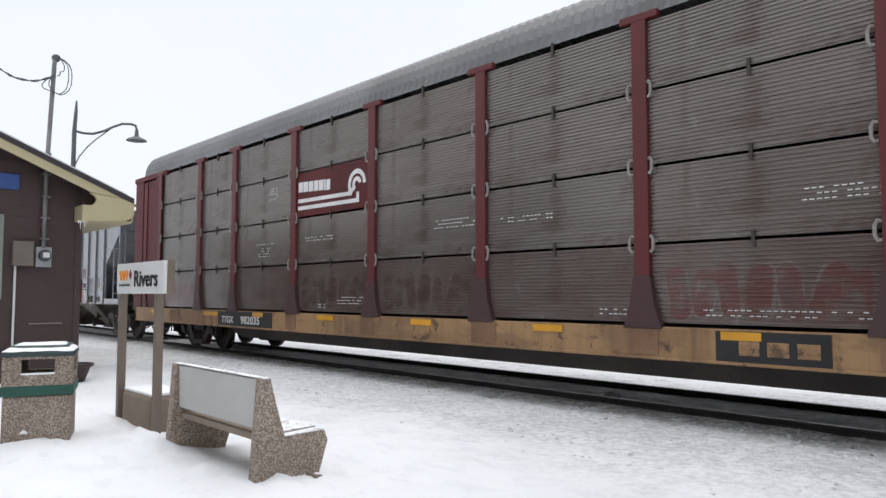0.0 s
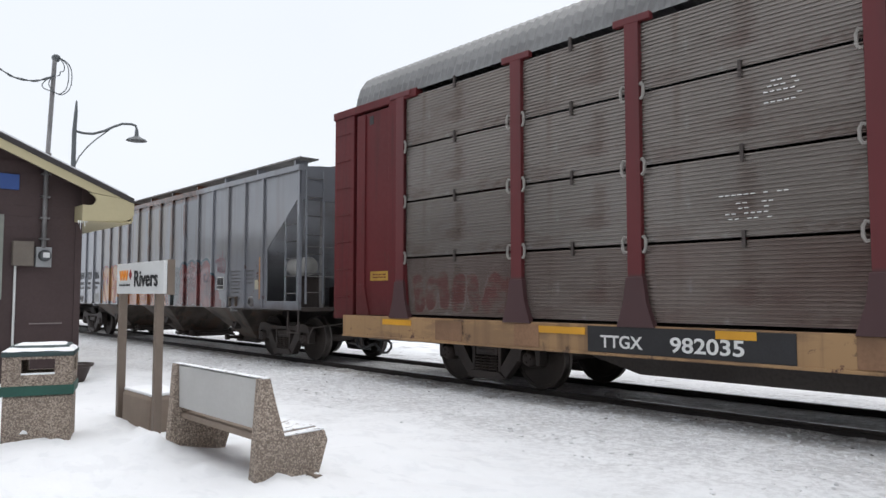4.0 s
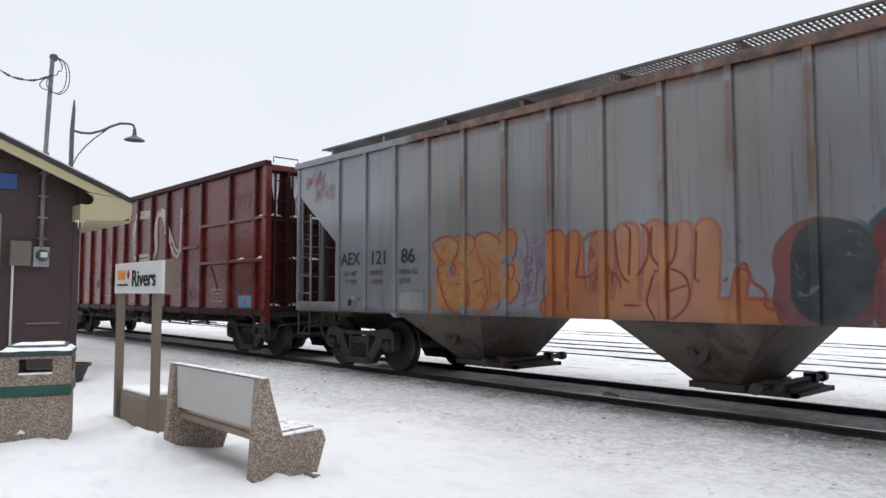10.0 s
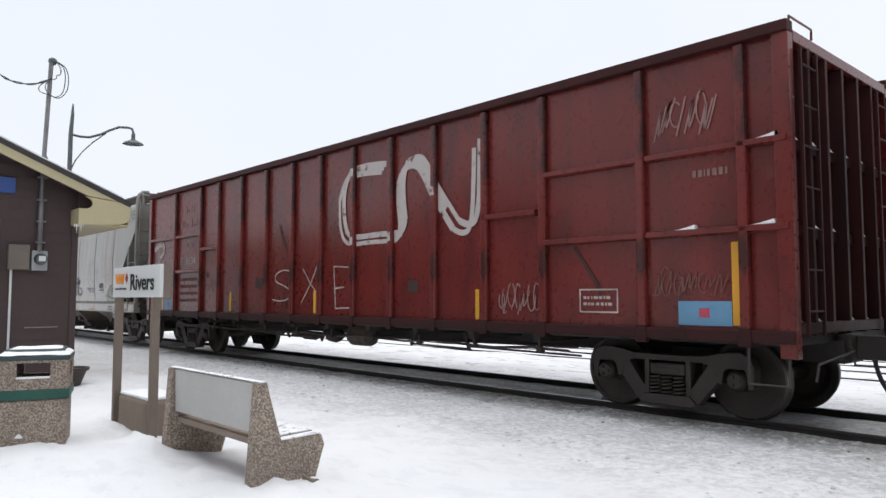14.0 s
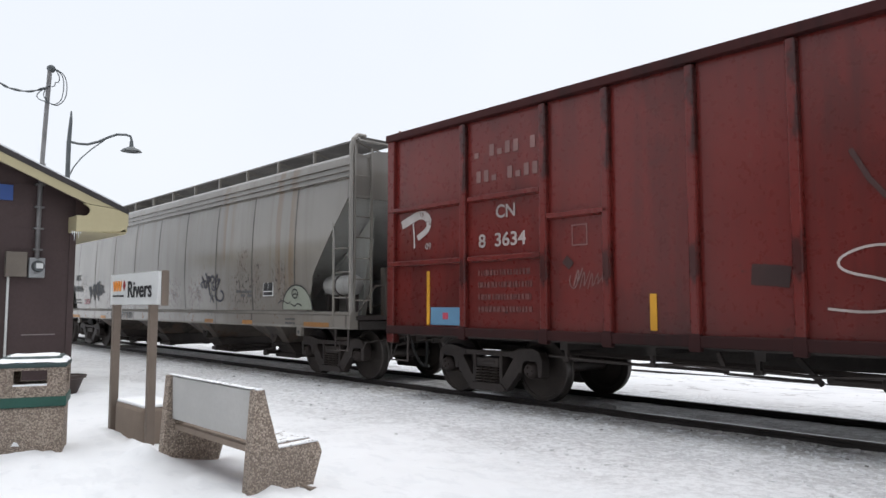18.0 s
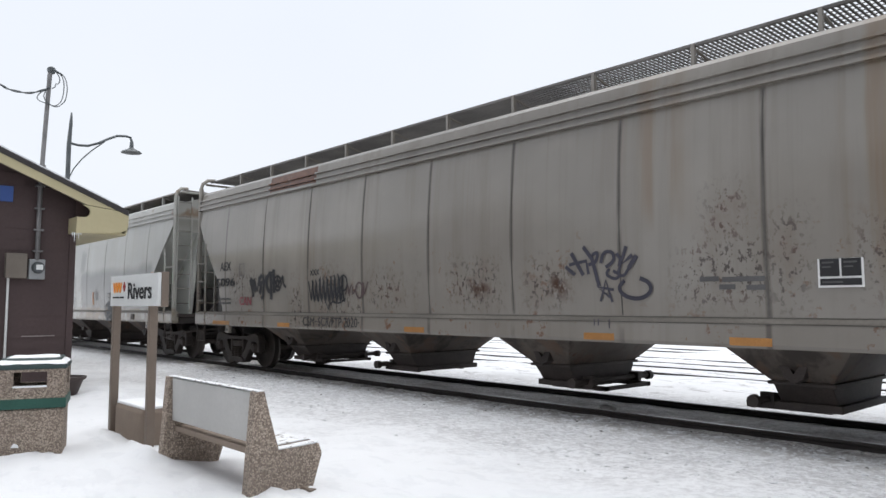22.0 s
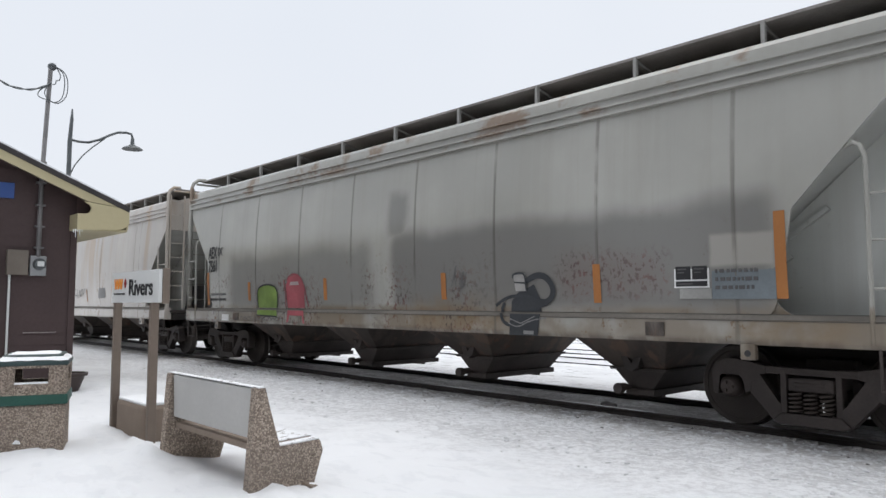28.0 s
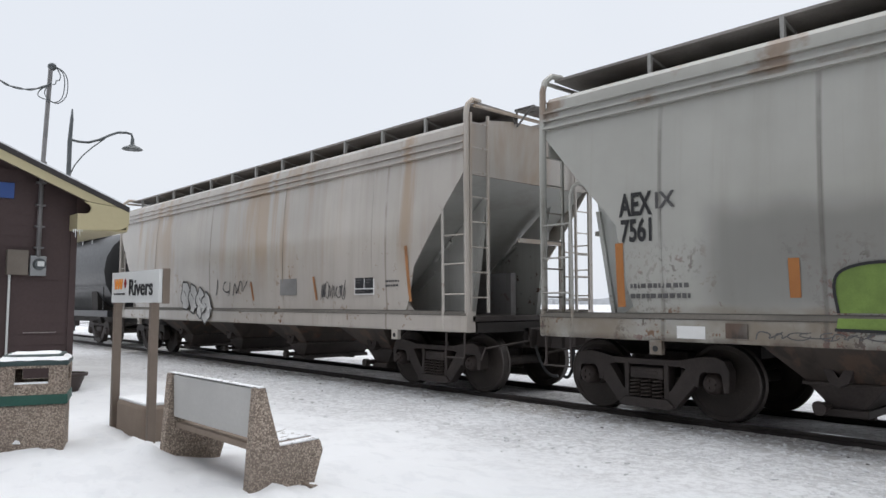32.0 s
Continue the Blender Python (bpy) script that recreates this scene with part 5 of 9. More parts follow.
def smooth_hopper(name, label, u, half, trucks, paint, bays, seams, posts, cut=1.24, board_out=1.28, plate=False, knee=1.98, head=3.40, slope=None, tank=True, boat=True):
    car = rail_car(name, label, u)
    H = half
    B = H - 0.08
    for s in (-1, 1):
        bm = BM()
        # the side sheet, cut back along the end slopes
        def low(d):
            if d < cut * 0.92:
                return head - (head - knee) * d / (cut * 0.92)
            k = (d - cut * 0.92) / (cut * 0.22)
            return knee - (knee - 1.27) * math.sin(min(1, k) * math.pi / 2) if k < 1 else 1.27
        ds = [0, 0.25, 0.5, 0.75, cut * 0.92, cut * 0.95, cut * 0.99, cut * 1.04, cut * 1.09, cut * 1.14, cut * 1.16]
        xs = [-B + d for d in ds] + [-B + cut * 1.16 + (2 * B - cut * 2.32) * k / 24 for k in range(1, 24)] + [B - d for d in ds[::-1]]
        ds = ds + [9] * 23 + ds[::-1]
        rows = []
        for x, d in zip(xs, ds):
            lo = low(d) if d < 5 else 1.27
            rows.append([bm.verts.new((x, s * section(lo + (3.76 - lo) * j / 9), lo + (3.76 - lo) * j / 9)) for j in range(10)])
        inner = [[bm.verts.new((v.co.x, v.co.y - s * 0.02, v.co.z)) for v in r] for r in rows]
        for a, b, c, d in zip(rows, rows[1:], inner, inner[1:]):
            for j in range(9):
                bm.faces.new((a[j], a[j + 1], b[j + 1], b[j]))
                bm.faces.new((c[j], d[j], d[j + 1], c[j + 1]))
            bm.faces.new((a[0], b[0], d[0], c[0]))
        part("side_sheet", bm, paint, car, "smooth curved side sheet, streaked and stained", True)
        for x in seams:
            bm = BM()
            pts = [(x, s * (section(1.3 + 2.4 * j / 8) - 0.003 - 0.004 * abs(j - 4) / 4), 1.3 + 2.4 * j / 8) for j in range(9)]
            pipe(bm, pts, 0.013, 4)
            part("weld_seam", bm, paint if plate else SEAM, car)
        bm = BM()
        band = [(1.44, 3.735), (1.59, 3.735), (1.59, 3.77), (1.535, 3.785), (1.535, 3.84), (1.58, 3.845), (1.58, 3.875), (1.53, 3.89), (1.53, 3.95), (1.575, 3.955), (1.575, 3.985), (1.51, 4.0), (1.49, 4.12), (1.44, 4.18), (1.3, 4.18)]
        prism(bm, [(s * y, z) for y, z in band], -B, B, "x")
        part("top_band", bm, paint, car, "ridged band under the roof edge")
        bm = BM()
        prism(bm, [(s * 1.40, 0.96), (s * 1.56, 0.96), (s * 1.58, 1.0), (s * 1.58, 1.22), (s * 1.545, 1.27), (s * 1.40, 1.27)], -H, H, "x")
        part("side_sill", bm, paint, car, "deep side sill")
        bm = BM()
        prism(bm, [(s * 1.5815, 1.222), (s * 1.5835, 1.222), (s * 1.549, 1.274), (s * 1.545, 1.2715)], -H + 0.02, H - 0.02, "x")
        part("sill_ledge", bm, LEDGE, car, "strip along the sill ledge, darkened against sky light")
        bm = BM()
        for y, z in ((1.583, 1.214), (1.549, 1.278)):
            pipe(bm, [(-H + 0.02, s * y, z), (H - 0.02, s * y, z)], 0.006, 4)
        part("sill_weld", bm, SEAM, car, "dark line along the sill")
        if plate:
            bm = BM()
            prism(bm, [(s * board_out, 4.50), (s * board_out, 4.465), (s * 0.5, 4.44), (s * 0.42, 4.30), (s * 0.40, 4.30), (s * 0.40, 4.47)], -H + 0.05, H - 0.05, "x")
            part("running_board", bm, PLATE, car, "solid steel walkway along the roof edge")
        else:
            grating(car, -H + 0.05, H - 0.05, *sorted((s * 0.45, s * board_out)), 4.50, GRATE)
        bm = BM()
        box(bm, -0.022, 0.022, *sorted((s * (board_out - 0.03), s * (board_out + 0.025))), 4.14, 4.49)
        pipe(bm, [(0, s * (board_out - 0.01), 4.45), (0, s * 0.6, 4.30)], 0.018, 5)
        bpost = mesh("board_post", bm, WHITEISH if plate else paint)
        for x in posts:
            part("board_post", bpost, None, car, loc=(x, 0, 0))
        for e in (-1, 1):
            bm = BM()
            pipe(bm, [(e * (H - 0.04), s * 1.53, 1.22), (e * (H - 0.04), s * 1.55, 3.3), (e * (H - 0.05), s * 1.54, 4.28), (e * (H - 0.06), s * 1.50, 4.42), (e * (H - 0.08), s * 1.38, 4.52), (e * (H - 0.1), s * 1.2, 4.53)], 0.043, 8)
            part("corner_tube", bm, paint, car, "bent corner handrail tube", True)
            bm = BM()
            pipe(bm, [(e * (H - 0.53), s * 1.57, 1.0), (e * (H - 0.53), s * 1.59, 2.78), (e * (H - 0.57), s * 1.585, 2.9), (e * (H - 0.64), s * 1.56, 2.94), (e * (H - 0.74), s * 1.53, 2.9)], 0.024, 7)
            for z in (1.53, 1.99, 2.43):
                pipe(bm, [(e * (H - 0.53), s * 1.57, z), (e * (H - 0.04), s * 1.57, z)], 0.013, 6)
            part("side_handrail", bm, paint, car, "upright rail with three rungs", True)
            bm = BM()
            xc = e * (B - cut * 1.13)
            arc = [(xc + e * (0.30 - 0.30 * math.cos(q)), 1.262 + 0.34 * (1 - math.sin(q))) for q in (k * math.pi / 16 for k in range(9))]
            prism(bm, [(xc - e * 0.05, 1.62), *arc, (xc + e * 0.30, 1.255), (xc - e * 0.05, 1.255)][::int(e)], s * 1.50, s * 1.52)
            part("corner_gusset", bm, paint, car, "rounded gusset at the foot of the side")
            ladder(car, e * (H - 0.02), s * 1.1, s * 1.48, 1.25, 4.3, 8, paint, 0.04, across=False)
            stirrup(car, e * (H - 0.08), e * (H - 0.48), s * 1.55, 0.58, 1.0, STEEL)
            bm = BM()
            box(bm, e * (H - 1.72) - 0.08, e * (H - 1.72) + 0.08, *sorted((s * 1.5, s * 1.58)), 0.80, 0.97)
            pad = part("jacking_pad", bm, paint, car, bevel=0.01)
            # flat black disc, the hole's shade as colour
            bm = BM()
            lathe(bm, [(-0.003, 0.002), (-0.003, 0.035), (0.003, 0.035)], "y", 12)
            part("pad_hole", bm, BLACK, pad, loc=(e * (H - 1.72), s * 1.582, 0.87))
    for e in (-1, 1):
        bm = BM()
        prism(bm, [(e * (B - 0.01), head + 0.06), (e * (B - 0.03), head + 0.06), (e * (B - 2.85), 1.15), (e * (B - 2.8), 1.1), (e * (B - 0.01), head + 0.02)], -1.485, 1.485)
        part("slope_sheet", bm, slope or SLOPE, car, "grimy sloping end sheet of the hopper")
        bm = BM()
        prism(bm, [(-1.46, 3.36), (1.46, 3.36), (1.46, 4.10), (1.0, 4.26), (0.4, 4.34), (-0.4, 4.34), (-1.0, 4.26), (-1.46, 4.10)], e * (B - 0.03), e * (B + 0.004), "x")
        part("end_sheet", bm, paint, car, "pale upright end sheet below the roof")
        for y in (-0.8, 0.8):
            bm = BM()
            prism(bm, [(e * (H - 2.78), 1.2), (e * (H - 0.66), 1.2), (e * (H - 0.42), 2.65), (e * (H - 0.32), head - 0.32), (e * (H - 0.42), head - 0.34)], y - 0.008, y + 0.008)
            web = part("end_web", bm, slope or SLOPE, car, "pale upright web plate under the end slope")
            bm = BM()
            prism(bm, [(e * (H - 0.70), 1.2), (e * (H - 0.64), 1.2), (e * (H - 0.40), 2.65), (e * (H - 0.46), 2.65)], y - 0.05, y + 0.05)
            part("web_flange", bm, slope or SLOPE, web)
            for x, z in ((1.95, 1.62), (1.55, 2.12)):
                bm = BM()
                bar2(bm, (e * (H - x), z), (e * (H - x + 0.42), z + 0.3), 0.05, y - 0.06, y + 0.06)
                part("web_stiffener", bm, slope or SLOPE, web)
        bm = BM()
        box(bm, *sorted((e * (B - 0.42), e * (B - 2.2))), -0.06, 0.06, 1.2, 1.9)
        part("web_plate", bm, SLOPE, car)
        if tank:
            bm = BM()
            box(bm, *sorted((e * (H - 0.22), e * (H - 0.1))), -0.72, -0.6, 1.2, 2.1)
            box(bm, *sorted((e * (H - 0.2), e * (H - 0.08))), -0.5, -0.3, 1.6, 2.2)
            pipe(bm, [(e * (H - 0.15), -1.3, 1.25), (e * (H - 0.15), -0.9, 1.75), (e * (H - 0.15), 0.2, 1.8), (e * (H - 0.15), 0.5, 1.3)], 0.02, 6)
            part("brake_gear", bm, BAY, car, "clutter of brake rods and brackets")
        bm = BM()
        box(bm, *sorted((e * (B - 2.6), e * H)), -1.45, 1.45, 1.12, 1.2)
        part("end_platform", bm, STEEL, car)
        bm = BM()
        box(bm, *sorted((e * (H - 0.09), e * (H - 0.02))), 0.70, 0.80, 1.2, 2.44)
        box(bm, *sorted((e * (H - 0.085), e * (H - 0.025))), -0.35, 0.70, 2.37, 2.44)
        for z in (1.45, 1.85, 2.27):
            pipe(bm, [(e * (H - 0.05), 0.78, z), (e * (H - 0.05), 1.45, z)], 0.014, 6)
        part("end_railing", bm, paint, car, "steel safety railing at the end")
        crossover(car, e * H, e, 4.56)
        bm = BM()
        pipe(bm, [(e * (H - 0.02), -1.4, 4.42), (e * (H - 0.02), 1.4, 4.42)], 0.03, 6)
        part("end_crossbar", bm, paint, car)
        coupler(car, e * H, e)
    for x in trucks:
        truck(car, x)
    bm = BM()
    prism(bm, [(-1.48, 4.08), (-1.0, 4.25), (-0.4, 4.33), (0.4, 4.33), (1.0, 4.25), (1.48, 4.08), (1.4, 4.0), (-1.4, 4.0)], -B, B, "x")
    part("roof", bm, paint, car)
    bm = BM()
    for k in range(7):
        w = (2 * B - 1) / 7
        x = -B + 0.5 + k * w
        prism(bm, [(-0.3, 4.3), (-0.26, 4.45), (0.26, 4.45), (0.3, 4.3)], x, x + w * 0.93, "x")
    part("roof_hatch", bm, ROOF, car, "long trough hatch covers", bevel=0.02)
    for k, (x, w) in enumerate(bays):
        if boat:
            hopper_bay(car, x, w, 0.98, 0.26, 0.15, DARK_BAY, 1.28, 0.15, 1.28, 0.72, True, (0.54, 0.37, 0.78, 0.95), 0.1)
        else:
            hopper_bay(car, x, w, 0.98, 0.31, 0.30, BAY, 1.30, 0.30, 1.28, 0.64, k % 2 == 1, (0.555, 0.31, 0.82, 0.80), 0.44)
    for e in (-1, 1):
        bm = BM()
        box(bm, *sorted((e * (B - 2.3), e * H)), -0.3, 0.3, 0.72, 1.0)
        box(bm, *sorted((e * (B - 2.2), e * H)), -1.35, 1.35, 0.95, 1.1)
        part("stub_sill", bm, DARK, car)
    if tank:
        tank_part(car, "air_reservoir", H - 1.25, H - 0.29, -1.2, 1.77, 0.19, WHITEISH, "pale air brake reservoir on the end platform")
        bm = BM()
        lathe(bm, [(-0.03, 0.19), (-0.02, 0.2), (0.02, 0.2), (0.03, 0.19)], "x", 20)
        part("reservoir_strap", bm, STEEL, car, loc=(H - 0.77, -1.2, 1.77))
        for x in (H - 1.1, H - 0.45):
            bm = BM()
            box(bm, x - 0.03, x + 0.03, -1.32, -1.08, 1.2, 1.60)
            part("reservoir_stand", bm, STEEL, car)
    if tank:
        bm = BM()
        box(bm, H - 0.6, H - 0.25, -0.4, 0.3, 1.2, 1.75)
        pipe(bm, [(H - 1.0, -0.8, 1.25), (H - 0.6, -0.4, 1.4), (H - 0.3, 0.2, 1.3)], 0.025, 6)
        part("brake_valve", bm, STEEL, car, bevel=0.015)
        brake_wheel(car, H + 0.08, 0.12, 2.22)
    return car


def tank_car():
    car = rail_car("tank_car", "glossy black tank car with a railed loading platform", -76.4)
    black = plain("black tank paint", (0.022, 0.022, 0.024), 0.4, 0, 0.3, 2, True)
    tank_part(car, "tank", -7.0, 7.0, 0, 2.45, 1.42, black, "black cylindrical tank")
    bm = BM()
    lathe(bm, [(3.6, 0.42), (4.02, 0.42), (4.06, 0.36), (4.07, 0.01)], "z", 18)
    part("dome", bm, black, car, "", True, loc=(-0.3, 0, 0))
    bm = BM()
    for x in (0.4, 1.5, 2.7, 3.8):
        for y in (-0.9, 0.9):
            pipe(bm, [(x, y, 3.5), (x, y, 4.2)], 0.02, 5)
    for z in (4.0, 4.2):
        pipe(bm, [(0.4, -0.9, z), (3.8, -0.9, z), (3.8, 0.9, z), (0.4, 0.9, z), (0.4, -0.9, z)], 0.018, 5)
    box(bm, 0.3, 3.9, -0.95, 0.95, 3.86, 3.89)
    part("loading_platform", bm, WHITE, car, "pale railed platform on top")
    for s in (-1, 1):
        bm = BM()
        box(bm, -7.3, 7.3, *sorted((s * 1.25, s * 1.4)), 0.95, 1.15)
        part("side_sill", bm, black, car, bevel=0.01)
        bm = BM()
        pipe(bm, [(-7.2, s * 1.5, 1.15), (-7.2, s * 1.5, 1.9), (7.2, s * 1.5, 1.9), (7.2, s * 1.5, 1.15)], 0.02, 5)
        part("handrail", bm, black, car)
    bm = BM()
    box(bm, -7.4, 7.4, -0.35, 0.35, 0.7, 1.1)
    for x in (-5.4, 5.4):
        prism(bm, [(-1.2, 1.1), (1.2, 1.1), (1.25, 2.0), (0.6, 1.3), (-0.6, 1.3), (-1.25, 2.0)], x - 0.3, x + 0.3, "x")
    part("centre_sill", bm, DARK, car)
    for x in (-5.4, 5.4):
        truck(car, x)
    coupler(car, -7.4, -1)
    coupler(car, 7.4, 1)
    return car


def h1_paint():
    g, c, fine = car_paint("grey hopper paint", (0.188, 0.196, 0.216), (0.122, 0.109, 0.100), (0.09, 0.035, 0.02), 0.1, 0.5)
    x, y, z = g.xyz()
    # sprayed lettering: ochre, teal and dull red letters with thin outlines
    v = g.flat(0.07, 1.8, 2.0)
    one, _ = g.letters(v, [(-3.86, 1.98, -3.72, 2.08, 0.20), (-3.82, 1.30, -3.86, 1.66, 0.16), (-3.56, 1.28, -3.50, 1.50, 0.17), (-3.50, 1.62, -3.42, 2.10, 0.17), (-3.22, 1.32, -3.2, 2.1, 0.16),
                              (-2.98, 1.34, -2.94, 2.06, 0.22), (-2.72, 1.5, -2.76, 2.0, 0.21), (-2.50, 2.1, -2.42, 2.16, 0.16), (-2.40, 1.42, -2.34, 1.75, 0.12)])
    two, _ = g.letters(v, [(-1.62, 1.15, -1.58, 2.09, 0.15), (-1.72, 1.2, -1.2, 1.3, 0.17), (-1.27, 1.3, -1.3, 2.08, 0.14), (-0.92, 1.3, -0.86, 2.04, 0.18), (-0.52, 1.3, -0.5, 2.08, 0.17), (-0.15, 1.3, -0.1, 2.08, 0.18), (0.18, 1.3, 0.2, 2.1, 0.14),
                              (0.48, 1.3, 0.50, 2.06, 0.17), (-1.5, 1.2, 1.15, 1.2, 0.14), (0.85, 1.3, 0.92, 1.60, 0.07), (1.06, 1.18, 1.2, 1.2, 0.13)])
    ink = (0.26, 0.04, 0.026)
    c = g.mix(g.math("MULTIPLY", g.step(one, 0.012, -0.012), 0.88), c, g.mix(g.step(g.noise(1.6, 4), 0.35, 0.65), (0.36, 0.19, 0.065), (0.33, 0.125, 0.035)))
    c = g.mix(g.math("MULTIPLY", g.step(two, 0.012, -0.012), 0.92), c, g.mix(g.step(g.noise(1.3, 4), 0.35, 0.65), (0.34, 0.12, 0.028), (0.26, 0.082, 0.020)))
    c = g.mix(g.math("MULTIPLY", g.step(g.math("ABSOLUTE", two), 0.028, 0.012), 0.8), c, (0.24, 0.045, 0.02))
    scrawl = g.math("MULTIPLY", g.math("MULTIPLY", g.step(one, 0.0, -0.03), g.lines(2.6, 0.02, 3.0, 1.2)), 0.35)
    c = g.mix(scrawl, c, ink)
    mauve = g.math("MULTIPLY", g.zone(-2.2, -1.75, 1.1, 2.1, 0.1, 0.1), g.lines(4.0, 0.03, 4.0))
    c = g.mix(g.math("MULTIPLY", mauve, 0.7), c, (0.15, 0.085, 0.13))
    three, rim3 = g.letters(v, [(2.42, 1.2, 2.42, 1.92, 0.26), (2.86, 1.2, 2.9, 1.96, 0.26), (3.32, 1.2, 3.28, 1.94, 0.25), (3.74, 1.2, 3.76, 1.92, 0.30), (4.12, 1.2, 4.06, 1.62, 0.24), (4.34, 1.12, 4.36, 1.3, 0.2), (4.5, 1.05, 4.54, 1.12, 0.15), (1.72, 1.38, 1.72, 1.66, 0.50)])
    wash = g.step(g.noise(1.9, 5, None, 0.6), 0.4, 0.62)
    c = g.mix(g.math("MULTIPLY", g.math("MULTIPLY", g.step(three, 0.075, 0.045), g.step(z, 1.55, 1.8)), g.step(x, 1.9, 2.2)), c, (0.050, 0.075, 0.095))
    c = g.mix(g.math("MULTIPLY", g.step(three, 0.012, -0.012), 0.9), c, g.mix(wash, (0.165, 0.040, 0.038), (0.10, 0.036, 0.038)))
    c = g.mix(g.math("MULTIPLY", g.math("MULTIPLY", g.step(rim3, 0.035, 0.015), g.step(three, -0.02, -0.05)), 0.45), c, (0.085, 0.035, 0.04))
    pale = g.math("MULTIPLY", g.zone(2.25, 3.2, 1.55, 2.1, 0.1, 0.12), g.step(g.noise(3.2, 5, None, 0.6, 0.8), 0.50, 0.62))
    pale = g.math("MAXIMUM", pale, g.step(g.stroke(v, 3.70, 1.83, 3.82, 1.85, 0.20), 0.05, -0.06))
    c = g.mix(g.math("MULTIPLY", pale, 0.55), c, (0.26, 0.17, 0.18))
    teal = g.stroke(v, 1.78, 1.50, 1.80, 1.74, 0.40)
    c = g.mix(g.math("MULTIPLY", g.step(teal, 0.012, -0.012), 0.93), c, g.mix(g.step(g.noise(1.4, 4), 0.4, 0.6), (0.024, 0.037, 0.040), (0.045, 0.062, 0.066)))
    chalk = g.math("MULTIPLY", g.math("MULTIPLY", g.step(teal, -0.03, -0.08), g.step(g.noise(3.0, 6, None, 0.7, 0.5), 0.58, 0.66)), 0.5)
    c = g.mix(chalk, c, (0.17, 0.185, 0.18))
    splash = g.math("MULTIPLY", g.step(g.math("ADD", z, g.math("MULTIPLY", g.noise(2.2, 5, g.scaled(1, 0, 0.2)), 0.3)), 1.36, 1.16), 0.6)
    c = g.mix(splash, c, (0.055, 0.038, 0.03))
    # rust along the top and down the ribs
    top = g.math("MULTIPLY", g.step(z, 3.72, 3.88), g.zone(-4.6, 3.4, 3.0, 5, 0.4, 0.4, 1.0))
    drip = g.noise(1.0, 6, g.scaled(7.5, 0.5, 0.22), 0.7, 0.2)
    run = g.math("MULTIPLY", g.math("MULTIPLY", g.step(drip, 0.56, 0.62), g.zone(-3.6, 2.4, 2.2, 4.2, 0.5, 0.5, 0.8)), 0.9)
    c = g.mix(g.math("MULTIPLY", run, 0.6), c, (0.095, 0.05, 0.035))
    down = g.math("MULTIPLY", g.math("MULTIPLY", g.seams(0.834, -6.69, 0.075, 6), g.zone(-3.8, 3.0, 2.3, 4.2, 0.5, 0.6, 0.8, 4)), g.step(g.noise(1.3, 5, g.scaled(1, 0, 0.6)), 0.36, 0.50))
    c = g.mix(g.math("MULTIPLY", down, 0.85), c, g.mix(g.noise(5, 4), (0.07, 0.028, 0.018), (0.15, 0.06, 0.03)))
    stain = g.math("MULTIPLY", g.math("MULTIPLY", g.zone(-4.5, 1.8, 2.2, 4.2, 0.8, 0.6, 0.7), g.step(g.noise(1, 5, g.scaled(1.6, 1, 0.3)), 0.35, 0.6)), 0.45)
    c = g.mix(stain, c, (0.21, 0.18, 0.14))
    c = g.mix(g.math("MULTIPLY", top, g.step(g.noise(3, 5), 0.2, 0.42)), c, g.mix(g.step(g.noise(5, 4), 0.3, 0.7), (0.035, 0.016, 0.012), (0.15, 0.06, 0.03)))
    g.b.inputs["Specular IOR Level"].default_value = 0.85
    return g.done(c, 0.2, 0.0, fine, 0.001, 0.2)


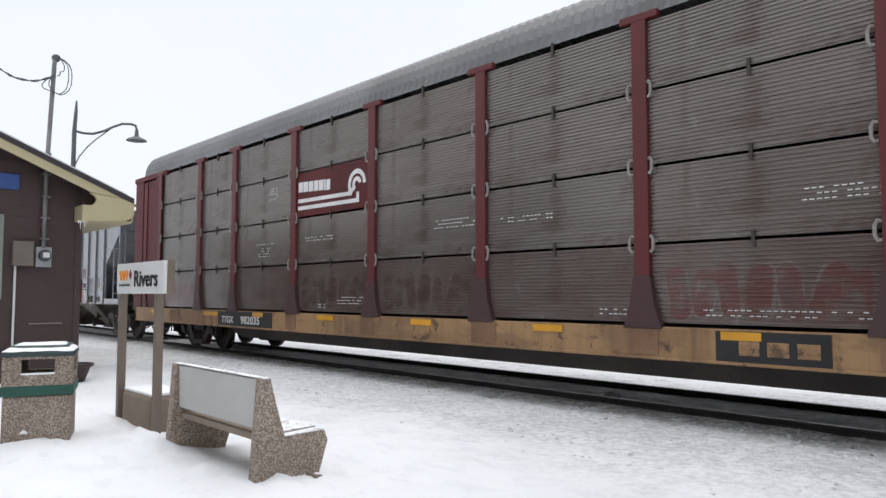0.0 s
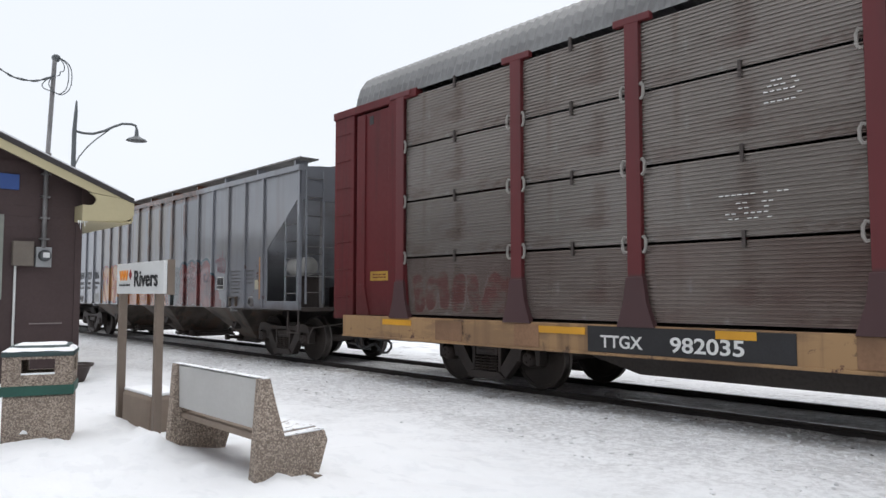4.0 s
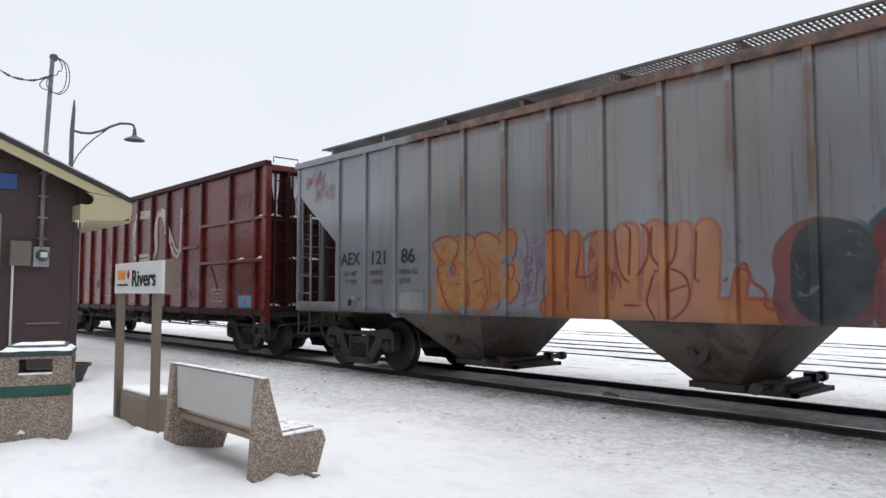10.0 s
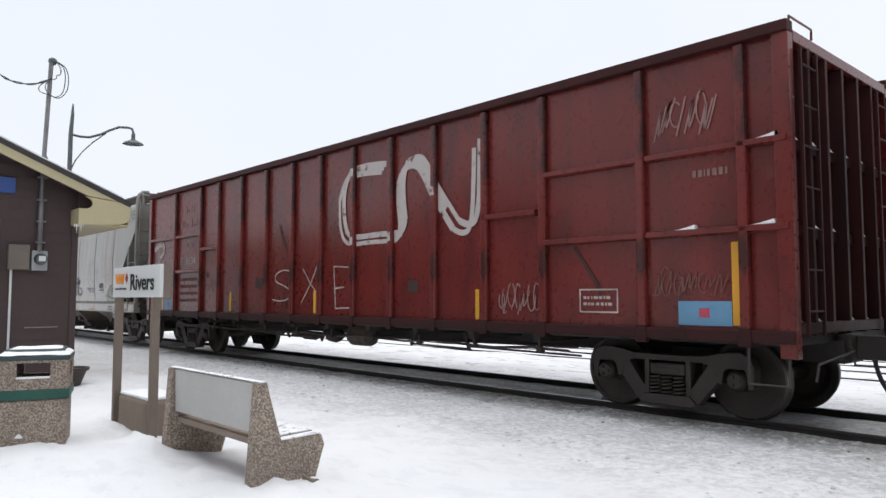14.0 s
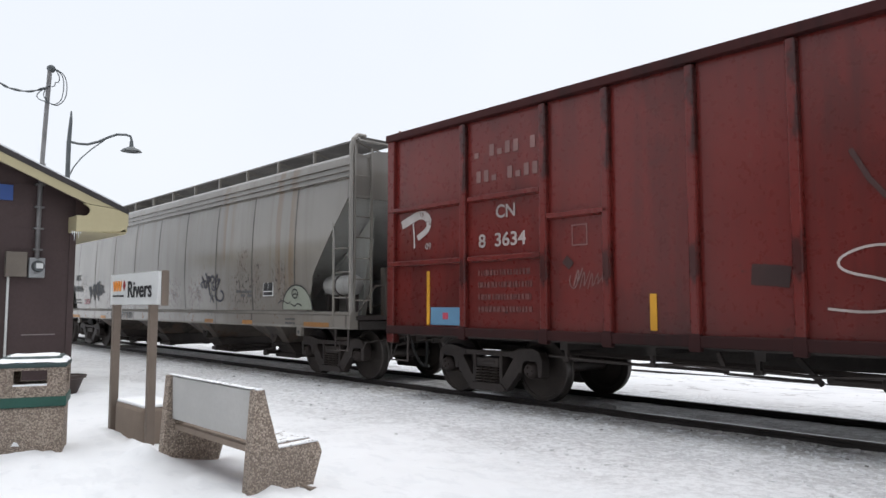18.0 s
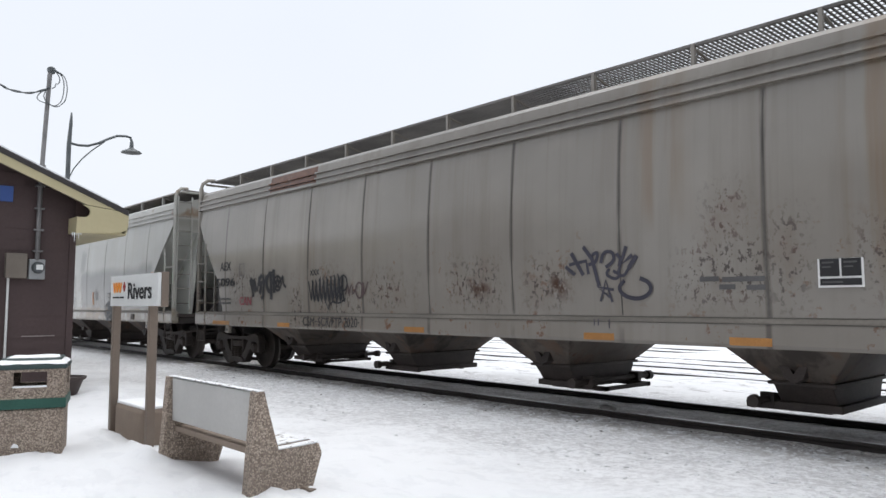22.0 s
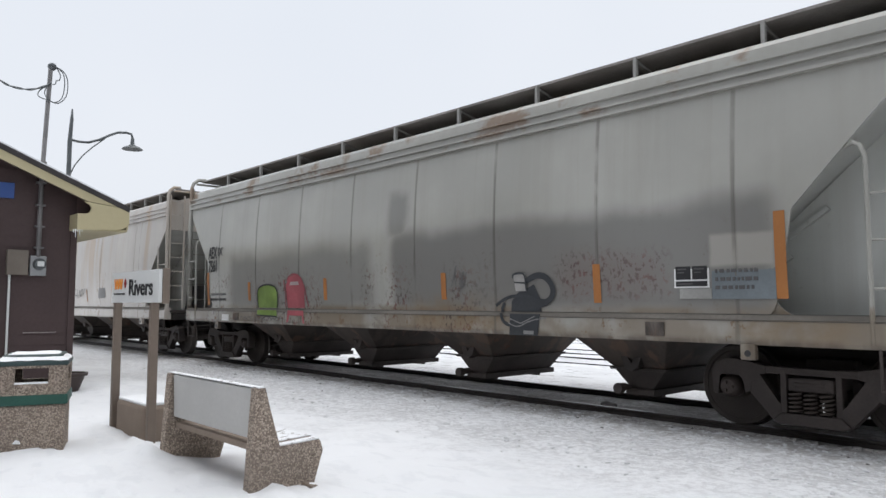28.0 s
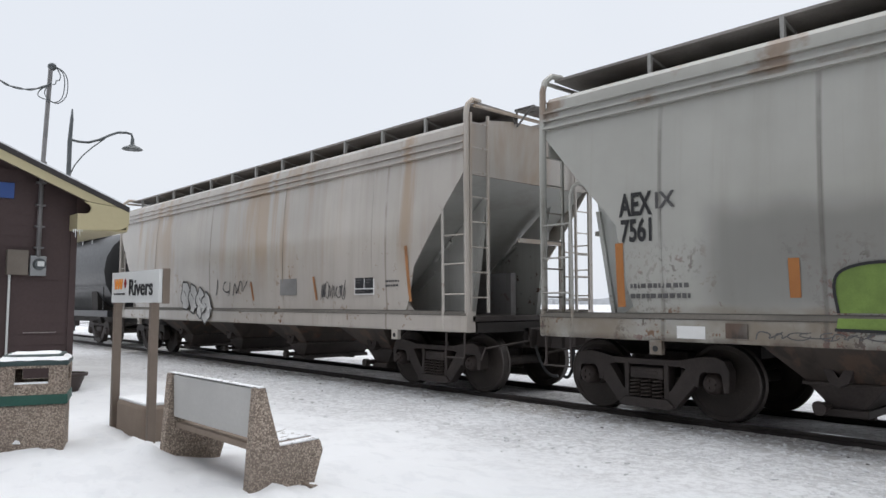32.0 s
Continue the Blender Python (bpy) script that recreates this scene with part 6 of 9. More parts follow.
def h2_paint():
    g, c, fine = car_paint("pale grey hopper paint", (0.252, 0.235, 0.209), (0.165, 0.141, 0.115), (0.16, 0.08, 0.045), 0.35, 0.5)
    x, y, z = g.xyz()
    brown = g.math("MULTIPLY", g.math("MAXIMUM", g.zone(6.0, 6.9, 1.6, 4.3, 0.25, 0.25, 0.8), g.zone(3.6, 4.2, 2.4, 4.2, 0.3, 0.3, 0.8, 2)), g.step(g.noise(1, 5, g.scaled(4, 1, 0.2)), 0.4, 0.65))
    c = g.mix(g.math("MULTIPLY", brown, 0.75), c, (0.185, 0.125, 0.072))
    # patchy darker tone over the right half of the side
    right_tone = g.math("MULTIPLY", g.step(x, -1.5, 1.5), g.step(g.noise(0.5, 4), 0.15, 0.55))
    c = g.mix(g.math("MULTIPLY", right_tone, 0.32), c, (0.165, 0.150, 0.134))
    # clusters of chipped spots low on the side, some with a rusty heart
    near = None
    for k, (x0, x1, z0, z1) in enumerate(((-1.7, -0.8, 1.4, 1.95), (0.35, 1.4, 1.42, 2.05), (1.85, 2.65, 1.45, 1.95), (4.15, 5.2, 1.4, 2.1), (4.5, 4.9, 2.0, 2.7), (5.2, 5.55, 1.4, 2.35), (6.05, 6.5, 1.5, 2.2), (-6.9, -6.2, 1.5, 2.2))):
        area = g.zone(x0, x1, z0, z1, 0.22, 0.2, 1.6, k + 1)
        near = area if near is None else g.math("MAXIMUM", near, area)
    near = g.math("MAXIMUM", near, g.math("MULTIPLY", g.step(x, 0, -1), g.math("MULTIPLY", g.step(z, 2.4, 1.7), g.step(g.noise(0.9, 3, g.scaled(1, 0, 0.5)), 0.48, 0.6))))
    spots = g.math("MULTIPLY", g.step(g.noise(13, 6, g.scaled(1, 0, 0.7), 0.72), 0.535, 0.565), near)
    c = g.mix(g.math("MULTIPLY", near, g.math("MULTIPLY", g.step(g.noise(3.5, 5), 0.4, 0.65), 0.3)), c, (0.15, 0.105, 0.082))
    c = g.mix(g.math("MULTIPLY", spots, 0.85), c, g.mix(g.step(g.noise(2, 3), 0.45, 0.6), (0.055, 0.045, 0.042), (0.085, 0.055, 0.045)))
    heart = g.math("MAXIMUM", g.zone(0.78, 1.15, 1.56, 1.74, 0.12, 0.12, 3, 2), g.zone(2.28, 2.55, 1.56, 1.8, 0.12, 0.12, 3, 4))
    c = g.mix(g.math("MULTIPLY", heart, g.step(g.noise(7, 5, None, 0.7), 0.40, 0.55)), c, (0.065, 0.035, 0.024))
    c = g.mix(g.math("MULTIPLY", g.seams(1.76, 6.9, 0.05), 0.65), c, (0.075, 0.066, 0.06))
    rust = g.math("MULTIPLY", g.zone(-5.3, -3.5, 3.80, 4.12, 0.012, 0.02, 3), g.step(g.noise(3, 6, g.scaled(2, 1, 0.7), 0.7), 0.24, 0.38))
    c = g.mix(g.math("MULTIPLY", rust, 0.97), c, g.mix(g.noise(8, 4), (0.06, 0.022, 0.012), (0.17, 0.068, 0.03)))
    g.b.inputs["Specular IOR Level"].default_value = 0.5
    return g.done(c, 0.2, 0.0, fine, 0.001, 0.2)


def h3_paint():
    g, c, fine = car_paint("dull white hopper paint", (0.365, 0.36, 0.33), (0.275, 0.262, 0.225), (0.17, 0.09, 0.05), 0.12, 0.3)
    x, y, z = g.xyz()
    over = g.math("MAXIMUM", g.math("MULTIPLY", g.zone(-5.6, -0.3, 1.27, 2.42, 0.2, 0.2, 0.9), 0.72), g.zone(0.3, 6.6, 1.27, 2.5, 0.16, 0.2, 0.8, 4))
    over = g.math("MAXIMUM", over, g.math("MULTIPLY", g.zone(0.18, 0.66, 2.5, 3.2, 0.13, 0.12, 2.0, 3), 0.8))
    c = g.mix(g.math("MULTIPLY", over, 0.85), c, (0.158, 0.154, 0.145))
    c = g.mix(g.math("MULTIPLY", g.zone(5.9, 6.6, 1.80, 2.14, 0.03, 0.03), 0.85), c, (0.33, 0.315, 0.285))
    sill = g.math("MULTIPLY", g.step(z, 1.40, 1.3), g.step(g.noise(0.9, 6), 0.34, 0.6))
    c = g.mix(g.math("MULTIPLY", sill, 0.75), c, (0.185, 0.142, 0.098))
    tan = g.math("MAXIMUM", g.zone(6.1, 7.2, 0.95, 1.38, 0.25, 0.2, 2, 6), g.zone(0.8, 2.8, 0.95, 1.36, 0.3, 0.2, 2, 7))
    c = g.mix(g.math("MULTIPLY", tan, g.math("MULTIPLY", g.step(g.noise(2.4, 5), 0.3, 0.6), 0.7)), c, (0.215, 0.150, 0.085))
    foot = g.math("MULTIPLY", g.step(z, 1.06, 0.96), g.step(g.noise(2.5, 5, g.scaled(1.5, 0, 0.3)), 0.35, 0.55))
    c = g.mix(g.math("MULTIPLY", foot, 0.6), c, (0.085, 0.062, 0.048))
    spots = g.math("MULTIPLY", g.step(g.noise(13, 6, g.scaled(1, 0, 0.8), 0.72), 0.53, 0.56), g.math("MAXIMUM", g.zone(3.8, 5.35, 1.5, 2.0, 0.16, 0.15, 2, 8), g.math("MULTIPLY", g.math("MULTIPLY", g.step(z, 2.2, 1.7), g.step(x, 3.0, 1.5)), g.step(g.noise(0.9, 3, g.scaled(1, 0, 0.5)), 0.45, 0.58))))
    c = g.mix(g.math("MULTIPLY", spots, 0.75), c, g.mix(g.step(g.noise(3, 3), 0.45, 0.58), (0.07, 0.05, 0.046), (0.14, 0.055, 0.045)))
    c = g.mix(g.math("MULTIPLY", g.zone(3.8, 5.3, 1.45, 2.0, 0.2, 0.2, 2, 8), 0.25), c, (0.16, 0.10, 0.09))
    c = g.mix(g.math("MULTIPLY", g.seams(1.765, 6.18, 0.04, 2), 0.5), c, (0.11, 0.10, 0.088))
    rust = g.math("MULTIPLY", g.step(z, 3.72, 3.85), g.step(g.noise(1.4, 6), 0.50, 0.62))
    c = g.mix(g.math("MULTIPLY", rust, 0.7), c, (0.19, 0.11, 0.06))
    g.b.inputs["Specular IOR Level"].default_value = 0.5
    return g.done(c, 0.2, 0.0, fine, 0.001, 0.2)


def h4_paint():
    g, c, fine = car_paint("cream white hopper paint", (0.47, 0.435, 0.395), (0.32, 0.275, 0.23), (0.18, 0.10, 0.05), 0.15, 0.4)
    x, y, z = g.xyz()
    rust = g.noise(1.0, 6, g.scaled(1.1, 0.6, 0.14), 0.55, 0.4)
    m = g.math("MULTIPLY", g.step(rust, 0.51, 0.65), g.step(z, 1.3, 2.9))
    c = g.mix(g.math("MULTIPLY", m, 0.6), c, (0.34, 0.225, 0.125))
    c = g.mix(g.math("MULTIPLY", g.seams(3.4, -4.6, 0.04, 4), 0.5), c, (0.14, 0.11, 0.085))
    g.b.inputs["Specular IOR Level"].default_value = 0.5
    return g.done(c, 0.2, 0.0, fine, 0.001, 0.2)


H1_PAINT, H2_PAINT, H3_PAINT, H4_PAINT = h1_paint(), h2_paint(), h3_paint(), h4_paint()

H1 = ribbed_hopper(H1_PAINT)
GON = gondola()
PALE_END = finish(car_paint("pale end sheet paint", (0.40, 0.40, 0.375), (0.27, 0.255, 0.225), (0.10, 0.05, 0.03), 0.3, 0.6))
# grey-green lightened in colour for daylight that enters the car end sideways
BRIGHT_END = finish(car_paint("brightened grey-green end paint", (0.52, 0.53, 0.50), (0.40, 0.39, 0.355), (0.15, 0.09, 0.06), 0.2, 0.4))
H2 = smooth_hopper("smooth_hopper_car", "pale grey smooth-sided covered hopper with black graffiti tags", -24.87, 8.78, (7.44, -7.58), H2_PAINT, [(-5.24, 1.36), (-1.775, 1.36), (1.69, 1.36), (5.155, 1.36)],
                   [6.9 - 1.76 * k for k in range(8)], [-7.12 + 1.42 * k for k in range(12)], boat=False, slope=PALE_END)
H3 = smooth_hopper("smooth_hopper_car", "dull white covered hopper with grey overspray and cartoon-like graffiti patches", -43.1, 8.0, (6.7, -6.73), H3_PAINT, [(-4.53, 1.42), (-1.53, 1.42), (1.47, 1.42), (4.47, 1.42)],
                   [6.18 - 1.765 * k for k in range(8)], [-6.45 + 1.61 * k for k in range(9)], plate=True, knee=2.35, head=3.62, slope=BRIGHT_END, tank=False)
H4 = smooth_hopper("smooth_hopper_car", "cream-white covered hopper with brown rust stains running down", -60.05, 7.55, (6.25, -6.25), H4_PAINT, [(-4.3, 1.42), (-1.4, 1.42), (1.5, 1.42), (4.4, 1.42)],
                   [-4.6, -1.2, 2.2, 5.2], [-6.6 + 1.17 * k for k in range(12)], plate=True, tank=False, slope=PALE_END)
tank_car()


# ---- markings on the cars ----
def data_box(car, x0, x1, z0, z1, y):
    b = patch(car, "data_plate", x0, x1, z0, z1, y, WHITE, "white-bordered black data plate", 0.006)
    w, h = x1 - x0, z1 - z0
    for a, c in ((0.05, 0.48), (0.53, 0.95)):
        patch(b, "plate_field", x0 + w * a, x0 + w * c, z0 + h * 0.36, z1 - h * 0.07, y - 0.006, INK)
    patch(b, "plate_field", x0 + w * 0.05, x0 + w * 0.95, z0 + h * 0.07, z0 + h * 0.29, y - 0.006, INK)
    for a, c, d, e in ((0.1, 0.36, 0.78, 0.84), (0.1, 0.3, 0.64, 0.69), (0.58, 0.86, 0.78, 0.84), (0.58, 0.78, 0.64, 0.69), (0.1, 0.55, 0.15, 0.2)):
        patch(b, "plate_line", x0 + w * a, x0 + w * c, z0 + h * d, z0 + h * e, y - 0.0115, FADED, "", 0.001)


FADED = plain("faded stencil paint", (0.085, 0.082, 0.083), 0.7, 0, 0.25, 10)
SPRAY = plain("black spray paint", (0.016, 0.016, 0.019), 0.6, 0, 0.3, 10)
MAROON = plain("dull maroon spray", (0.24, 0.045, 0.06), 0.6, 0, 0.3, 8)
CHALK = plain("chalky white strokes", (0.40, 0.34, 0.32), 0.8, 0, 0.3, 14)
YS = -1.556


def mark_h1(c):
    lettering(c, "AEX", -6.60, 1.92, 0.31, YS, INK, "reporting_mark", "black stencilled mark")
    lettering(c, "121", -5.72, 1.91, 0.33, YS, INK, "car_number", "black stencilled number")
    lettering(c, "86", -4.86, 1.91, 0.33, YS, INK, "car_number", "black stencilled number", 1.1)
    lettering(c, "LD LMT", -6.5, 1.72, 0.12, YS, FADED, "load_data", "worn stencilled load data")
    lettering(c, "LT WT", -6.46, 1.57, 0.12, YS, FADED, "load_data", "worn stencilled load data")
    for x, z, words in ((-5.72, 1.72, "204800"), (-5.68, 1.57, "63200"), (-4.92, 1.72, "93090 KG"), (-4.92, 1.57, "28730")):
        lettering(c, words, x, z, 0.12, YS, FADED, "load_data", "worn stencilled load figure")
    small_print(c, 5.15, 5.6, 1.4, 1.95, 7, YS, FADED, 3)
    small_print(c, 5.9, 6.25, 1.6, 1.95, 4, YS, FADED, 4)
    patch(c, "reflector", -6.80, -6.66, 1.28, 2.18, YS, AMBER, "faded amber strip", 0.004)
    patch(c, "reflector", 6.48, 6.6, 1.28, 2.2, YS, AMBER, "faded amber strip", 0.004)
    patch(c, "reflector", -4.20, -4.09, 1.10, 1.56, YS, AMBER, "faded amber strip", 0.004)
    patch(c, "paint_patch", -4.9, -4.3, 1.14, 1.42, YS, plain("pale grey touch-up paint", (0.20, 0.20, 0.19), 0.6, 0, 0.2, 9))
    patch(c, "paint_patch", 6.3, 6.44, 1.5, 1.7, YS, CREAM, "", 0.006)
    data_box(c, 4.43, 4.77, 1.50, 1.80, YS)
    for x in (-6.27, 6.12):
        bm = BM()
        lathe(bm, [(-0.04, 0.04), (-0.04, 0.075), (-0.03, 0.1), (0.0, 0.12)], "y", 18)
        ring = part("inlet_ring", bm, H1_PAINT, c, "round inlet collar", True, loc=(x, YS, 1.24))
        # near-black disc painted for the shaded inside of the inlet
        bm = BM()
        lathe(bm, [(-0.045, 0.005), (-0.043, 0.06)], "y", 14)
        part("inlet_hole", bm, PITCH, ring)
    bm = BM()
    box(bm, 5.1, 5.5, YS - 0.06, YS, 1.3, 1.34)
    box(bm, 5.12, 5.18, YS - 0.05, YS, 1.12, 1.3)
    box(bm, 5.42, 5.48, YS - 0.05, YS, 1.12, 1.3)
    part("side_bracket", bm, BAY, c, "rusty bracket on the sill")
    ribbon("spray_tag", c, [(0.02, [(4.30, 2.20), (4.36, 2.14), (4.40, 2.22)]), (0.02, [(4.38, 2.12), (4.44, 2.24), (4.48, 2.18), (4.44, 1.98), (4.47, 1.88), (4.52, 2.05), (4.46, 2.02)]),
                           (0.02, [(4.52, 2.12), (4.55, 2.32), (4.57, 2.16), (4.56, 1.88)]), (0.02, [(4.62, 1.88), (4.64, 2.16), (4.70, 2.34)]),
                           (0.02, [(4.68, 2.20), (4.76, 2.24), (4.80, 2.17), (4.72, 2.08), (4.80, 2.0), (4.78, 1.90), (4.70, 1.90), (4.68, 2.05)]), (0.016, [(4.82, 2.2), (4.86, 2.1), (4.84, 1.96), (4.79, 1.86)]),
                           (0.03, [(4.43, 2.31), (4.45, 2.325)]), (0.03, [(4.71, 2.37), (4.73, 2.385)])], YS, MAROON, "unreadable spray-painted tag")
    spiral = [(3.76 + (0.02 + 0.018 * k) * math.cos(k * 0.75), 1.83 + (0.02 + 0.018 * k) * math.sin(k * 0.75) * 0.95) for k in (q * 0.5 for q in range(20))]
    ribbon("spray_spiral", c, [(0.026, spiral)], YS, plain("slate spray paint", (0.075, 0.085, 0.115), 0.6, 0, 0.3, 10), "slate grey painted spiral")
    CRIMSON = plain("crimson spray paint", (0.25, 0.045, 0.04), 0.6, 0, 0.25, 10)
    MAUVE = plain("mauve marker", (0.15, 0.075, 0.12), 0.6, 0, 0.25, 10)
    BRICK = plain("brick red spray paint", (0.20, 0.045, 0.025), 0.6, 0, 0.25, 10)
    ribbon("letter_outline", c, [(0.03, [(-4.08, 2.18), (-3.87, 2.29), (-3.57, 2.27), (-3.46, 2.14), (-3.51, 2.00), (-3.59, 1.92)]), (0.03, [(-4.08, 2.18), (-3.92, 1.95), (-3.75, 1.88)]), (0.03, [(-3.79, 1.86), (-3.99, 1.82), (-3.88, 1.48), (-3.67, 1.12), (-3.46, 1.13)]), (0.03, [(-3.59, 1.87), (-3.53, 1.77), (-3.60, 1.67), (-3.66, 1.77), (-3.59, 1.87)])], YS, CRIMSON, "crimson outline of a graffiti letter")
    ribbon("letter_outline", c, [(0.03, [(-3.53, 2.28), (-3.32, 2.30), (-3.15, 2.25), (-3.09, 2.13), (-3.25, 1.97)]), (0.03, [(-3.41, 2.03), (-3.36, 1.85), (-3.32, 1.71), (-3.50, 1.68)]), (0.03, [(-3.54, 1.54), (-3.32, 1.56), (-3.23, 1.46), (-3.26, 1.27), (-3.37, 1.15)])], YS, CRIMSON, "crimson outline of a graffiti letter")
    ribbon("letter_outline", c, [(0.03, [(-3.13, 2.21), (-3.04, 2.29), (-2.85, 2.30), (-2.67, 2.21), (-2.52, 1.98), (-2.47, 1.72), (-2.51, 1.47), (-2.62, 1.24), (-2.81, 1.14), (-2.95, 1.13)]), (0.03, [(-3.05, 2.05), (-3.08, 1.91), (-3.00, 1.81), (-2.81, 1.83), (-2.83, 1.60), (-2.79, 1.37)]), (0.03, [(-3.17, 1.57), (-2.94, 1.62), (-2.93, 1.74)]), (0.03, [(-2.93, 1.60), (-2.85, 1.42), (-2.91, 1.24), (-3.03, 1.12)])], YS, CRIMSON, "crimson outline of a graffiti letter")
    ribbon("letter_outline", c, [(0.03, [(-2.60, 2.14), (-2.68, 2.28), (-2.30, 2.32), (-2.29, 2.00), (-2.38, 1.86)]), (0.03, [(-2.47, 1.81), (-2.33, 1.81), (-2.36, 1.59), (-2.45, 1.59), (-2.47, 1.81)]), (0.03, [(-2.32, 1.59), (-2.24, 1.53), (-2.27, 1.39), (-2.45, 1.24), (-2.54, 1.31)])], YS, CRIMSON, "crimson outline of a graffiti letter")
    ribbon("thin_tag", c, [(0.022, [(-2.17, 2.29), (-2.08, 2.13), (-2.11, 1.90), (-2.16, 1.65), (-2.19, 1.39)]), (0.022, [(-2.00, 2.02), (-2.05, 1.77), (-2.11, 1.47), (-2.17, 1.28)]), (0.022, [(-1.94, 2.19), (-1.90, 2.13), (-1.95, 2.07), (-1.99, 2.13), (-1.94, 2.19)]), (0.022, [(-1.97, 2.01), (-1.92, 1.71), (-1.97, 1.39)]), (0.022, [(-1.80, 2.17), (-1.88, 1.95), (-1.86, 1.71)]), (0.022, [(-2.21, 1.23), (-1.89, 1.33)]), (0.022, [(-1.91, 1.83), (-1.79, 1.88)]), (0.022, [(-1.91, 1.89), (-1.81, 1.75)])], YS, MAUVE, "thin mauve scrawl between the letters")
    ribbon("letter_outline", c, [(0.026, [(-1.67, 2.20), (-1.66, 1.88), (-1.68, 1.63), (-1.84, 1.57), (-1.78, 1.17)]), (0.026, [(-1.40, 2.18), (-1.41, 1.69)]), (0.026, [(-1.26, 2.12), (-1.20, 2.04), (-1.27, 1.69), (-1.29, 1.60), (-1.01, 1.62), (-0.94, 1.78)]), (0.026, [(-1.03, 1.97), (-0.99, 1.91), (-1.03, 1.85), (-1.08, 1.91), (-1.03, 1.97)]), (0.026, [(-1.17, 2.07), (-1.06, 2.17), (-0.88, 2.19), (-0.82, 2.10)]), (0.026, [(-1.03, 1.50), (-0.92, 1.68), (-0.79, 1.73), (-0.72, 1.64), (-0.75, 1.52)]), (0.026, [(-1.03, 1.43), (-0.89, 1.47)]), (0.026, [(-1.41, 1.40), (-1.42, 1.17)])], YS, BRICK, "brick red inner lines of graffiti letters")
    ribbon("letter_outline", c, [(0.026, [(-0.69, 2.2), (-0.66, 1.8), (-0.58, 1.59), (-0.49, 1.54)]), (0.026, [(-0.55, 2.25), (-0.46, 2.17), (-0.49, 1.63)]), (0.026, [(-0.31, 2.23), (-0.2, 2.15), (-0.23, 1.78), (-0.37, 1.62)]), (0.026, [(-0.17, 2.19), (-0.2, 1.82), (-0.04, 1.7), (0.13, 1.77), (0.16, 2.17)]), (0.022, [(-0.94, 1.46), (-0.81, 1.68), (-0.63, 1.63), (-0.61, 1.46)])], YS, BRICK, "brick red inner lines of graffiti letters")
    ribbon("letter_outline", c, [(0.026, [(-0.14, 1.66), (0.09, 1.7), (0.3, 1.57), (0.29, 1.26), (0.07, 1.1)]), (0.022, [(0.02, 1.42), (0.28, 1.5)]), (0.022, [(-0.16, 1.62), (-0.26, 1.3), (-0.15, 1.1)]), (0.026, [(0.39, 2.11), (0.36, 1.57), (0.42, 1.53)]), (0.022, [(-0.57, 1.26), (-0.33, 1.26)])], YS, BRICK, "brick red inner lines of graffiti letters")
    ribbon("letter_outline", c, [(0.03, [(0.70, 1.53), (0.82, 1.62), (0.96, 1.76), (0.99, 1.52), (1.18, 1.43), (1.11, 1.27), (1.28, 1.22)])], YS, BRICK, "jagged brick red edge of the last letter")
    marker = plain("red paint marker", (0.26, 0.09, 0.11), 0.6)
    tag(c, -7.85, -7.2, 3.42, 3.80, YS, marker, 42, 0.010, 12)
    tag(c, -7.55, -6.85, 3.14, 3.5, YS, marker, 43, 0.010, 12)


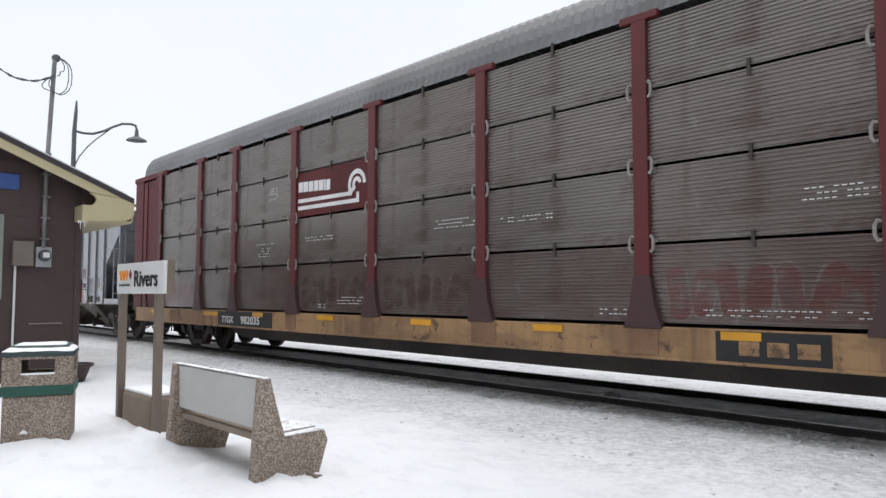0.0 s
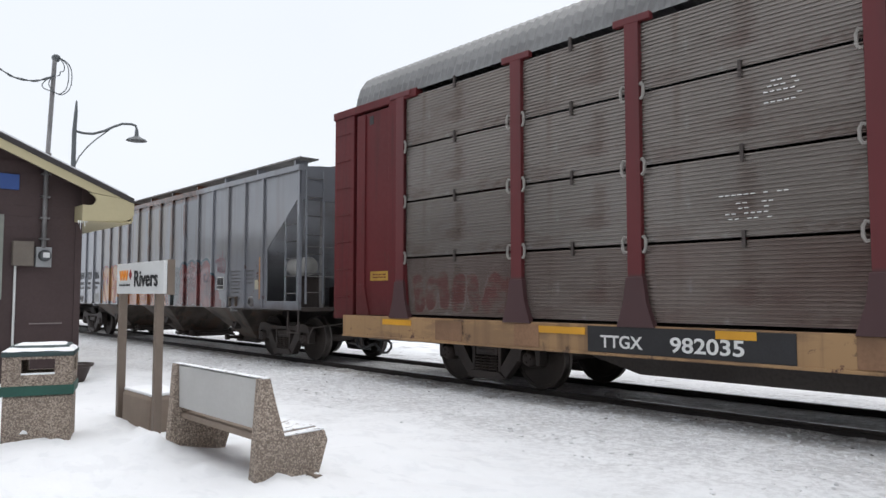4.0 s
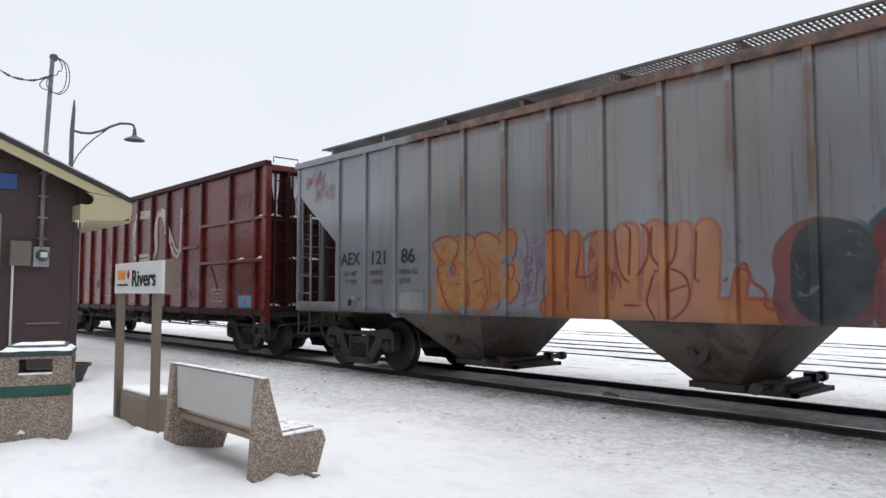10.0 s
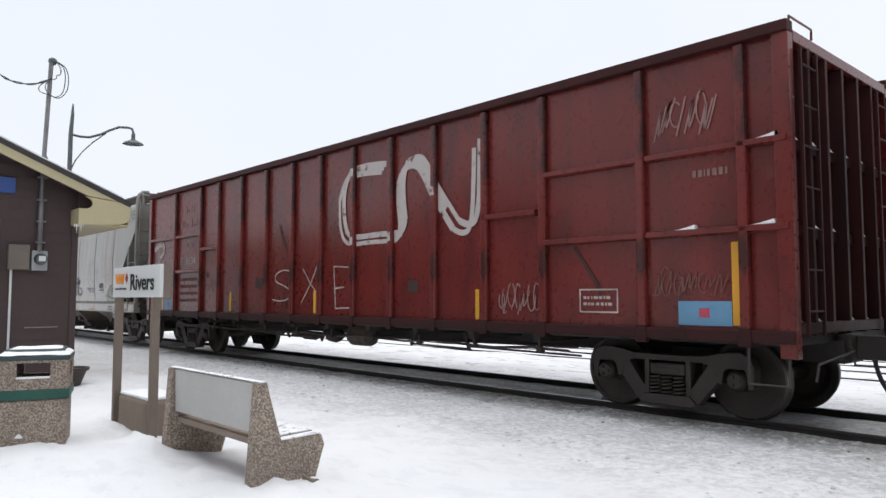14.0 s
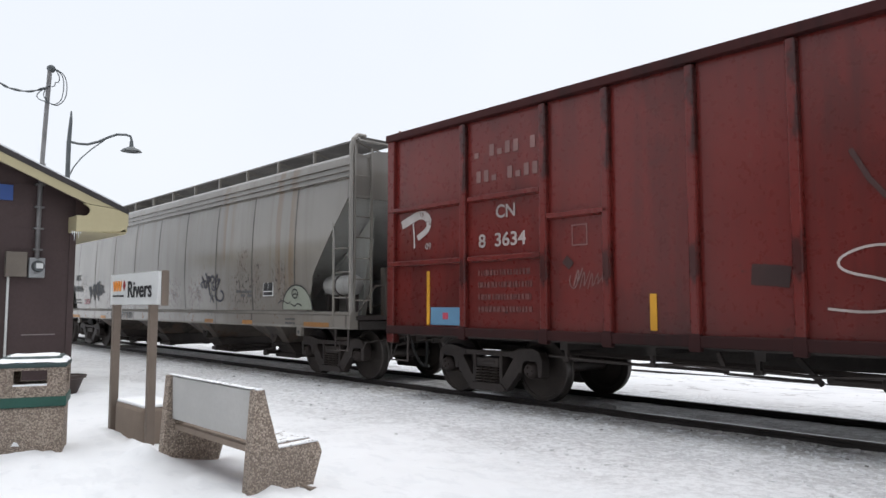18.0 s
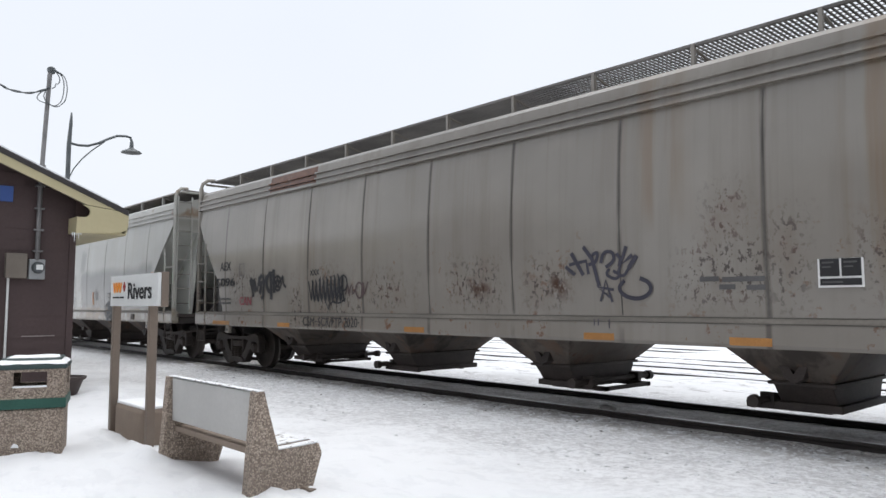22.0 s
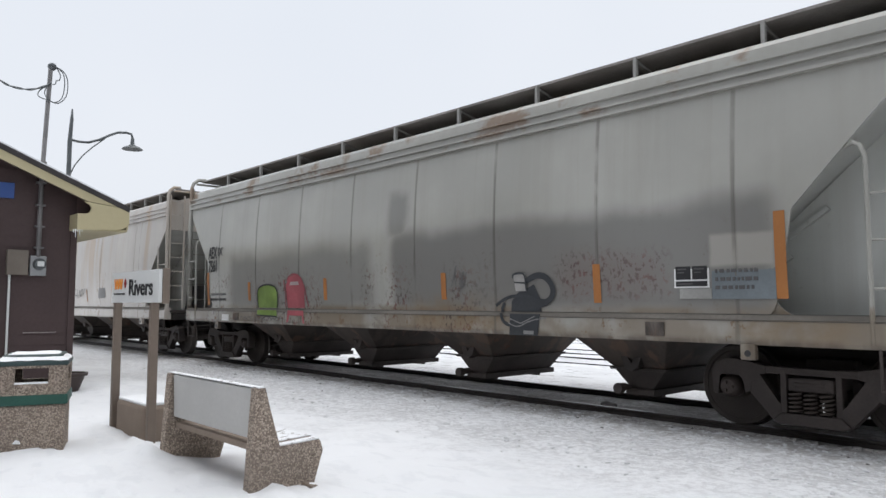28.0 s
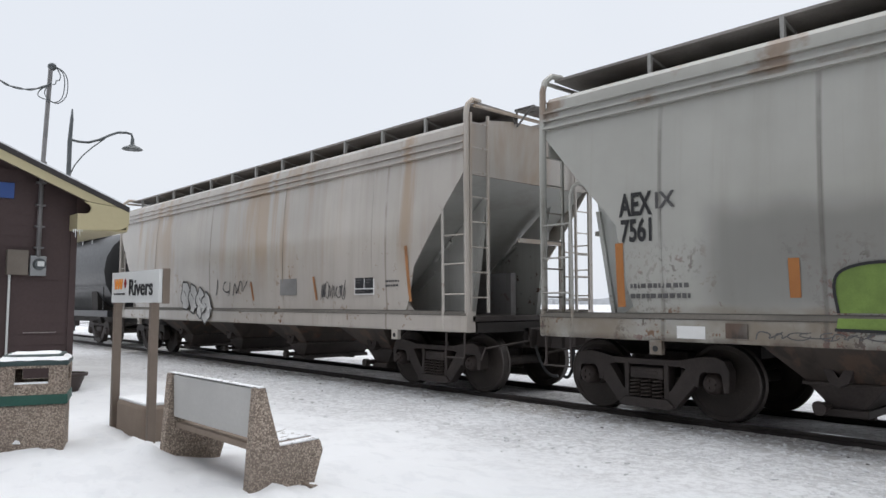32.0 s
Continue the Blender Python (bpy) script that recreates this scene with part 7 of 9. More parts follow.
def mark_gondola(c):
    y = -1.535
    GHOST = plain("ghosted chalk", (0.24, 0.135, 0.125), 0.8)
    g = Mat("worn white road paint")
    bare = g.step(g.noise(5, 6, None, 0.7), 0.57, 0.66)
    worn = g.done(g.mix(bare, g.mix(g.noise(12, 3), (0.52, 0.48, 0.46), (0.40, 0.35, 0.33)), (0.10, 0.02, 0.017)), 0.75)
    band = [(1.94, 3.63), (1.3, 3.68), (0.84, 3.62), (0.67, 3.25), (0.68, 2.8), (0.8, 2.5), (1.04, 2.41), (1.6, 2.43), (2.1, 2.42), (2.38, 2.42), (2.47, 2.62), (2.40, 3.0), (2.40, 3.35), (2.52, 3.60), (2.84, 3.66),
            (3.05, 3.44), (3.22, 3.14), (3.52, 2.78), (3.74, 2.51), (3.95, 2.42), (4.12, 2.48), (4.18, 2.9), (4.2, 3.70)]
    rng = random.Random(6)
    runs = []
    for off in (-0.075, 0.0, 0.075):
        k = 0
        while k < len(band) - 1:
            n = rng.randint(4, 7)
            seg = band[k:k + n]
            if off or rng.random() < 0.75:
                runs.append((rng.uniform(0.075, 0.12), [(p[0] + off * 0.9, p[1] + off * 0.8) for p in seg]))
            k += n - 1
    ribbon("worn_emblem", c, runs, y, worn, "worn white strokes of a large emblem")
    for xr in (1.08, 2.17, 3.27):
        for p, q in zip(band, band[1:]):
            if (p[0] - xr) * (q[0] - xr) < 0:
                zz = p[1] + (q[1] - p[1]) * (xr - p[0]) / (q[0] - p[0])
                patch(c, "emblem_on_rib", xr - 0.042, xr + 0.042, zz - 0.07, zz + 0.07, -1.621, worn, "emblem stroke over a rib", 0.003)
    ribbon("chalk_letters", c, [(0.026, [(-1.09, 1.92), (-1.44, 1.98), (-1.76, 1.86), (-1.73, 1.72), (-1.36, 1.64), (-1.13, 1.54), (-1.15, 1.38), (-1.49, 1.32), (-1.86, 1.36)]),
                                (0.024, [(-0.66, 1.97), (-0.36, 1.65), (0.01, 1.39)]), (0.024, [(-0.14, 2.01), (-0.36, 1.68), (-0.7, 1.3)]),
                                (0.026, [(0.9, 1.95), (0.43, 1.98)]), (0.026, [(0.43, 1.98), (0.5, 1.19)]), (0.026, [(0.5, 1.2), (1.0, 1.22)]), (0.028, [(0.47, 1.57), (0.76, 1.59)])], y, CHALK, "chalked white letters")
    ribbon("white_swash", c, [(0.14, [(-8.42, 2.71), (-8.2, 2.78), (-7.98, 2.85), (-7.82, 2.82), (-7.73, 2.70)]), (0.10, [(-7.74, 2.76), (-7.74, 2.63), (-7.86, 2.54), (-8.02, 2.47)]), (0.035, [(-8.13, 2.72), (-8.1, 2.5), (-8.1, 2.31)])], y, worn, "white painted swash")
    lettering(c, "09", -7.83, 2.28, 0.14, y, CHALK, "small_number", "small chalked number")
    for x, z0, z1, w in ((8.1, 1.1, 2.0, 0.08), (4.19, 1.08, 1.52, 0.08), (-0.22, 1.1, 1.54, 0.09), (-3.77, 1.1, 1.53, 0.09), (-7.76, 1.09, 1.93, 0.07)):
        patch(c, "reflector", x - w / 2, x + w / 2, z0, z1, y, YELLOW, "yellow reflective strip", 0.006)
    sky_blue = plain("pale blue patch paint", (0.12, 0.27, 0.42), 0.6, 0, 0.15, 5)
    pink = plain("pink dot paint", (0.45, 0.06, 0.10))
    for x0, x1 in ((7.42, 8.05), (-7.7, -7.02)):
        p = patch(c, "tag_panel", x0, x1, 1.09, 1.36, y, sky_blue, "pale blue panel with a red dot", 0.003)
        patch(p, "dot", (x0 + x1) / 2 - 0.06, (x0 + x1) / 2 + 0.06, 1.18, 1.28, y - 0.003, pink)
    for row, (z, x0, n, h) in enumerate(((3.57, -6.72, 8, 0.17), (3.20, -6.68, 8, 0.17))):
        for k in range(n):
            if (k * 7 + row) % 5 != 2:
                patch(c, "worn_name_bar", x0 + k * 0.155, x0 + k * 0.155 + 0.09, z, z + h * (0.5 if (k + row) % 3 == 0 else 1), y, GHOST, "worn pale bar of a painted name", 0.004)
    lettering(c, "CN", -6.29, 2.65, 0.26, y, CHALK, "reporting_mark", "white stencilled mark")
    lettering(c, "8  3634", -6.64, 2.24, 0.27, y, CHALK, "car_number", "white worn number", 1.12)
    small_print(c, -6.65, -5.6, 1.25, 1.95, 4, y, plain("faded pink stencil", (0.14, 0.045, 0.04), 0.7), 8)
    small_print(c, 6.1, 6.55, 1.28, 1.44, 2, y, CHALK, 9)
    ribbon("data_frame", c, [(0.02, [(6.04, 1.22), (6.62, 1.22)]), (0.02, [(6.04, 1.5), (6.62, 1.5)]), (0.02, [(6.05, 1.22), (6.05, 1.5)]), (0.02, [(6.61, 1.22), (6.61, 1.5)])], y, CHALK, "white data frame")
    ribbon("data_frame", c, [(0.015, [(-4.94, 2.17), (-4.69, 2.17)]), (0.015, [(-4.94, 2.43), (-4.69, 2.43)]), (0.015, [(-4.93, 2.17), (-4.93, 2.43)]), (0.015, [(-4.70, 2.17), (-4.70, 2.43)])], y, GHOST, "white data frame")
    tag(c, 7.15, 7.9, 3.2, 3.75, y, GHOST, 51, 0.02, 10)
    tag(c, 4.6, 5.3, 1.15, 1.6, y, GHOST, 52, 0.02, 10)
    tag(c, 6.9, 8.0, 1.4, 1.75, y, plain("ghosted chalk", (0.16, 0.07, 0.06), 0.8), 53, 0.015, 12)
    small_print(c, 7.63, 8.1, 2.70, 2.88, 1, y, GHOST, 12, "pale chalked name")
    tag(c, -5.0, -4.45, 1.55, 1.9, y, GHOST, 54, 0.015, 7)
    DARKRUST = plain("burnt dark patch", (0.045, 0.02, 0.018), 0.8, 0, 0.3, 8)
    for run in [(0.05, [(5.96, 2.05), (6.27, 1.63), (6.37, 1.44)]), (0.22, [(-2.6, 1.72), (-2.35, 1.7), (-2.2, 1.68)]), (0.12, [(-5.06, 2.0), (-4.95, 1.9)]), (0.05, [(-1.6, 2.9), (-1.45, 2.6), (-1.3, 2.4)]), (0.2, [(2.6, 1.6), (2.85, 1.58)])]:
        ribbon("scorch_mark", c, [run], y, DARKRUST, "dark scuff on the paint")


def on_side(z):
    return -section(z) - 0.004


def mark_h2(c):
    lettering(c, "AEX", -7.42, 2.215, 0.27, -1.6, INK, "reporting_mark", "black stencilled mark", 1.05)
    lettering(c, "5096", -7.63, 1.855, 0.26, -1.6, INK, "car_number", "black stencilled number", 1.85)
    small_print(c, -7.55, -6.85, 1.42, 1.62, 2, -1.575, FADED, 3)
    # bold wild-style letters, their points and a ringed star
    heavy = [(0.098, [(-5.97, 1.98), (-5.88, 1.80), (-5.84, 1.60)]), (0.098, [(-5.96, 2.0), (-5.78, 1.86), (-5.86, 1.72), (-5.72, 1.78)]), (0.081, [(-5.8, 1.98), (-5.66, 1.74), (-5.56, 2.02)]),
             (0.098, [(-5.44, 2.06), (-5.60, 1.94), (-5.46, 1.82), (-5.56, 1.66)]), (0.081, [(-5.64, 1.86), (-5.30, 1.92)]), (0.098, [(-5.40, 2.06), (-5.34, 1.88), (-5.24, 2.04)]), (0.090, [(-5.36, 1.9), (-5.42, 1.62), (-5.5, 1.56)]),
             (0.098, [(-5.10, 2.1), (-5.26, 1.96), (-5.22, 1.74), (-5.08, 1.7)]), (0.106, [(-5.06, 2.12), (-5.08, 1.54)]), (0.081, [(-5.1, 1.86), (-4.92, 1.92)]), (0.106, [(-4.95, 2.16), (-4.94, 1.68)])]
    ribbon("spray_tag", c, heavy, on_side, SPRAY, "bold black spray-painted tag")
    ring = [(-4.80 + 0.15 * math.cos(k * math.tau / 14), 1.87 + 0.15 * math.sin(k * math.tau / 14)) for k in range(15)]
    star = [(-4.80 + 0.14 * math.cos(radians(90 + 144 * k)), 1.87 + 0.14 * math.sin(radians(90 + 144 * k))) for k in range(6)]
    ribbon("spray_star", c, [(0.045, ring)] + [(0.035, [p, q]) for p, q in zip(star, star[1:])] + [(0.05, [(-4.66, 1.95), (-4.56, 2.0)]), (0.05, [(-4.60, 2.02), (-4.56, 1.84), (-4.46, 1.78)])], on_side, SPRAY, "ringed star in black spray paint")
    # thin tall looping letters
    rng = random.Random(62)
    loops = []
    for k in range(9):
        x, top = -3.6 + k * 0.125, 1.88 + 0.014 * k
        loops.append((0.036, [(x - 0.02, top), (x + 0.02, top - 0.2), (x + 0.06 + 0.02 * k / 9, 1.46 - 0.02 * (k % 3)), (x + 0.1, top - 0.1), (x + 0.15, top + rng.uniform(-0.03, 0.05)), (x + 0.12, 1.62), (x + 0.17, 1.48)]))
    loops += [(0.035, [(-2.45 + 0.12 * math.cos(q), 1.82 + 0.14 * math.sin(q)) for q in (k * math.tau / 12 for k in range(13))]), (0.03, [(-2.98, 1.34), (-2.86, 1.5), (-2.62, 1.44), (-2.4, 1.54)]), (0.03, [(-3.06, 1.5), (-2.97, 1.34), (-2.9, 1.5)])]
    loops += [(0.022, [(-3.54 + k * 0.11, 2.09), (-3.46 + k * 0.11, 1.99)]) for k in range(3)] + [(0.022, [(-3.46 + k * 0.11, 2.1), (-3.54 + k * 0.11, 1.99)]) for k in range(3)]
    ribbon("spray_tag", c, loops, on_side, SPRAY, "tall looping black spray-painted tag")
    tag(c, -2.4, -1.75, 1.5, 1.9, on_side, plain("brown spray paint", (0.075, 0.05, 0.05), 0.6), 63, 0.03, 5)
    lettering(c, "\u00b7CSM\u00b7\u00b7SCR\u00b7FTP\u00b72020\u00b7", -3.88, 1.03, 0.235, -1.584, SPRAY, "spray_letters", "thin black spray-painted letters", 0.92, bold=-0.002)
    lettering(c, "CAN", -6.47, 1.43, 0.25, -1.584, MAROON, "red_letters", "faded red spray-painted letters", 1.05)
    navy = plain("blue-black spray paint", (0.040, 0.038, 0.055), 0.6)
    crown = [(0.05, [(2.56, 1.91), (2.71, 1.8)]), (0.055, [(2.66, 2.08), (2.84, 1.79)]), (0.045, [(2.62, 1.93), (2.89, 1.97), (2.92, 1.8)]), (0.055, [(2.85, 2.15), (2.98, 1.99), (3.07, 1.65)]),
             (0.045, [(2.98, 2.04), (3.08, 2.08), (3.04, 1.94), (2.92, 1.92)]), (0.045, [(3.11, 1.93), (3.15, 2.07), (3.29, 2.07), (3.31, 1.95), (3.18, 1.88)]), (0.045, [(3.34, 2.04), (3.4, 1.97), (3.37, 1.88)])]
    ribbon("spray_tag", c, crown, on_side, navy, "crowded blue-black spray-painted tag")
    tail = [(0.055, [(3.48, 2.12), (3.39, 1.9), (3.56, 2.01)]), (0.06, [(3.62, 2.0), (3.5, 1.85)]), (0.04, [(3.23, 1.86), (3.17, 1.79), (3.31, 1.72), (3.39, 1.78), (3.28, 1.83)]), (0.04, [(3.39, 1.9), (3.35, 1.78), (3.44, 1.76), (3.5, 1.85)]),
            (0.035, [(3.08, 1.46), (3.17, 1.72), (3.25, 1.45)]), (0.035, [(3.22, 1.51), (3.04, 1.64), (3.28, 1.6)]), (0.05, [(3.44, 1.71), (3.34, 1.62), (3.44, 1.51), (3.65, 1.48), (3.8, 1.57), (3.78, 1.68), (3.65, 1.73)])]
    ribbon("spray_tag", c, tail, on_side, navy, "small star and a looped tail in blue-black spray")
    ribbon("paint_run", c, [(0.014, [(2.99 + k, 1.24), (2.99 + k, 1.16 - 0.03 * (k > 0.1))]) for k in (0.0, 0.06, 0.22)], -1.584, navy, "thin runs of paint on the sill")
    for x0, x1, z in ((4.40, 4.62, 1.67), (4.66, 5.12, 1.66), (4.62, 4.80, 1.58), (4.92, 5.12, 1.57)):
        patch(c, "old_stencil", x0, x1, z, z + 0.055, on_side(z) + 0.002, FADED, "stencilling worn to dark bars", 0.003)
    data_box(c, 5.64, 6.05, 1.58, 1.88, -1.582)
    ribbon("data_frame", c, [(0.015, [(-6.47, 2.08), (-6.24, 2.08)]), (0.015, [(-6.47, 2.33), (-6.24, 2.33)]), (0.015, [(-6.46, 2.08), (-6.46, 2.33)]), (0.015, [(-6.25, 2.08), (-6.25, 2.33)])], -1.6, FADED)
    for x0, x1 in ((-7.8, -6.95), (-4.80, -4.34), (-0.74, -0.25), (2.82, 3.27), (4.72, 5.17), (7.25, 8.12)):
        patch(c, "reflector", x0, x1, 0.985, 1.07, -1.58, AMBER, "faded amber strip", 0.004)
    small_print(c, 6.55, 6.95, 1.0, 1.16, 2, -1.58, FADED, 5)
    # a pale half-round painted patch with a plain dark squiggle
    bm = BM()
    arc = [(6.98 + 0.55 * math.cos(radians(a)), 1.31 + 0.48 * math.sin(radians(a))) for a in range(0, 181, 12)]
    bm.faces.new([bm.verts.new((x, on_side(z) - 0.006, z)) for x, z in arc])
    part("painted_dome", bm, plain("pale green paint", (0.27, 0.29, 0.235), 0.6, 0, 0.1, 6), c, "pale half-round painted patch")
    ribbon("dome_outline", c, [(0.025, arc), (0.025, [(6.75, 1.42), (6.9, 1.36), (7.0, 1.44), (7.15, 1.38)]), (0.025, [(6.92 + 0.11 * math.cos(k * math.tau / 12), 1.62 + 0.09 * math.sin(k * math.tau / 12)) for k in range(13)]), (0.03, [(6.86, 1.60), (6.93, 1.62), (7.0, 1.60)]), (0.02, [(6.25, 1.42), (6.38, 1.49), (6.52, 1.47), (6.62, 1.42), (6.75, 1.46)])], lambda z: on_side(z) - 0.008, INK)


def mark_h3(c):
    lettering(c, "AEX", -6.71, 2.445, 0.38, -1.604, INK, "reporting_mark", "bold black stencilled mark", 0.6, bold=0.03)
    lettering(c, "7561", -6.70, 2.135, 0.37, -1.604, INK, "car_number", "bold black stencilled number", 0.62, bold=0.03)
    lettering(c, "IX", -6.24, 2.50, 0.27, -1.604, FADED, "old_mark", "ghost of an old mark")
    small_print(c, -6.6, -5.8, 1.42, 1.66, 2, -1.57, FADED, 4)
    LIME = plain("lime green spray", (0.16, 0.245, 0.05), 0.6, 0, 0.3, 12)
    ROSE = plain("rose red spray", (0.33, 0.075, 0.09), 0.6, 0, 0.25, 12)

    def blob(name, pts, material, label, off=0.006):
        bm = BM()
        f = bm.faces.new([bm.verts.new((x, (on_side(z) if z > 1.27 else -1.584) - off, z)) for x, z in pts])
        bmesh.ops.triangulate(bm, faces=[f])
        return part(name, bm, material, c, label)
    blob("green_seat_shape", [(-4.30, 1.3), (-4.34, 1.62), (-4.22, 1.74), (-3.9, 1.79), (-3.56, 1.74), (-3.46, 1.6), (-3.5, 1.3)], LIME, "painted lime green armchair shape")
    blob("green_seat_shape", [(-4.32, 1.14), (-4.30, 1.25), (-3.5, 1.25), (-3.48, 1.12)], LIME, "")
    ribbon("seat_outline", c, [(0.03, [(-4.30, 1.3), (-4.34, 1.62), (-4.22, 1.74), (-3.9, 1.79), (-3.56, 1.74), (-3.46, 1.6), (-3.5, 1.3)])], lambda z: on_side(z) - 0.008, INK)
    ribbon("seat_outline", c, [(0.03, [(-4.33, 1.14), (-3.48, 1.12)])], -1.592, INK)
    blob("red_chair_shape", [(-3.1, 1.3), (-3.14, 1.75), (-3.02, 1.9), (-2.8, 1.96), (-2.56, 1.9), (-2.44, 1.74), (-2.46, 1.3)], ROSE, "painted rose red chair shape")
    blob("red_chair_shape", [(-3.07, 1.15), (-3.06, 1.25), (-2.46, 1.25), (-2.46, 1.15)], ROSE, "")
    blob("red_chair_shape", [(-3.1, 1.01), (-3.07, 1.15), (-2.99, 1.15), (-3.03, 1.01)], ROSE, "")
    blob("red_chair_shape", [(-2.52, 1.15), (-2.46, 1.15), (-2.42, 1.0), (-2.48, 1.0)], ROSE, "")
    blob("chair_slot", [(-2.98, 1.75), (-2.62, 1.75), (-2.66, 1.82), (-2.94, 1.82)], plain("pale chalk fill", (0.42, 0.34, 0.33), 0.7), "", 0.014)
    for run in ((0.03, [(-3.2, 1.86), (-3.14, 1.5), (-3.16, 1.32)]), (0.03, [(-2.44, 1.74), (-2.36, 1.5), (-2.3, 1.32)]), (0.03, [(-3.08, 1.84), (-3.0, 1.93), (-2.8, 1.98), (-2.58, 1.92), (-2.47, 1.78)])):
        ribbon("chair_outline", c, [run], lambda z: on_side(z) - 0.010, MAROON)
    BAR = plain("orange bar paint", (0.36, 0.14, 0.035), 0.5, 0, 0.15, 6)
    for x, z0, z1 in ((-6.70, 1.35, 2.12), (-4.66, 1.45, 1.85), (-1.68, 1.45, 1.86), (1.6, 1.45, 1.86), (4.43, 1.40, 1.88)):
        ribbon("orange_bar", c, [(0.11, [(x - 0.03, z0 + (z1 - z0) * k / 3) for k in range(4)])], on_side, BAR, "upright orange reflector bar")
    ribbon("orange_bar", c, [(0.115, [(6.66, 1.44 + 0.3 * k) for k in range(4)])], on_side, BAR, "upright orange reflector bar")
    # a plain black figure with a looped arm
    COAL = plain("blue-black house paint", (0.028, 0.031, 0.036), 0.55, 0, 0.25, 8)
    blob("black_figure", [(2.94, 1.28), (2.96, 1.42), (3.12, 1.57), (3.26, 1.60), (3.38, 1.65), (3.50, 1.41), (3.48, 1.28)], COAL, "plain blue-black painted shape with looped strokes")
    blob("black_figure", [(2.93, 0.955), (2.94, 1.25), (3.48, 1.25), (3.44, 0.96)], COAL, "")
    blob("pale_square", [(3.01, 1.80), (3.23, 1.80), (3.25, 1.56), (3.05, 1.56)], plain("chalky grey paint", (0.30, 0.29, 0.275), 0.7, 0, 0.2, 20), "pale outlined square over the black shape", 0.012)
    ribbon("square_outline", c, [(0.028, [(3.01, 1.74), (3.02, 1.80), (3.2, 1.81), (3.23, 1.76)]), (0.025, [(3.23, 1.78), (3.25, 1.57)]), (0.02, [(3.03, 1.68), (3.24, 1.67)])], lambda z: on_side(z) - 0.014, COAL)
    ribbon("figure_loops", c, [(0.085, [(3.24, 1.69), (3.42, 1.775), (3.60, 1.75), (3.72, 1.60), (3.68, 1.46), (3.55, 1.39), (3.42, 1.37)]), (0.045, [(2.66, 1.36), (2.8, 1.44), (2.96, 1.49), (3.25, 1.50), (3.45, 1.43), (3.65, 1.43)])], lambda z: on_side(z) - 0.008, COAL)
    ribbon("figure_loops", c, [(0.05, [(2.83, 1.40), (2.78, 1.32), (2.78, 1.27)])], lambda z: on_side(z) - 0.008, COAL)
    ribbon("figure_loops", c, [(0.05, [(2.78, 1.26), (2.80, 1.16), (2.89, 1.10), (3.05, 1.085), (3.2, 1.10)])], -1.592, COAL)
    pale = plain("thin pale line", (0.20, 0.20, 0.195), 0.7)
    ribbon("figure_lines", c, [(0.016, [(2.92, 1.12), (3.1, 1.06), (3.3, 1.16), (3.6, 1.20)]), (0.016, [(2.95, 1.18), (3.15, 1.12), (3.4, 1.22)]), (0.05, [(3.2, 1.0), (3.38, 1.0)])], -1.596, pale, "pale lines over the black shape")
    data_box(c, 5.46, 5.88, 1.565, 1.825, -1.578)
    patch(c, "white_patch", 5.52, 5.9, 1.445, 1.56, -1.572, WHITEISH, "pale patch below the data plate", 0.004)
    p = patch(c, "notice_panel", 5.91, 6.60, 1.44, 1.815, -1.578, plain("grey notice paint", (0.155, 0.18, 0.195), 0.6), "grey notice panel", 0.004)
    small_print(p, 5.95, 6.42, 1.52, 1.79, 3, -1.582, FADED, 14)
    patch(c, "placard", -6.0, -5.66, 1.0, 1.14, -1.58, WHITE, "pale worn placard", 0.004)
    tag(c, -5.1, -3.2, 1.02, 1.12, -1.58, FADED, 71, 0.012, 12)
    tag(c, 1.75, 2.0, 1.5, 2.0, on_side, plain("grey spray paint", (0.09, 0.085, 0.085), 0.6), 72, 0.015, 4)
    for x in (-5.3, 5.2):
        bm = BM()
        box(bm, x - 0.12, x + 0.12, -1.6, -1.575, 1.02, 1.18)
        part("card_holder", bm, BAY, c, "small steel card holder")


RUSTBAR = plain("faded rusty orange", (0.34, 0.15, 0.055), 0.6, 0, 0.35, 12)


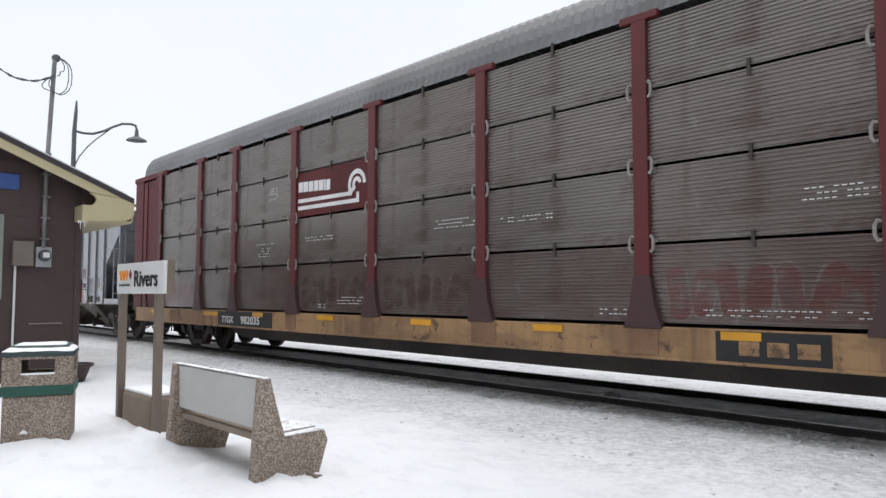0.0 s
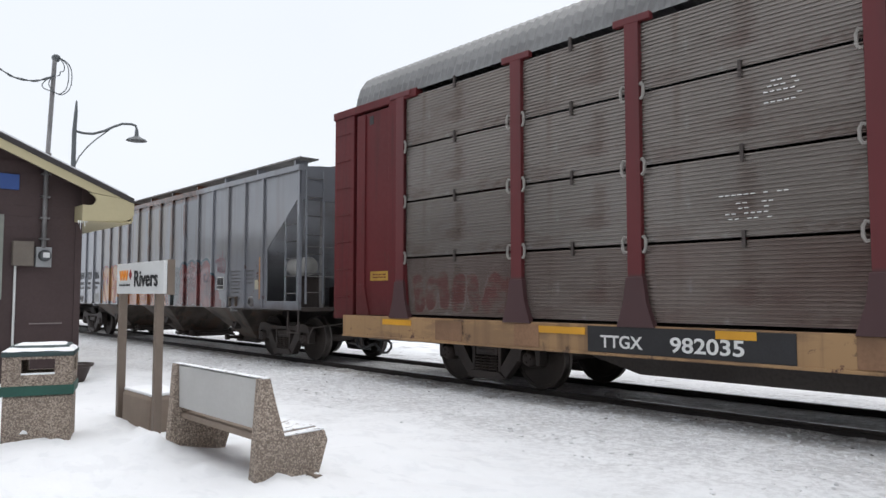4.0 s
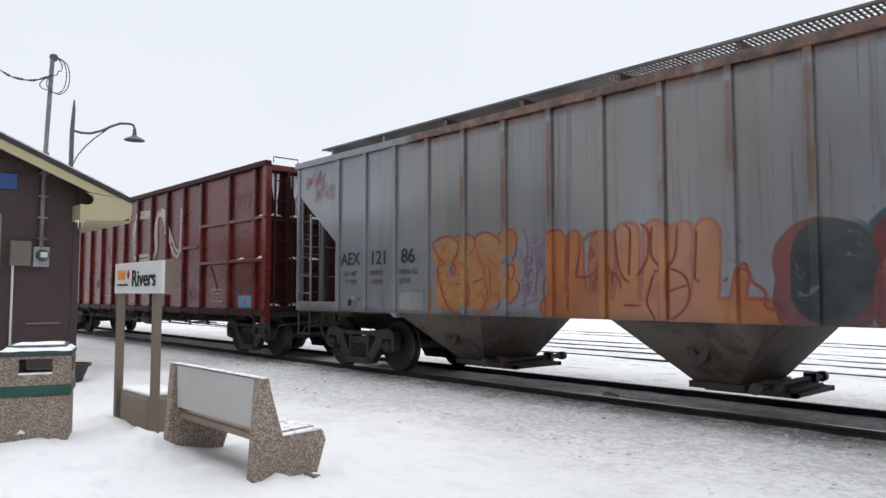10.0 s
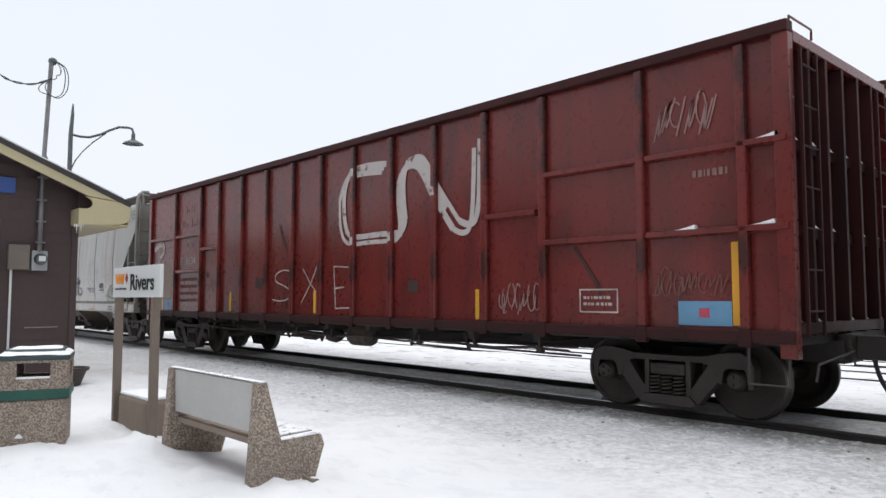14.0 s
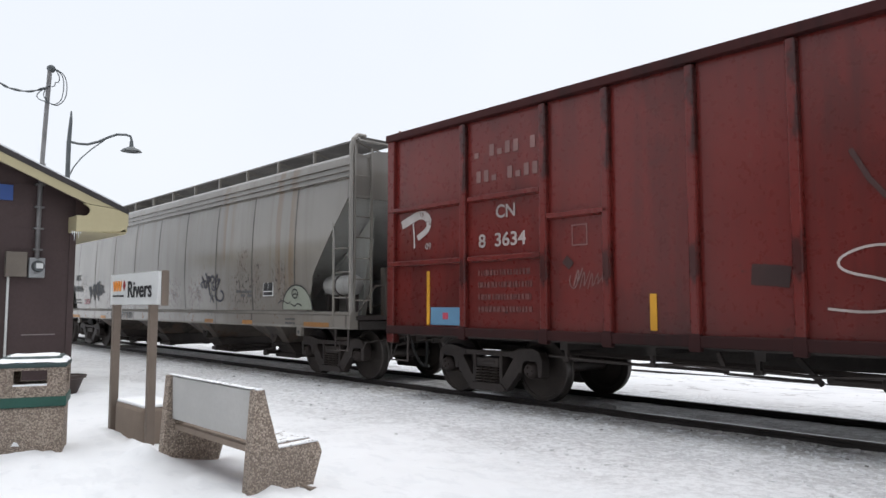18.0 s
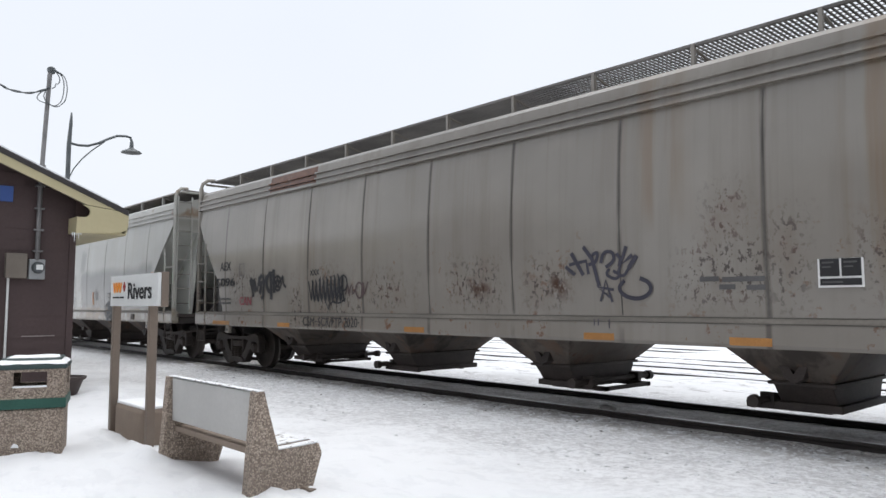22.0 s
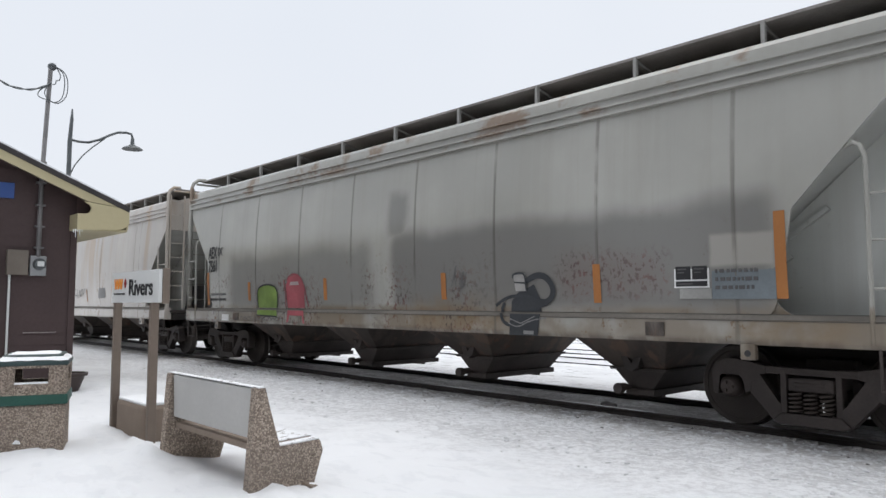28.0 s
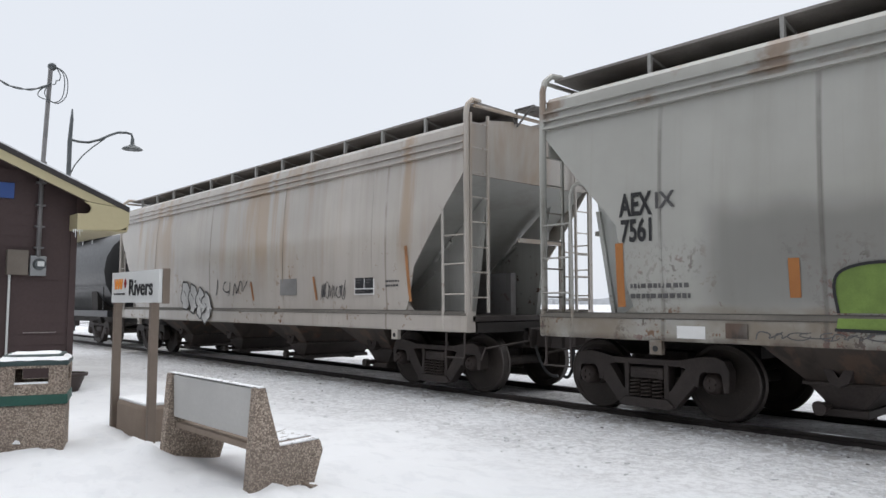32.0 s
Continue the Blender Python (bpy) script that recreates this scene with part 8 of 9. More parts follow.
def mark_h4(c):
    chalk = plain("white bubble paint", (0.55, 0.55, 0.54), 0.6, 0, 0.12, 8)
    flank = lambda z: on_side(z) if z > 1.27 else -1.59
    for k, (x, z) in enumerate(((-2.55, 1.58), (-2.1, 1.50), (-1.66, 1.40), (-1.35, 1.28))):
        ring = [(x + 0.27 * math.cos(q * math.tau / 20) * (1 + 0.2 * math.sin(q * 1.3 + k)), z + 0.36 * math.sin(q * math.tau / 20) * (1 + 0.12 * math.cos(q * 1.9 + k))) for q in range(21)]
        bm = BM()
        mid = bm.verts.new((x, flank(z) - 0.02 - 0.003 * k, z))
        vs = [bm.verts.new((px, flank(pz) - 0.012 - 0.003 * k, pz)) for px, pz in ring[:-1]]
        for a, b in zip(vs, vs[1:] + vs[:1]):
            bm.faces.new((mid, a, b))
        part("bubble_letter", bm, chalk, c, "white rounded letter shape, unreadable")
        ribbon("bubble_outline", c, [(0.035, ring)], lambda zz, k=k: flank(zz) - 0.003 * k - 0.010, SPRAY)
        ribbon("bubble_outline", c, [(0.025, [(x - 0.08, z + 0.12), (x + 0.02, z + 0.02), (x - 0.04, z - 0.12)])], lambda zz, k=k: flank(zz) - 0.003 * k - 0.016, SPRAY)
    tag(c, -0.85, 0.6, 1.5, 2.0, on_side, SPRAY, 82, 0.03, 6)
    data_box(c, 4.7, 5.28, 1.54, 1.86, -1.58)
    for x, z0, z1 in ((6.18, 1.42, 2.33), (3.4, 1.45, 1.9), (0.9, 1.45, 1.85)):
        ribbon("orange_bar", c, [(0.07, [(x - 0.03 + 0.03 * k, z1 - (z1 - z0) * k / 3) for k in range(4)])], on_side, RUSTBAR, "upright faded orange bar")
    patch(c, "paint_patch", 2.1, 2.75, 1.55, 1.88, -1.585, plain("grey paint patch", (0.21, 0.205, 0.2), 0.6), "", 0.004)
    small_print(c, 5.6, 6.0, 1.65, 1.8, 2, -1.585, FADED, 6)
    tag(c, 3.6, 4.4, 1.45, 1.8, on_side, FADED, 83, 0.018, 9)
    lettering(c, "AEX", -6.75, 1.98, 0.2, -1.604, INK, "reporting_mark", "black stencilled mark", 0.8)


mark_h1(H1)
mark_gondola(GON)
mark_h2(H2)
mark_h3(H3)
mark_h4(H4)

# ---- the platform furniture and the station ----
def aggregate():
    g = Mat("exposed aggregate concrete")
    v1, v2 = g.voronoi(80, None, "F1", 1), g.voronoi(70, None, "F1", 1)
    d = g.voronoi(80)
    sep = g.t.nodes.new("ShaderNodeSeparateColor")
    g.put(sep.inputs[0], v1)
    sep2 = g.t.nodes.new("ShaderNodeSeparateColor")
    g.put(sep2.inputs[0], v2)
    c = g.mix(g.step(sep.outputs[0], 0.15, 0.95), (0.18, 0.138, 0.108), (0.56, 0.465, 0.38))
    c = g.mix(g.math("MULTIPLY", g.step(sep2.outputs[1], 0.86, 0.93), 0.8), c, (0.08, 0.062, 0.05))
    c = g.mix(g.math("MULTIPLY", g.step(d, 0.28, 0.5), 0.5), c, (0.255, 0.205, 0.168))
    c = g.mix(g.math("MULTIPLY", g.step(g.noise(1.6, 4), 0.45, 0.7), 0.35), c, (0.20, 0.165, 0.138))
    return g.done(c, 0.8, 0.0, g.math("SUBTRACT", 1.0, d), 0.012, 0.7)


AGG = aggregate()
CONC = plain("pale smooth concrete", (0.47, 0.465, 0.45), 0.8, 0, 0.10, 5)
CONC2 = plain("brown cast concrete", (0.265, 0.208, 0.165), 0.85, 0, 0.2, 8)
POST = plain("grey-brown sign post", (0.185, 0.145, 0.115), 0.6, 0, 0.15, 6)
GREEN = plain("dark green band", (0.012, 0.075, 0.055), 0.5, 0, 0.2, 8)
LID = plain("dark green plastic lid", (0.03, 0.055, 0.055), 0.5, 0, 0.25, 8)
SIDING = plain("dark brown siding", (0.066, 0.043, 0.042), 0.75, 0, 0.12, 4)
LINING = plain("weathered brown lining boards", (0.13, 0.088, 0.082), 0.75, 0, 0.12, 4)
FASCIA = plain("cream fascia paint", (0.50, 0.44, 0.27), 0.6, 0, 0.06, 3)
SHINGLE = plain("dark shingles", (0.05, 0.045, 0.045), 0.85, 0, 0.3, 9)
GREY = plain("grey electrical box", (0.33, 0.34, 0.345), 0.5, 0.1, 0.12, 8)
BROWNBOX = plain("weathered junction box", (0.17, 0.145, 0.12), 0.6, 0.1, 0.15, 8)
BLUE = plain("blue sign enamel", (0.025, 0.075, 0.27), 0.4, 0, 0.1, 5)
GALVPIPE = plain("galvanised conduit", (0.20, 0.195, 0.195), 0.5, 0.4, 0.25, 14)
SIGNWHITE = plain("white sign face", (0.66, 0.67, 0.66), 0.45, 0, 0.05, 4)
LAMPGREY = plain("dark grey lamp metal", (0.10, 0.11, 0.115), 0.5, 0.3, 0.2, 8)
PLANTER = plain("dark brown plastic pot", (0.06, 0.042, 0.038), 0.6, 0, 0.2, 8)
ORANGE = plain("orange emblem", (0.80, 0.28, 0.04), 0.5, 0, 0.1, 8)


def thin_snow():
    g = Mat("wind-blown thin snow")
    bare = g.step(g.noise(16, 6, g.scaled(1, 0.6, 1), 0.7), 0.55, 0.63)
    return g.done(g.mix(g.math("MULTIPLY", bare, 0.85), (0.80, 0.81, 0.83), (0.17, 0.135, 0.11)), 0.8, 0.0, g.noise(30, 4), 0.01, 0.5)


THIN_SNOW = thin_snow()


def bench():
    b = thing("bench", "concrete bench with pebbled ends, pale slab back and dusting snow", "bench", loc=(-6.1, 2.95, GROUND))
    # the end panels: back leg leaning, seat arm towards the track
    out = [(-0.26, -0.06), (-0.20, 0.83), (-0.125, 0.835), (0.0, 0.36), (0.38, 0.375), (0.41, 0.29), (0.30, -0.06), (0.13, -0.03), (0.02, 0.03)]
    for x in (-0.83, 0.855):
        bm = BM()
        prism(bm, out, x, x + 0.105, "x")
        part("end_panel", bm, AGG, b, "pebbled concrete end panel", bevel=0.008)
        bm = BM()
        prism(bm, [(-0.01, 0.362), (0.375, 0.378), (0.37, 0.392), (0.0, 0.375)], x + 0.006, x + 0.099, "x")
        part("snow_cap", bm, THIN_SNOW, b, "thin wind-blown snow", bevel=0.004)
    bm = BM()
    prism(bm, [(-0.165, 0.425), (-0.175, 0.82), (-0.115, 0.825), (-0.075, 0.425)], -0.725, 0.855, "x")
    part("backrest", bm, CONC, b, "pale grey concrete back slab", bevel=0.008)
    bm = BM()
    prism(bm, [(-0.14, 0.32), (-0.14, 0.375), (0.36, 0.395), (0.375, 0.34)], -0.725, 0.855, "x")
    part("seat", bm, CONC2, b, "flat concrete seat slab", bevel=0.008)
    bm = BM()
    prism(bm, [(-0.04, 0.380), (0.355, 0.396), (0.34, 0.404), (0.0, 0.390)], -0.42, 0.85, "x")
    box(bm, -0.83, 0.955, -0.185, -0.125, 0.833, 0.840)
    part("seat_snow", bm, THIN_SNOW, b, "thin snow on the seat and back")
    bm = BM()
    prism(bm, [(0.0, 0.0), (0.16, 0.01), (0.18, 0.05), (0.03, 0.055)], -0.03, 0.03)
    part("broken_chip", bm, POST, b, "broken chip of concrete at the foot", loc=(0.99, 0.20, 0.02), bevel=0.006)


def bin_thing():
    b = thing("litter_bin", "square pebbled concrete litter bin with a green band and snowy lid", "litter bin", loc=(-8.47, 1.985, GROUND))
    w = 0.316
    b.rotation_euler = (0, 0, radians(-19))
    bm = BM()
    box(bm, -w + 0.008, w - 0.008, -w + 0.008, w - 0.008, -0.08, 0.475)
    part("base", bm, AGG, b, "pebbled concrete lower body", bevel=0.02)
    bm = BM()
    box(bm, -w - 0.012, w + 0.012, -w - 0.012, w + 0.012, 0.475, 0.575)
    part("band", bm, GREEN, b, "dark green plastic band", bevel=0.01)
    # upper hood: four corner piers, sills and lintels around the openings
    z0, z1, o = 0.575, 0.865, 0.15
    for sx in (-1, 1):
        for sy in (-1, 1):
            bm = BM()
            prism(bm, [(sx * o, sy * w), (sx * w, sy * w), (sx * w, sy * o), (sx * (w - 0.06), sy * o), (sx * (w - 0.06), sy * (w - 0.06)), (sx * o, sy * (w - 0.06))], z0, z1, "z")
            part("hood_corner", bm, AGG, b, "pebbled hood corner")
    for k in range(4):
        for h0, h1 in ((z0, z0 + 0.11), (z1 - 0.025, z1)):
            bm = BM()
            box(bm, -o, o, -w, -w + 0.06, h0, h1)
            q = part("hood_rim", bm, AGG, b)
            q.rotation_euler = (0, 0, k * math.pi / 2)
    bm = BM()
    box(bm, -0.26, 0.26, -0.26, 0.26, 0.5, 0.64)
    part("liner", bm, DARK, b)
    bm = BM()
    for sx in (1,):
        box(bm, w - 0.05, w + 0.008, -o, o, 0.685, 0.702)
    part("ledge_snow", bm, CLEAN_SNOW, b)
    bm = BM()
    box(bm, -w - 0.012, w + 0.012, -w - 0.012, w + 0.012, 0.865, 0.915)
    prism(bm, [(-0.29, 0.915), (0.29, 0.915), (0.25, 0.975), (-0.25, 0.975)], -0.27, 0.27, "y")
    part("lid", bm, LID, b, "dark green stepped lid", bevel=0.015)
    bm = BM()
    bmesh.ops.create_grid(bm, x_segments=22, y_segments=22, size=w + 0.008)
    for v in bm.verts:
        k = max(abs(v.co.x), abs(v.co.y))
        v.co.z = (0.916 + 0.022 * min(1, (w + 0.01 - k) / 0.03) + 0.012 * noise.noise(v.co * 7)) if k > 0.27 else 0.985 + 0.012 * noise.noise(v.co * 5) - 0.03 * max(0, (k - 0.2) / 0.07)
    part("snow_cap", bm, CLEAN_SNOW, b, "uneven cap of snow", True)
    bm = BM()
    prism(bm, [(-0.15, 0.10), (-0.07, 0.095), (-0.085, 0.13), (-0.12, 0.145)], w - 0.03, w - 0.005, "x")
    part("snow_spot", bm, CLEAN_SNOW, b, bevel=0.006)


def station_sign():
    s = thing("station_sign", "white station name board on two brown posts", "sign", loc=(-8.3, 2.92, GROUND))
    for x, y in ((-0.63, -0.035), (0.447, -0.015)):
        bm = BM()
        box(bm, x, x + 0.075, y, y + 0.085, -0.1, 1.80)
        part("post", bm, POST, s, bevel=0.008)
    bm = BM()
    box(bm, -0.57, 0.86, -0.075, -0.037, 1.50, 1.845)
    part("board", bm, SIGNWHITE, s, "white enamelled board", bevel=0.003)
    bm = BM()
    box(bm, 0.82, 0.868, -0.036, 0.04, 1.49, 1.855)
    box(bm, -0.56, 0.82, -0.036, -0.02, 1.50, 1.84)
    part("board_frame", bm, POST, s, bevel=0.003)
    lettering(s, "Rivers", 0.0, 1.583, 0.25, -0.076, INK, "station_name", "black station name", 1.14, bold=0.016)
    for k in range(3):
        bm = BM()
        bar2(bm, (-0.46 + k * 0.09, 1.765), (-0.43 + k * 0.09, 1.655), 0.03, -0.082, -0.077)
        bar2(bm, (-0.385 + k * 0.09, 1.765), (-0.415 + k * 0.09, 1.655), 0.03, -0.083, -0.078)
        part("emblem", bm, ORANGE, s, "orange operator emblem")
    bm = BM()
    prism(bm, [(-0.15, 1.715), (-0.11, 1.77), (-0.07, 1.715), (-0.11, 1.66)], -0.083, -0.078)
    part("emblem_leaf", bm, plain("red emblem", (0.35, 0.03, 0.03)), s)
    small_print(s, -0.47, -0.12, 1.575, 1.62, 1, -0.076, INK, 3)


def planter_box():
    p = thing("planter_box", "brown concrete planter box filled with snow between the sign posts", "planter", loc=(-8.3, 2.92, GROUND))
    bm = BM()
    box(bm, -0.535, 0.34, 0.0, 0.46, -0.1, 0.39)
    part("box", bm, CONC2, p, "", bevel=0.05)
    bm = BM()
    box(bm, -0.515, 0.32, 0.02, 0.44, 0.38, 0.415)
    part("snow_fill", bm, CLEAN_SNOW, p, "level snow filling the planter", bevel=0.015)


def flower_pot():
    bm = BM()
    lathe(bm, [(-0.04, 0.16), (0.0, 0.17), (0.24, 0.26), (0.25, 0.30), (0.30, 0.31), (0.30, 0.27), (0.27, 0.26)], "z", 24)
    o = part("flower_pot", bm, PLANTER, None, "", True, loc=(-13.55, 3.68, GROUND))
    tagged(o, "dark brown plastic flower pot by the station wall", "flower pot")


def station():
    st = thing("station_building", "small station with dark brown siding and cream fascia", "building", loc=(0, 0, 0))
    X, Y1, Y0 = -14.2, 3.89, -4.6
    ym, slope = (Y1 + Y0) / 2, math.tan(radians(23.0))
    def wall_top(y):
        return 3.16 + (4.66 - y) * slope if y > ym else 3.16 + (4.66 - (2 * ym - y)) * slope
    bm = BM()
    prism(bm, [(Y0, -0.3), (Y1, -0.3), (Y1, wall_top(Y1) - 0.12), (ym, wall_top(ym) - 0.12), (Y0, wall_top(Y0) - 0.12)], X - 9, X - 0.03, "x")
    part("wall", bm, SIDING, st, "dark brown wall")
    # lap siding boards on the gable
    z, h = -0.1, 0.19
    while z < 5.6:
        top = z + h
        e1 = Y1
        for y in (Y1,):
            k = 4.66 - (top - 3.16 + 0.15) / slope
            e1 = min(Y1, k)
        e0 = max(Y0, 2 * ym - e1) if e1 < Y1 else Y0
        if e1 - e0 > 0.3:
            bm = BM()
            prism(bm, [(X - 0.03, z), (X + 0.013, z), (X + 0.006, top + 0.01), (X - 0.03, top + 0.01)], e0, e1)
            part("board", bm, SIDING, st)
        z += h
    bm = BM()
    box(bm, X - 0.03, X + 0.03, Y1 - 0.09, Y1 + 0.02, -0.2, 2.75)
    part("corner_board", bm, SIDING, st, bevel=0.004)
    bm = BM()
    box(bm, X + 0.01, X + 0.028, 3.1, 3.62, 0.868, 0.888)
    part("trim_strip", bm, plain("pale strip", (0.22, 0.19, 0.18)), st)
    # roof slabs with shingles and a thin cover of snow
    for s in (1, -1):
        e = 4.66 if s > 0 else 2 * ym - 4.66
        bm = BM()
        prism(bm, [(e, 3.16), (ym, wall_top(ym)), (ym, wall_top(ym) - 0.1), (e, 3.06)], X - 9.5, X + 0.52, "x")
        part("roof", bm, SHINGLE, st, "dark shingled roof slope", bevel=0.01)
        bm = BM()
        rng = random.Random(5)
        prism(bm, [(e - s * 0.12, 3.16 + 0.12 * slope + 0.005), (ym, wall_top(ym) + 0.005), (ym, wall_top(ym) + 0.045), (e - s * 0.12, 3.16 + 0.12 * slope + 0.03)], X - 9.4, X + 0.47, "x")
        part("roof_snow", bm, CLEAN_SNOW, st, "thin even snow on the roof")
        bm = BM()
        prism(bm, [(e, 3.13), (ym, wall_top(ym) - 0.03), (ym, wall_top(ym) - 0.26), (e - s * 0.72, 3.13 + 0.72 * slope - 0.23)], X + 0.46, X + 0.50, "x")
        part("rake_board", bm, FASCIA, st, "cream rake board", bevel=0.004)
        bm = BM()
        o = [(e, 3.12), (e, 2.86), (e - s * 0.06, 2.78), (e - s * 0.14, 2.74), (e - s * 0.22, 2.73), (e - s * 0.885, 2.69), (e - s * 0.885, 2.98), (e - s * 0.76, 2.98), (e - s * 0.70, 3.0), (e - s * 0.665, 3.05),
             (e - s * 0.66, 3.1), (e - s * 0.69, 3.15), (e - s * 0.74, 3.18), (e - s * 0.78, 3.20)]
        prism(bm, o[::s] + [], X + 0.455, X + 0.505, "x")
        part("eave_board", bm, FASCIA, st, "cream scroll-cut eave board")
        bm = BM()
        box(bm, X - 9.5, X, *sorted((e - s * 0.02, e - s * 0.77)), 2.70, 2.74)
        box(bm, X, X + 0.455, *sorted((e - s * 0.02, e - s * 0.88)), 2.70, 2.74)
        box(bm, X, X + 0.455, *sorted((e - s * 0.84, e - s * 0.883)), 2.735, 2.98)
        part("soffit", bm, FASCIA, st, "cream soffit")
        bm = BM()
        box(bm, X - 9.5, X + 0.455, *sorted((e, e - s * 0.03)), 2.74, 3.1)
        part("fascia", bm, FASCIA, st)
        bm = BM()
        yw = Y1 if s > 0 else Y0
        prism(bm, [(yw - s * 0.05, 2.745), (e - s * 0.035, 2.745), (e - s * 0.035, 3.04), (yw - s * 0.05, 3.04 + (0.72 + 0.05) * slope)][::s], X - 0.05, X - 0.004, "x")
        part("eave_end", bm, LINING, st)
        bm = BM()
        prism(bm, [(e - s * 0.1, 3.06 + 0.1 * slope - 0.01), (ym, wall_top(ym) - 0.11), (ym, wall_top(ym) - 0.15), (e - s * 0.1, 3.06 + 0.1 * slope - 0.05)], X - 0.02, X + 0.46, "x")
        part("overhang_lining", bm, LINING, st, "brown boards under the gable overhang")
    bm = BM()
    rng = random.Random(8)
    for k in range(5):
        y, l = 3.72 + k * 0.035, rng.uniform(0.04, 0.17)
        pipe(bm, [(X + 0.47, y, 2.70), (X + 0.47, y + 0.005, 2.70 - l)], [0.012, 0.002], 5)
    part("icicle", bm, plain("ice", (0.75, 0.78, 0.8), 0.2), st, "small icicles under the soffit")
    # window frame at the edge of the gable
    w = part("window_frame", (lambda b: (box(b, X + 0.0, X + 0.05, 1.5, 2.66, 1.3, 2.76), b)[1])(BM()), plain("pale window frame", (0.23, 0.24, 0.21)), st)
    g = Mat("dark window glass")
    glass = g.done((0.03, 0.035, 0.04), 0.08)
    part("pane", (lambda b: (box(b, X + 0.051, X + 0.056, 1.58, 2.58, 1.38, 2.68), b)[1])(BM()), glass, w)
    # meter, boxes, conduits
    bm = BM()
    box(bm, X + 0.02, X + 0.14, 2.79, 3.115, 1.88, 2.31)
    part("junction_box", bm, BROWNBOX, st, "weathered brown-grey junction box", bevel=0.012)
    bm = BM()
    box(bm, X + 0.02, X + 0.12, 3.15, 3.40, 1.87, 2.22)
    meter = part("meter_box", bm, GREY, st, "grey electricity meter box", bevel=0.01)
    bm = BM()
    lathe(bm, [(0.12, 0.10), (0.15, 0.105), (0.2, 0.1), (0.24, 0.085)], "x", 20)
    part("meter_ring", bm, LAMPGREY, meter, "dark meter ring", True, loc=(X, 3.28, 2.07))
    bm = BM()
    box(bm, X + 0.235, X + 0.25, 3.23, 3.34, 2.03, 2.12)
    part("meter_face", bm, SIGNWHITE, meter, "pale meter face", bevel=0.01)
    bm = BM()
    pipe(bm, [(X + 0.06, 2.85, 1.9), (X + 0.06, 2.85, -0.1)], 0.02, 8)
    part("white_conduit", bm, SIGNWHITE, st, "thin white conduit")
    bm = BM()
    pipe(bm, [(X + 0.09, 3.27, 2.2), (X + 0.09, 3.275, 3.55), (X + 0.09, 3.31, 3.9)], 0.04, 8)
    for z in (2.35, 2.72, 3.1, 3.5):
        box(bm, X + 0.03, X + 0.14, 3.2, 3.35, z, z + 0.03)
    part("meter_conduit", bm, GALVPIPE, st, "galvanised conduit clipped to the wall", True)
    mast = part("service_mast", (lambda b: (pipe(b, [(X + 0.1, 3.277, 3.7), (X + 0.1, 3.345, 5.62)], 0.038, 12), b)[1])(BM()), GALVPIPE, st, "grey service mast through the roof", True)
    bm = BM()
    lathe(bm, [(-0.02, 0.045), (0.0, 0.06), (0.04, 0.075), (0.08, 0.065), (0.105, 0.03), (0.11, 0.003)], "z", 14)
    part("weather_head", bm, LAMPGREY, mast, "", True, loc=(X + 0.1, 3.365, 5.59))
    bm = BM()
    xx = X + 0.15
    def curl(pts):
        """Smooth run of cable through a few points."""
        out = []
        for k in range(len(pts) - 1):
            p0, p1, p2, p3 = (Vector(pts[min(max(q, 0), len(pts) - 1)]) for q in (k - 1, k, k + 1, k + 2))
            for f in (0, 0.25, 0.5, 0.75):
                out.append(0.5 * (2 * p1 + (p2 - p0) * f + (2 * p0 - 5 * p1 + 4 * p2 - p3) * f * f + (3 * p1 - p0 - 3 * p2 + p3) * f ** 3))
        return [(xx, p.x, p.y) for p in out] + [(xx, *pts[-1])]
    pipe(bm, curl([(3.42, 5.63), (3.56, 5.55), (3.62, 5.38), (3.60, 5.12), (3.47, 4.97), (3.32, 5.0), (3.18, 5.03), (3.145, 5.09), (3.2, 5.18), (3.29, 5.25)]), 0.009, 5)
    pipe(bm, curl([(3.42, 5.62), (3.53, 5.54), (3.57, 5.36), (3.54, 5.1), (3.43, 4.98), (3.31, 5.02), (3.25, 5.12), (3.28, 5.24)]), 0.009, 5)
    pipe(bm, curl([(3.42, 5.62), (3.49, 5.5), (3.48, 5.40), (3.43, 5.38), (3.42, 5.32), (3.37, 5.29)]), 0.009, 5)
    part("drip_loop", bm, LAMPGREY, mast, "looping service cables")
    bm = BM()
    run = curl([(3.35, 5.31), (3.18, 5.20), (3.0, 5.13), (2.74, 5.13), (2.56, 5.20), (2.2, 5.42), (1.5, 5.98), (0.4, 7.0), (-1.5, 9.0)])
    for ph in (0.0, math.pi):
        pipe(bm, [(p[0] + 0.012 * math.sin(k * 0.9 + ph), p[1], p[2] + 0.012 * math.cos(k * 0.9 + ph)) for k, p in enumerate(run)], 0.011, 5)
    part("service_cable", bm, LAMPGREY, mast, "twisted overhead service cable")
    bm = BM()
    box(bm, X + 0.02, X + 0.05, 1.2, 2.87, 3.2, 3.47)
    part("blue_sign", bm, BLUE, st, "plain blue sign on the gable", bevel=0.004)


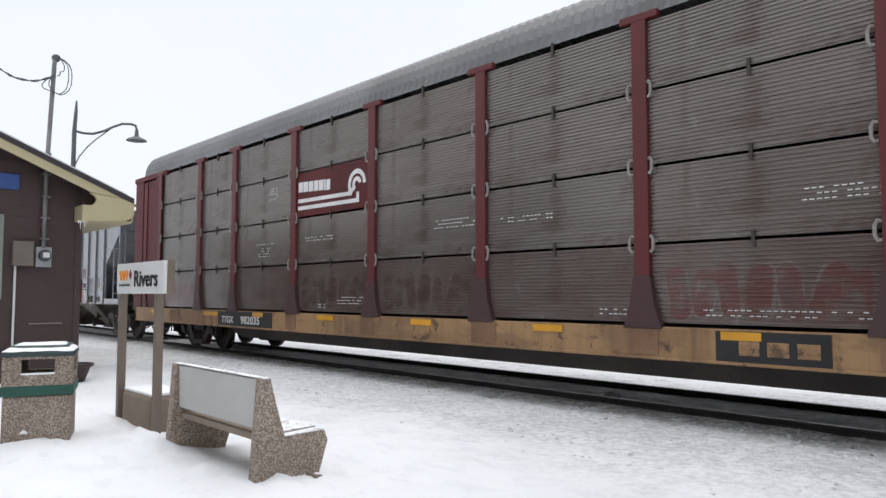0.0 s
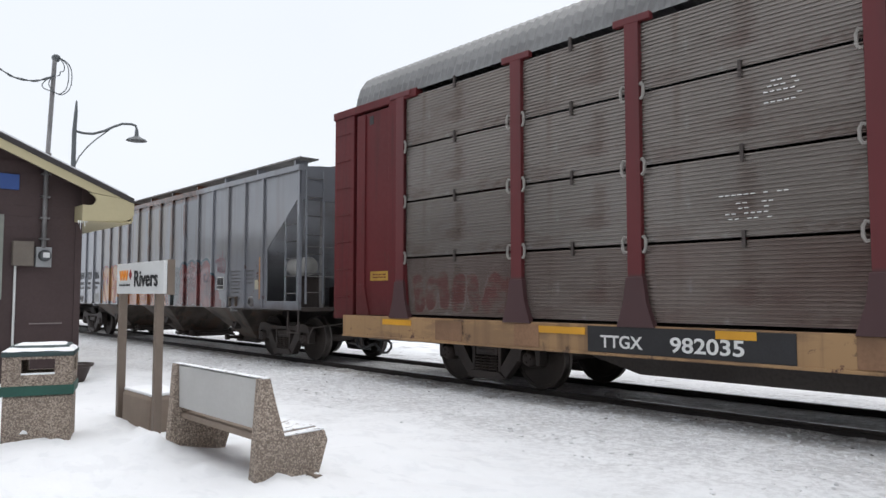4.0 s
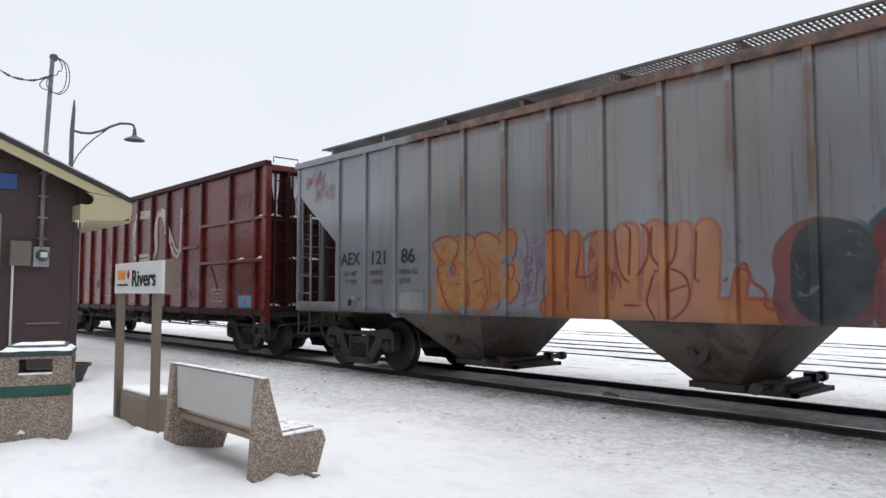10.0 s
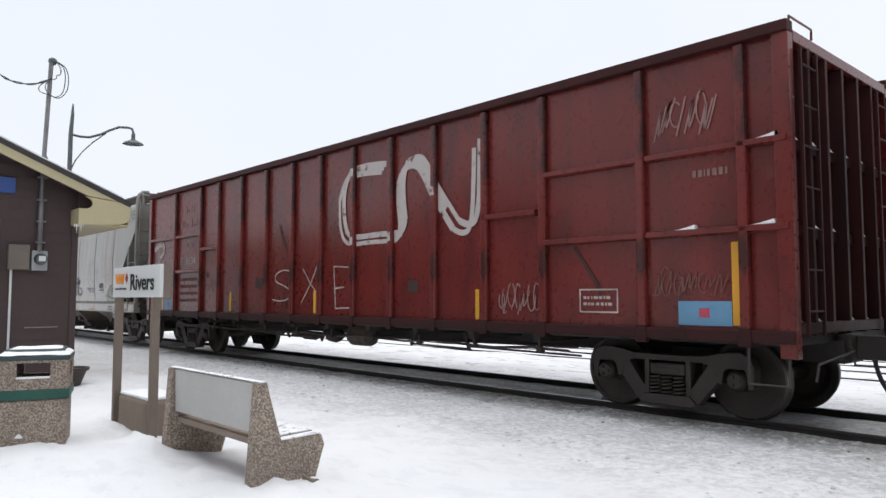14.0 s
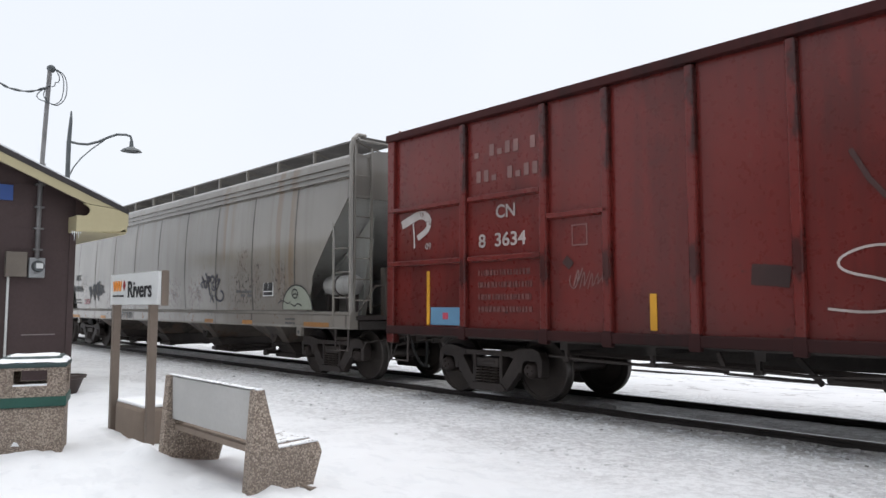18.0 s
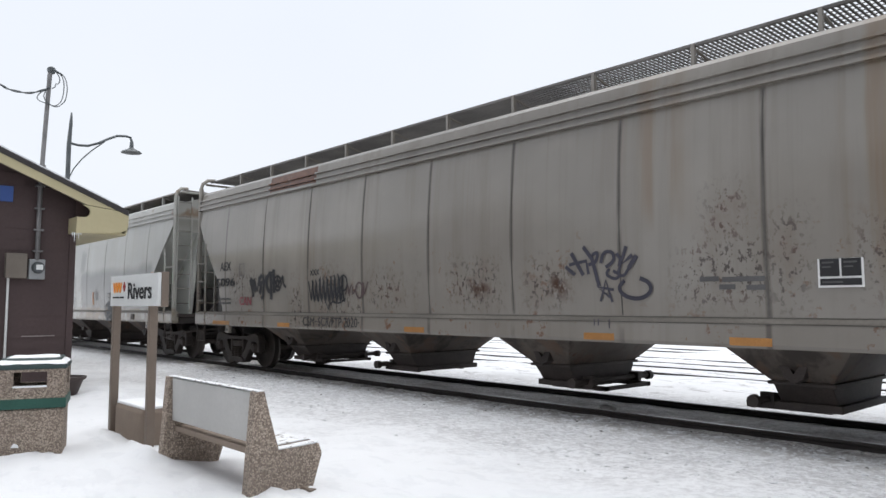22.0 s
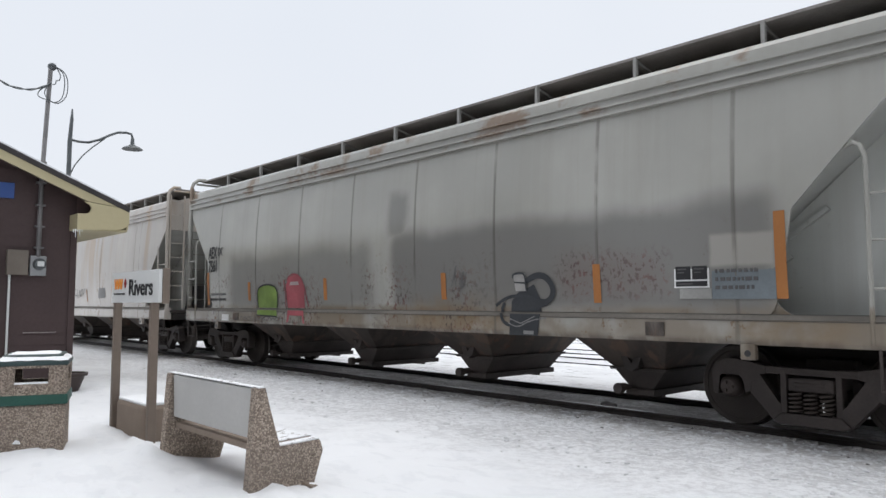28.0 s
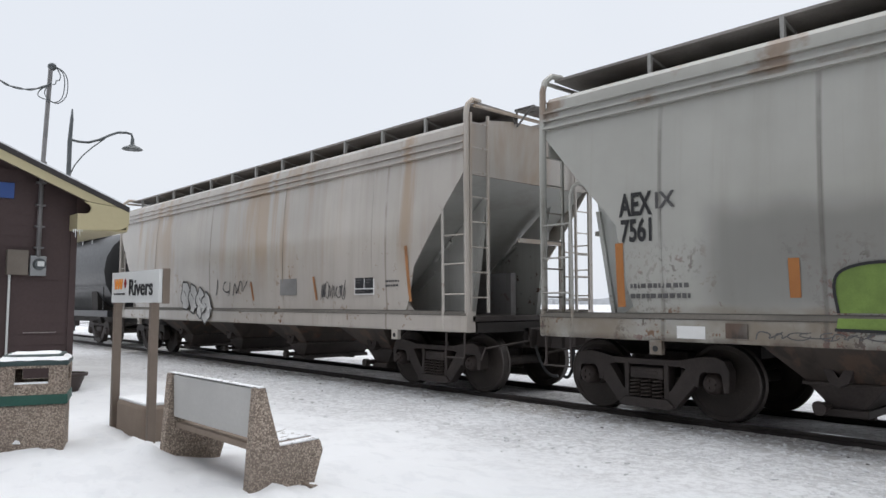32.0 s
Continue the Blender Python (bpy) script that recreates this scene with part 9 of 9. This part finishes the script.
def street_lamp():
    l = thing("street_lamp", "dark grey platform lamp with a curved arm and bell shade", "street lamp", loc=(-22, 5.78, GROUND))
    bm = BM()
    pipe(bm, [(0, 0, -0.2), (0, 0, 6.1), (0, 0.03, 6.7), (0, 0.035, 7.0)], [0.07, 0.06, 0.045, 0.02], 10)
    part("pole", bm, LAMPGREY, l, "", True)
    bm = BM()
    pipe(bm, [(0, 0, 6.12), (0, 0.25, 6.09), (0, 0.5, 6.11), (0, 0.8, 6.24), (0, 1.05, 6.4), (0, 1.3, 6.53), (0, 1.55, 6.56), (0, 1.68, 6.54), (0, 1.72, 6.42)], 0.035, 8)
    part("arm", bm, LAMPGREY, l, "", True)
    bm = BM()
    pipe(bm, [(0, 0.03, 5.1), (0, 0.15, 5.4), (0, 0.35, 5.7), (0, 0.6, 5.98), (0, 0.95, 6.3)], 0.018, 6)
    part("brace", bm, LAMPGREY, l, "", True)
    bm = BM()
    lathe(bm, [(0.0, 0.30), (0.05, 0.25), (0.12, 0.10), (0.16, 0.06), (0.32, 0.05), (0.36, 0.03)], "z", 20)
    part("shade", bm, LAMPGREY, l, "bell-shaped lamp shade", True, loc=(0, 1.72, 6.08))


bench()
bin_thing()
station_sign()
planter_box()
flower_pot()
station()
street_lamp()


# ---- what moves: the train ----
TRAVEL = [(0, -43.206), (2, -37.942), (4, -32.605), (6, -27.202), (8, -21.762), (10, -16.313), (12, -10.871), (14, -5.438), (16, 0.0),
          (18, 5.461), (20, 10.962), (22, 16.509), (24, 22.1), (26, 27.719), (28, 33.359), (30, 39.036), (32, 44.835)]


def travelled(t):
    """Smooth way of the train along the rails, by a cubic through the four nearest rows."""
    i = min(max(int(t // 2) - 1, 0), len(TRAVEL) - 4)
    p, out = TRAVEL[i:i + 4], 0.0
    for a, (ta, va) in enumerate(p):
        k = va
        for b, (tb, _) in enumerate(p):
            if a != b:
                k *= (t - tb) / (ta - tb)
        out += k
    return out


def motions():
    for car, u in CARS:
        walk(car, [(t, pose(u + travelled(t), YC, 0)) for t in range(0, 33, 1)])
    times = [k / 5 for k in range(161)]
    for w, x in WHEELS:
        walk(w, [(t, pose(x, 0, R36, 0, math.degrees((travelled(t) + 43.206) / R36), 0)) for t in times])


motions()
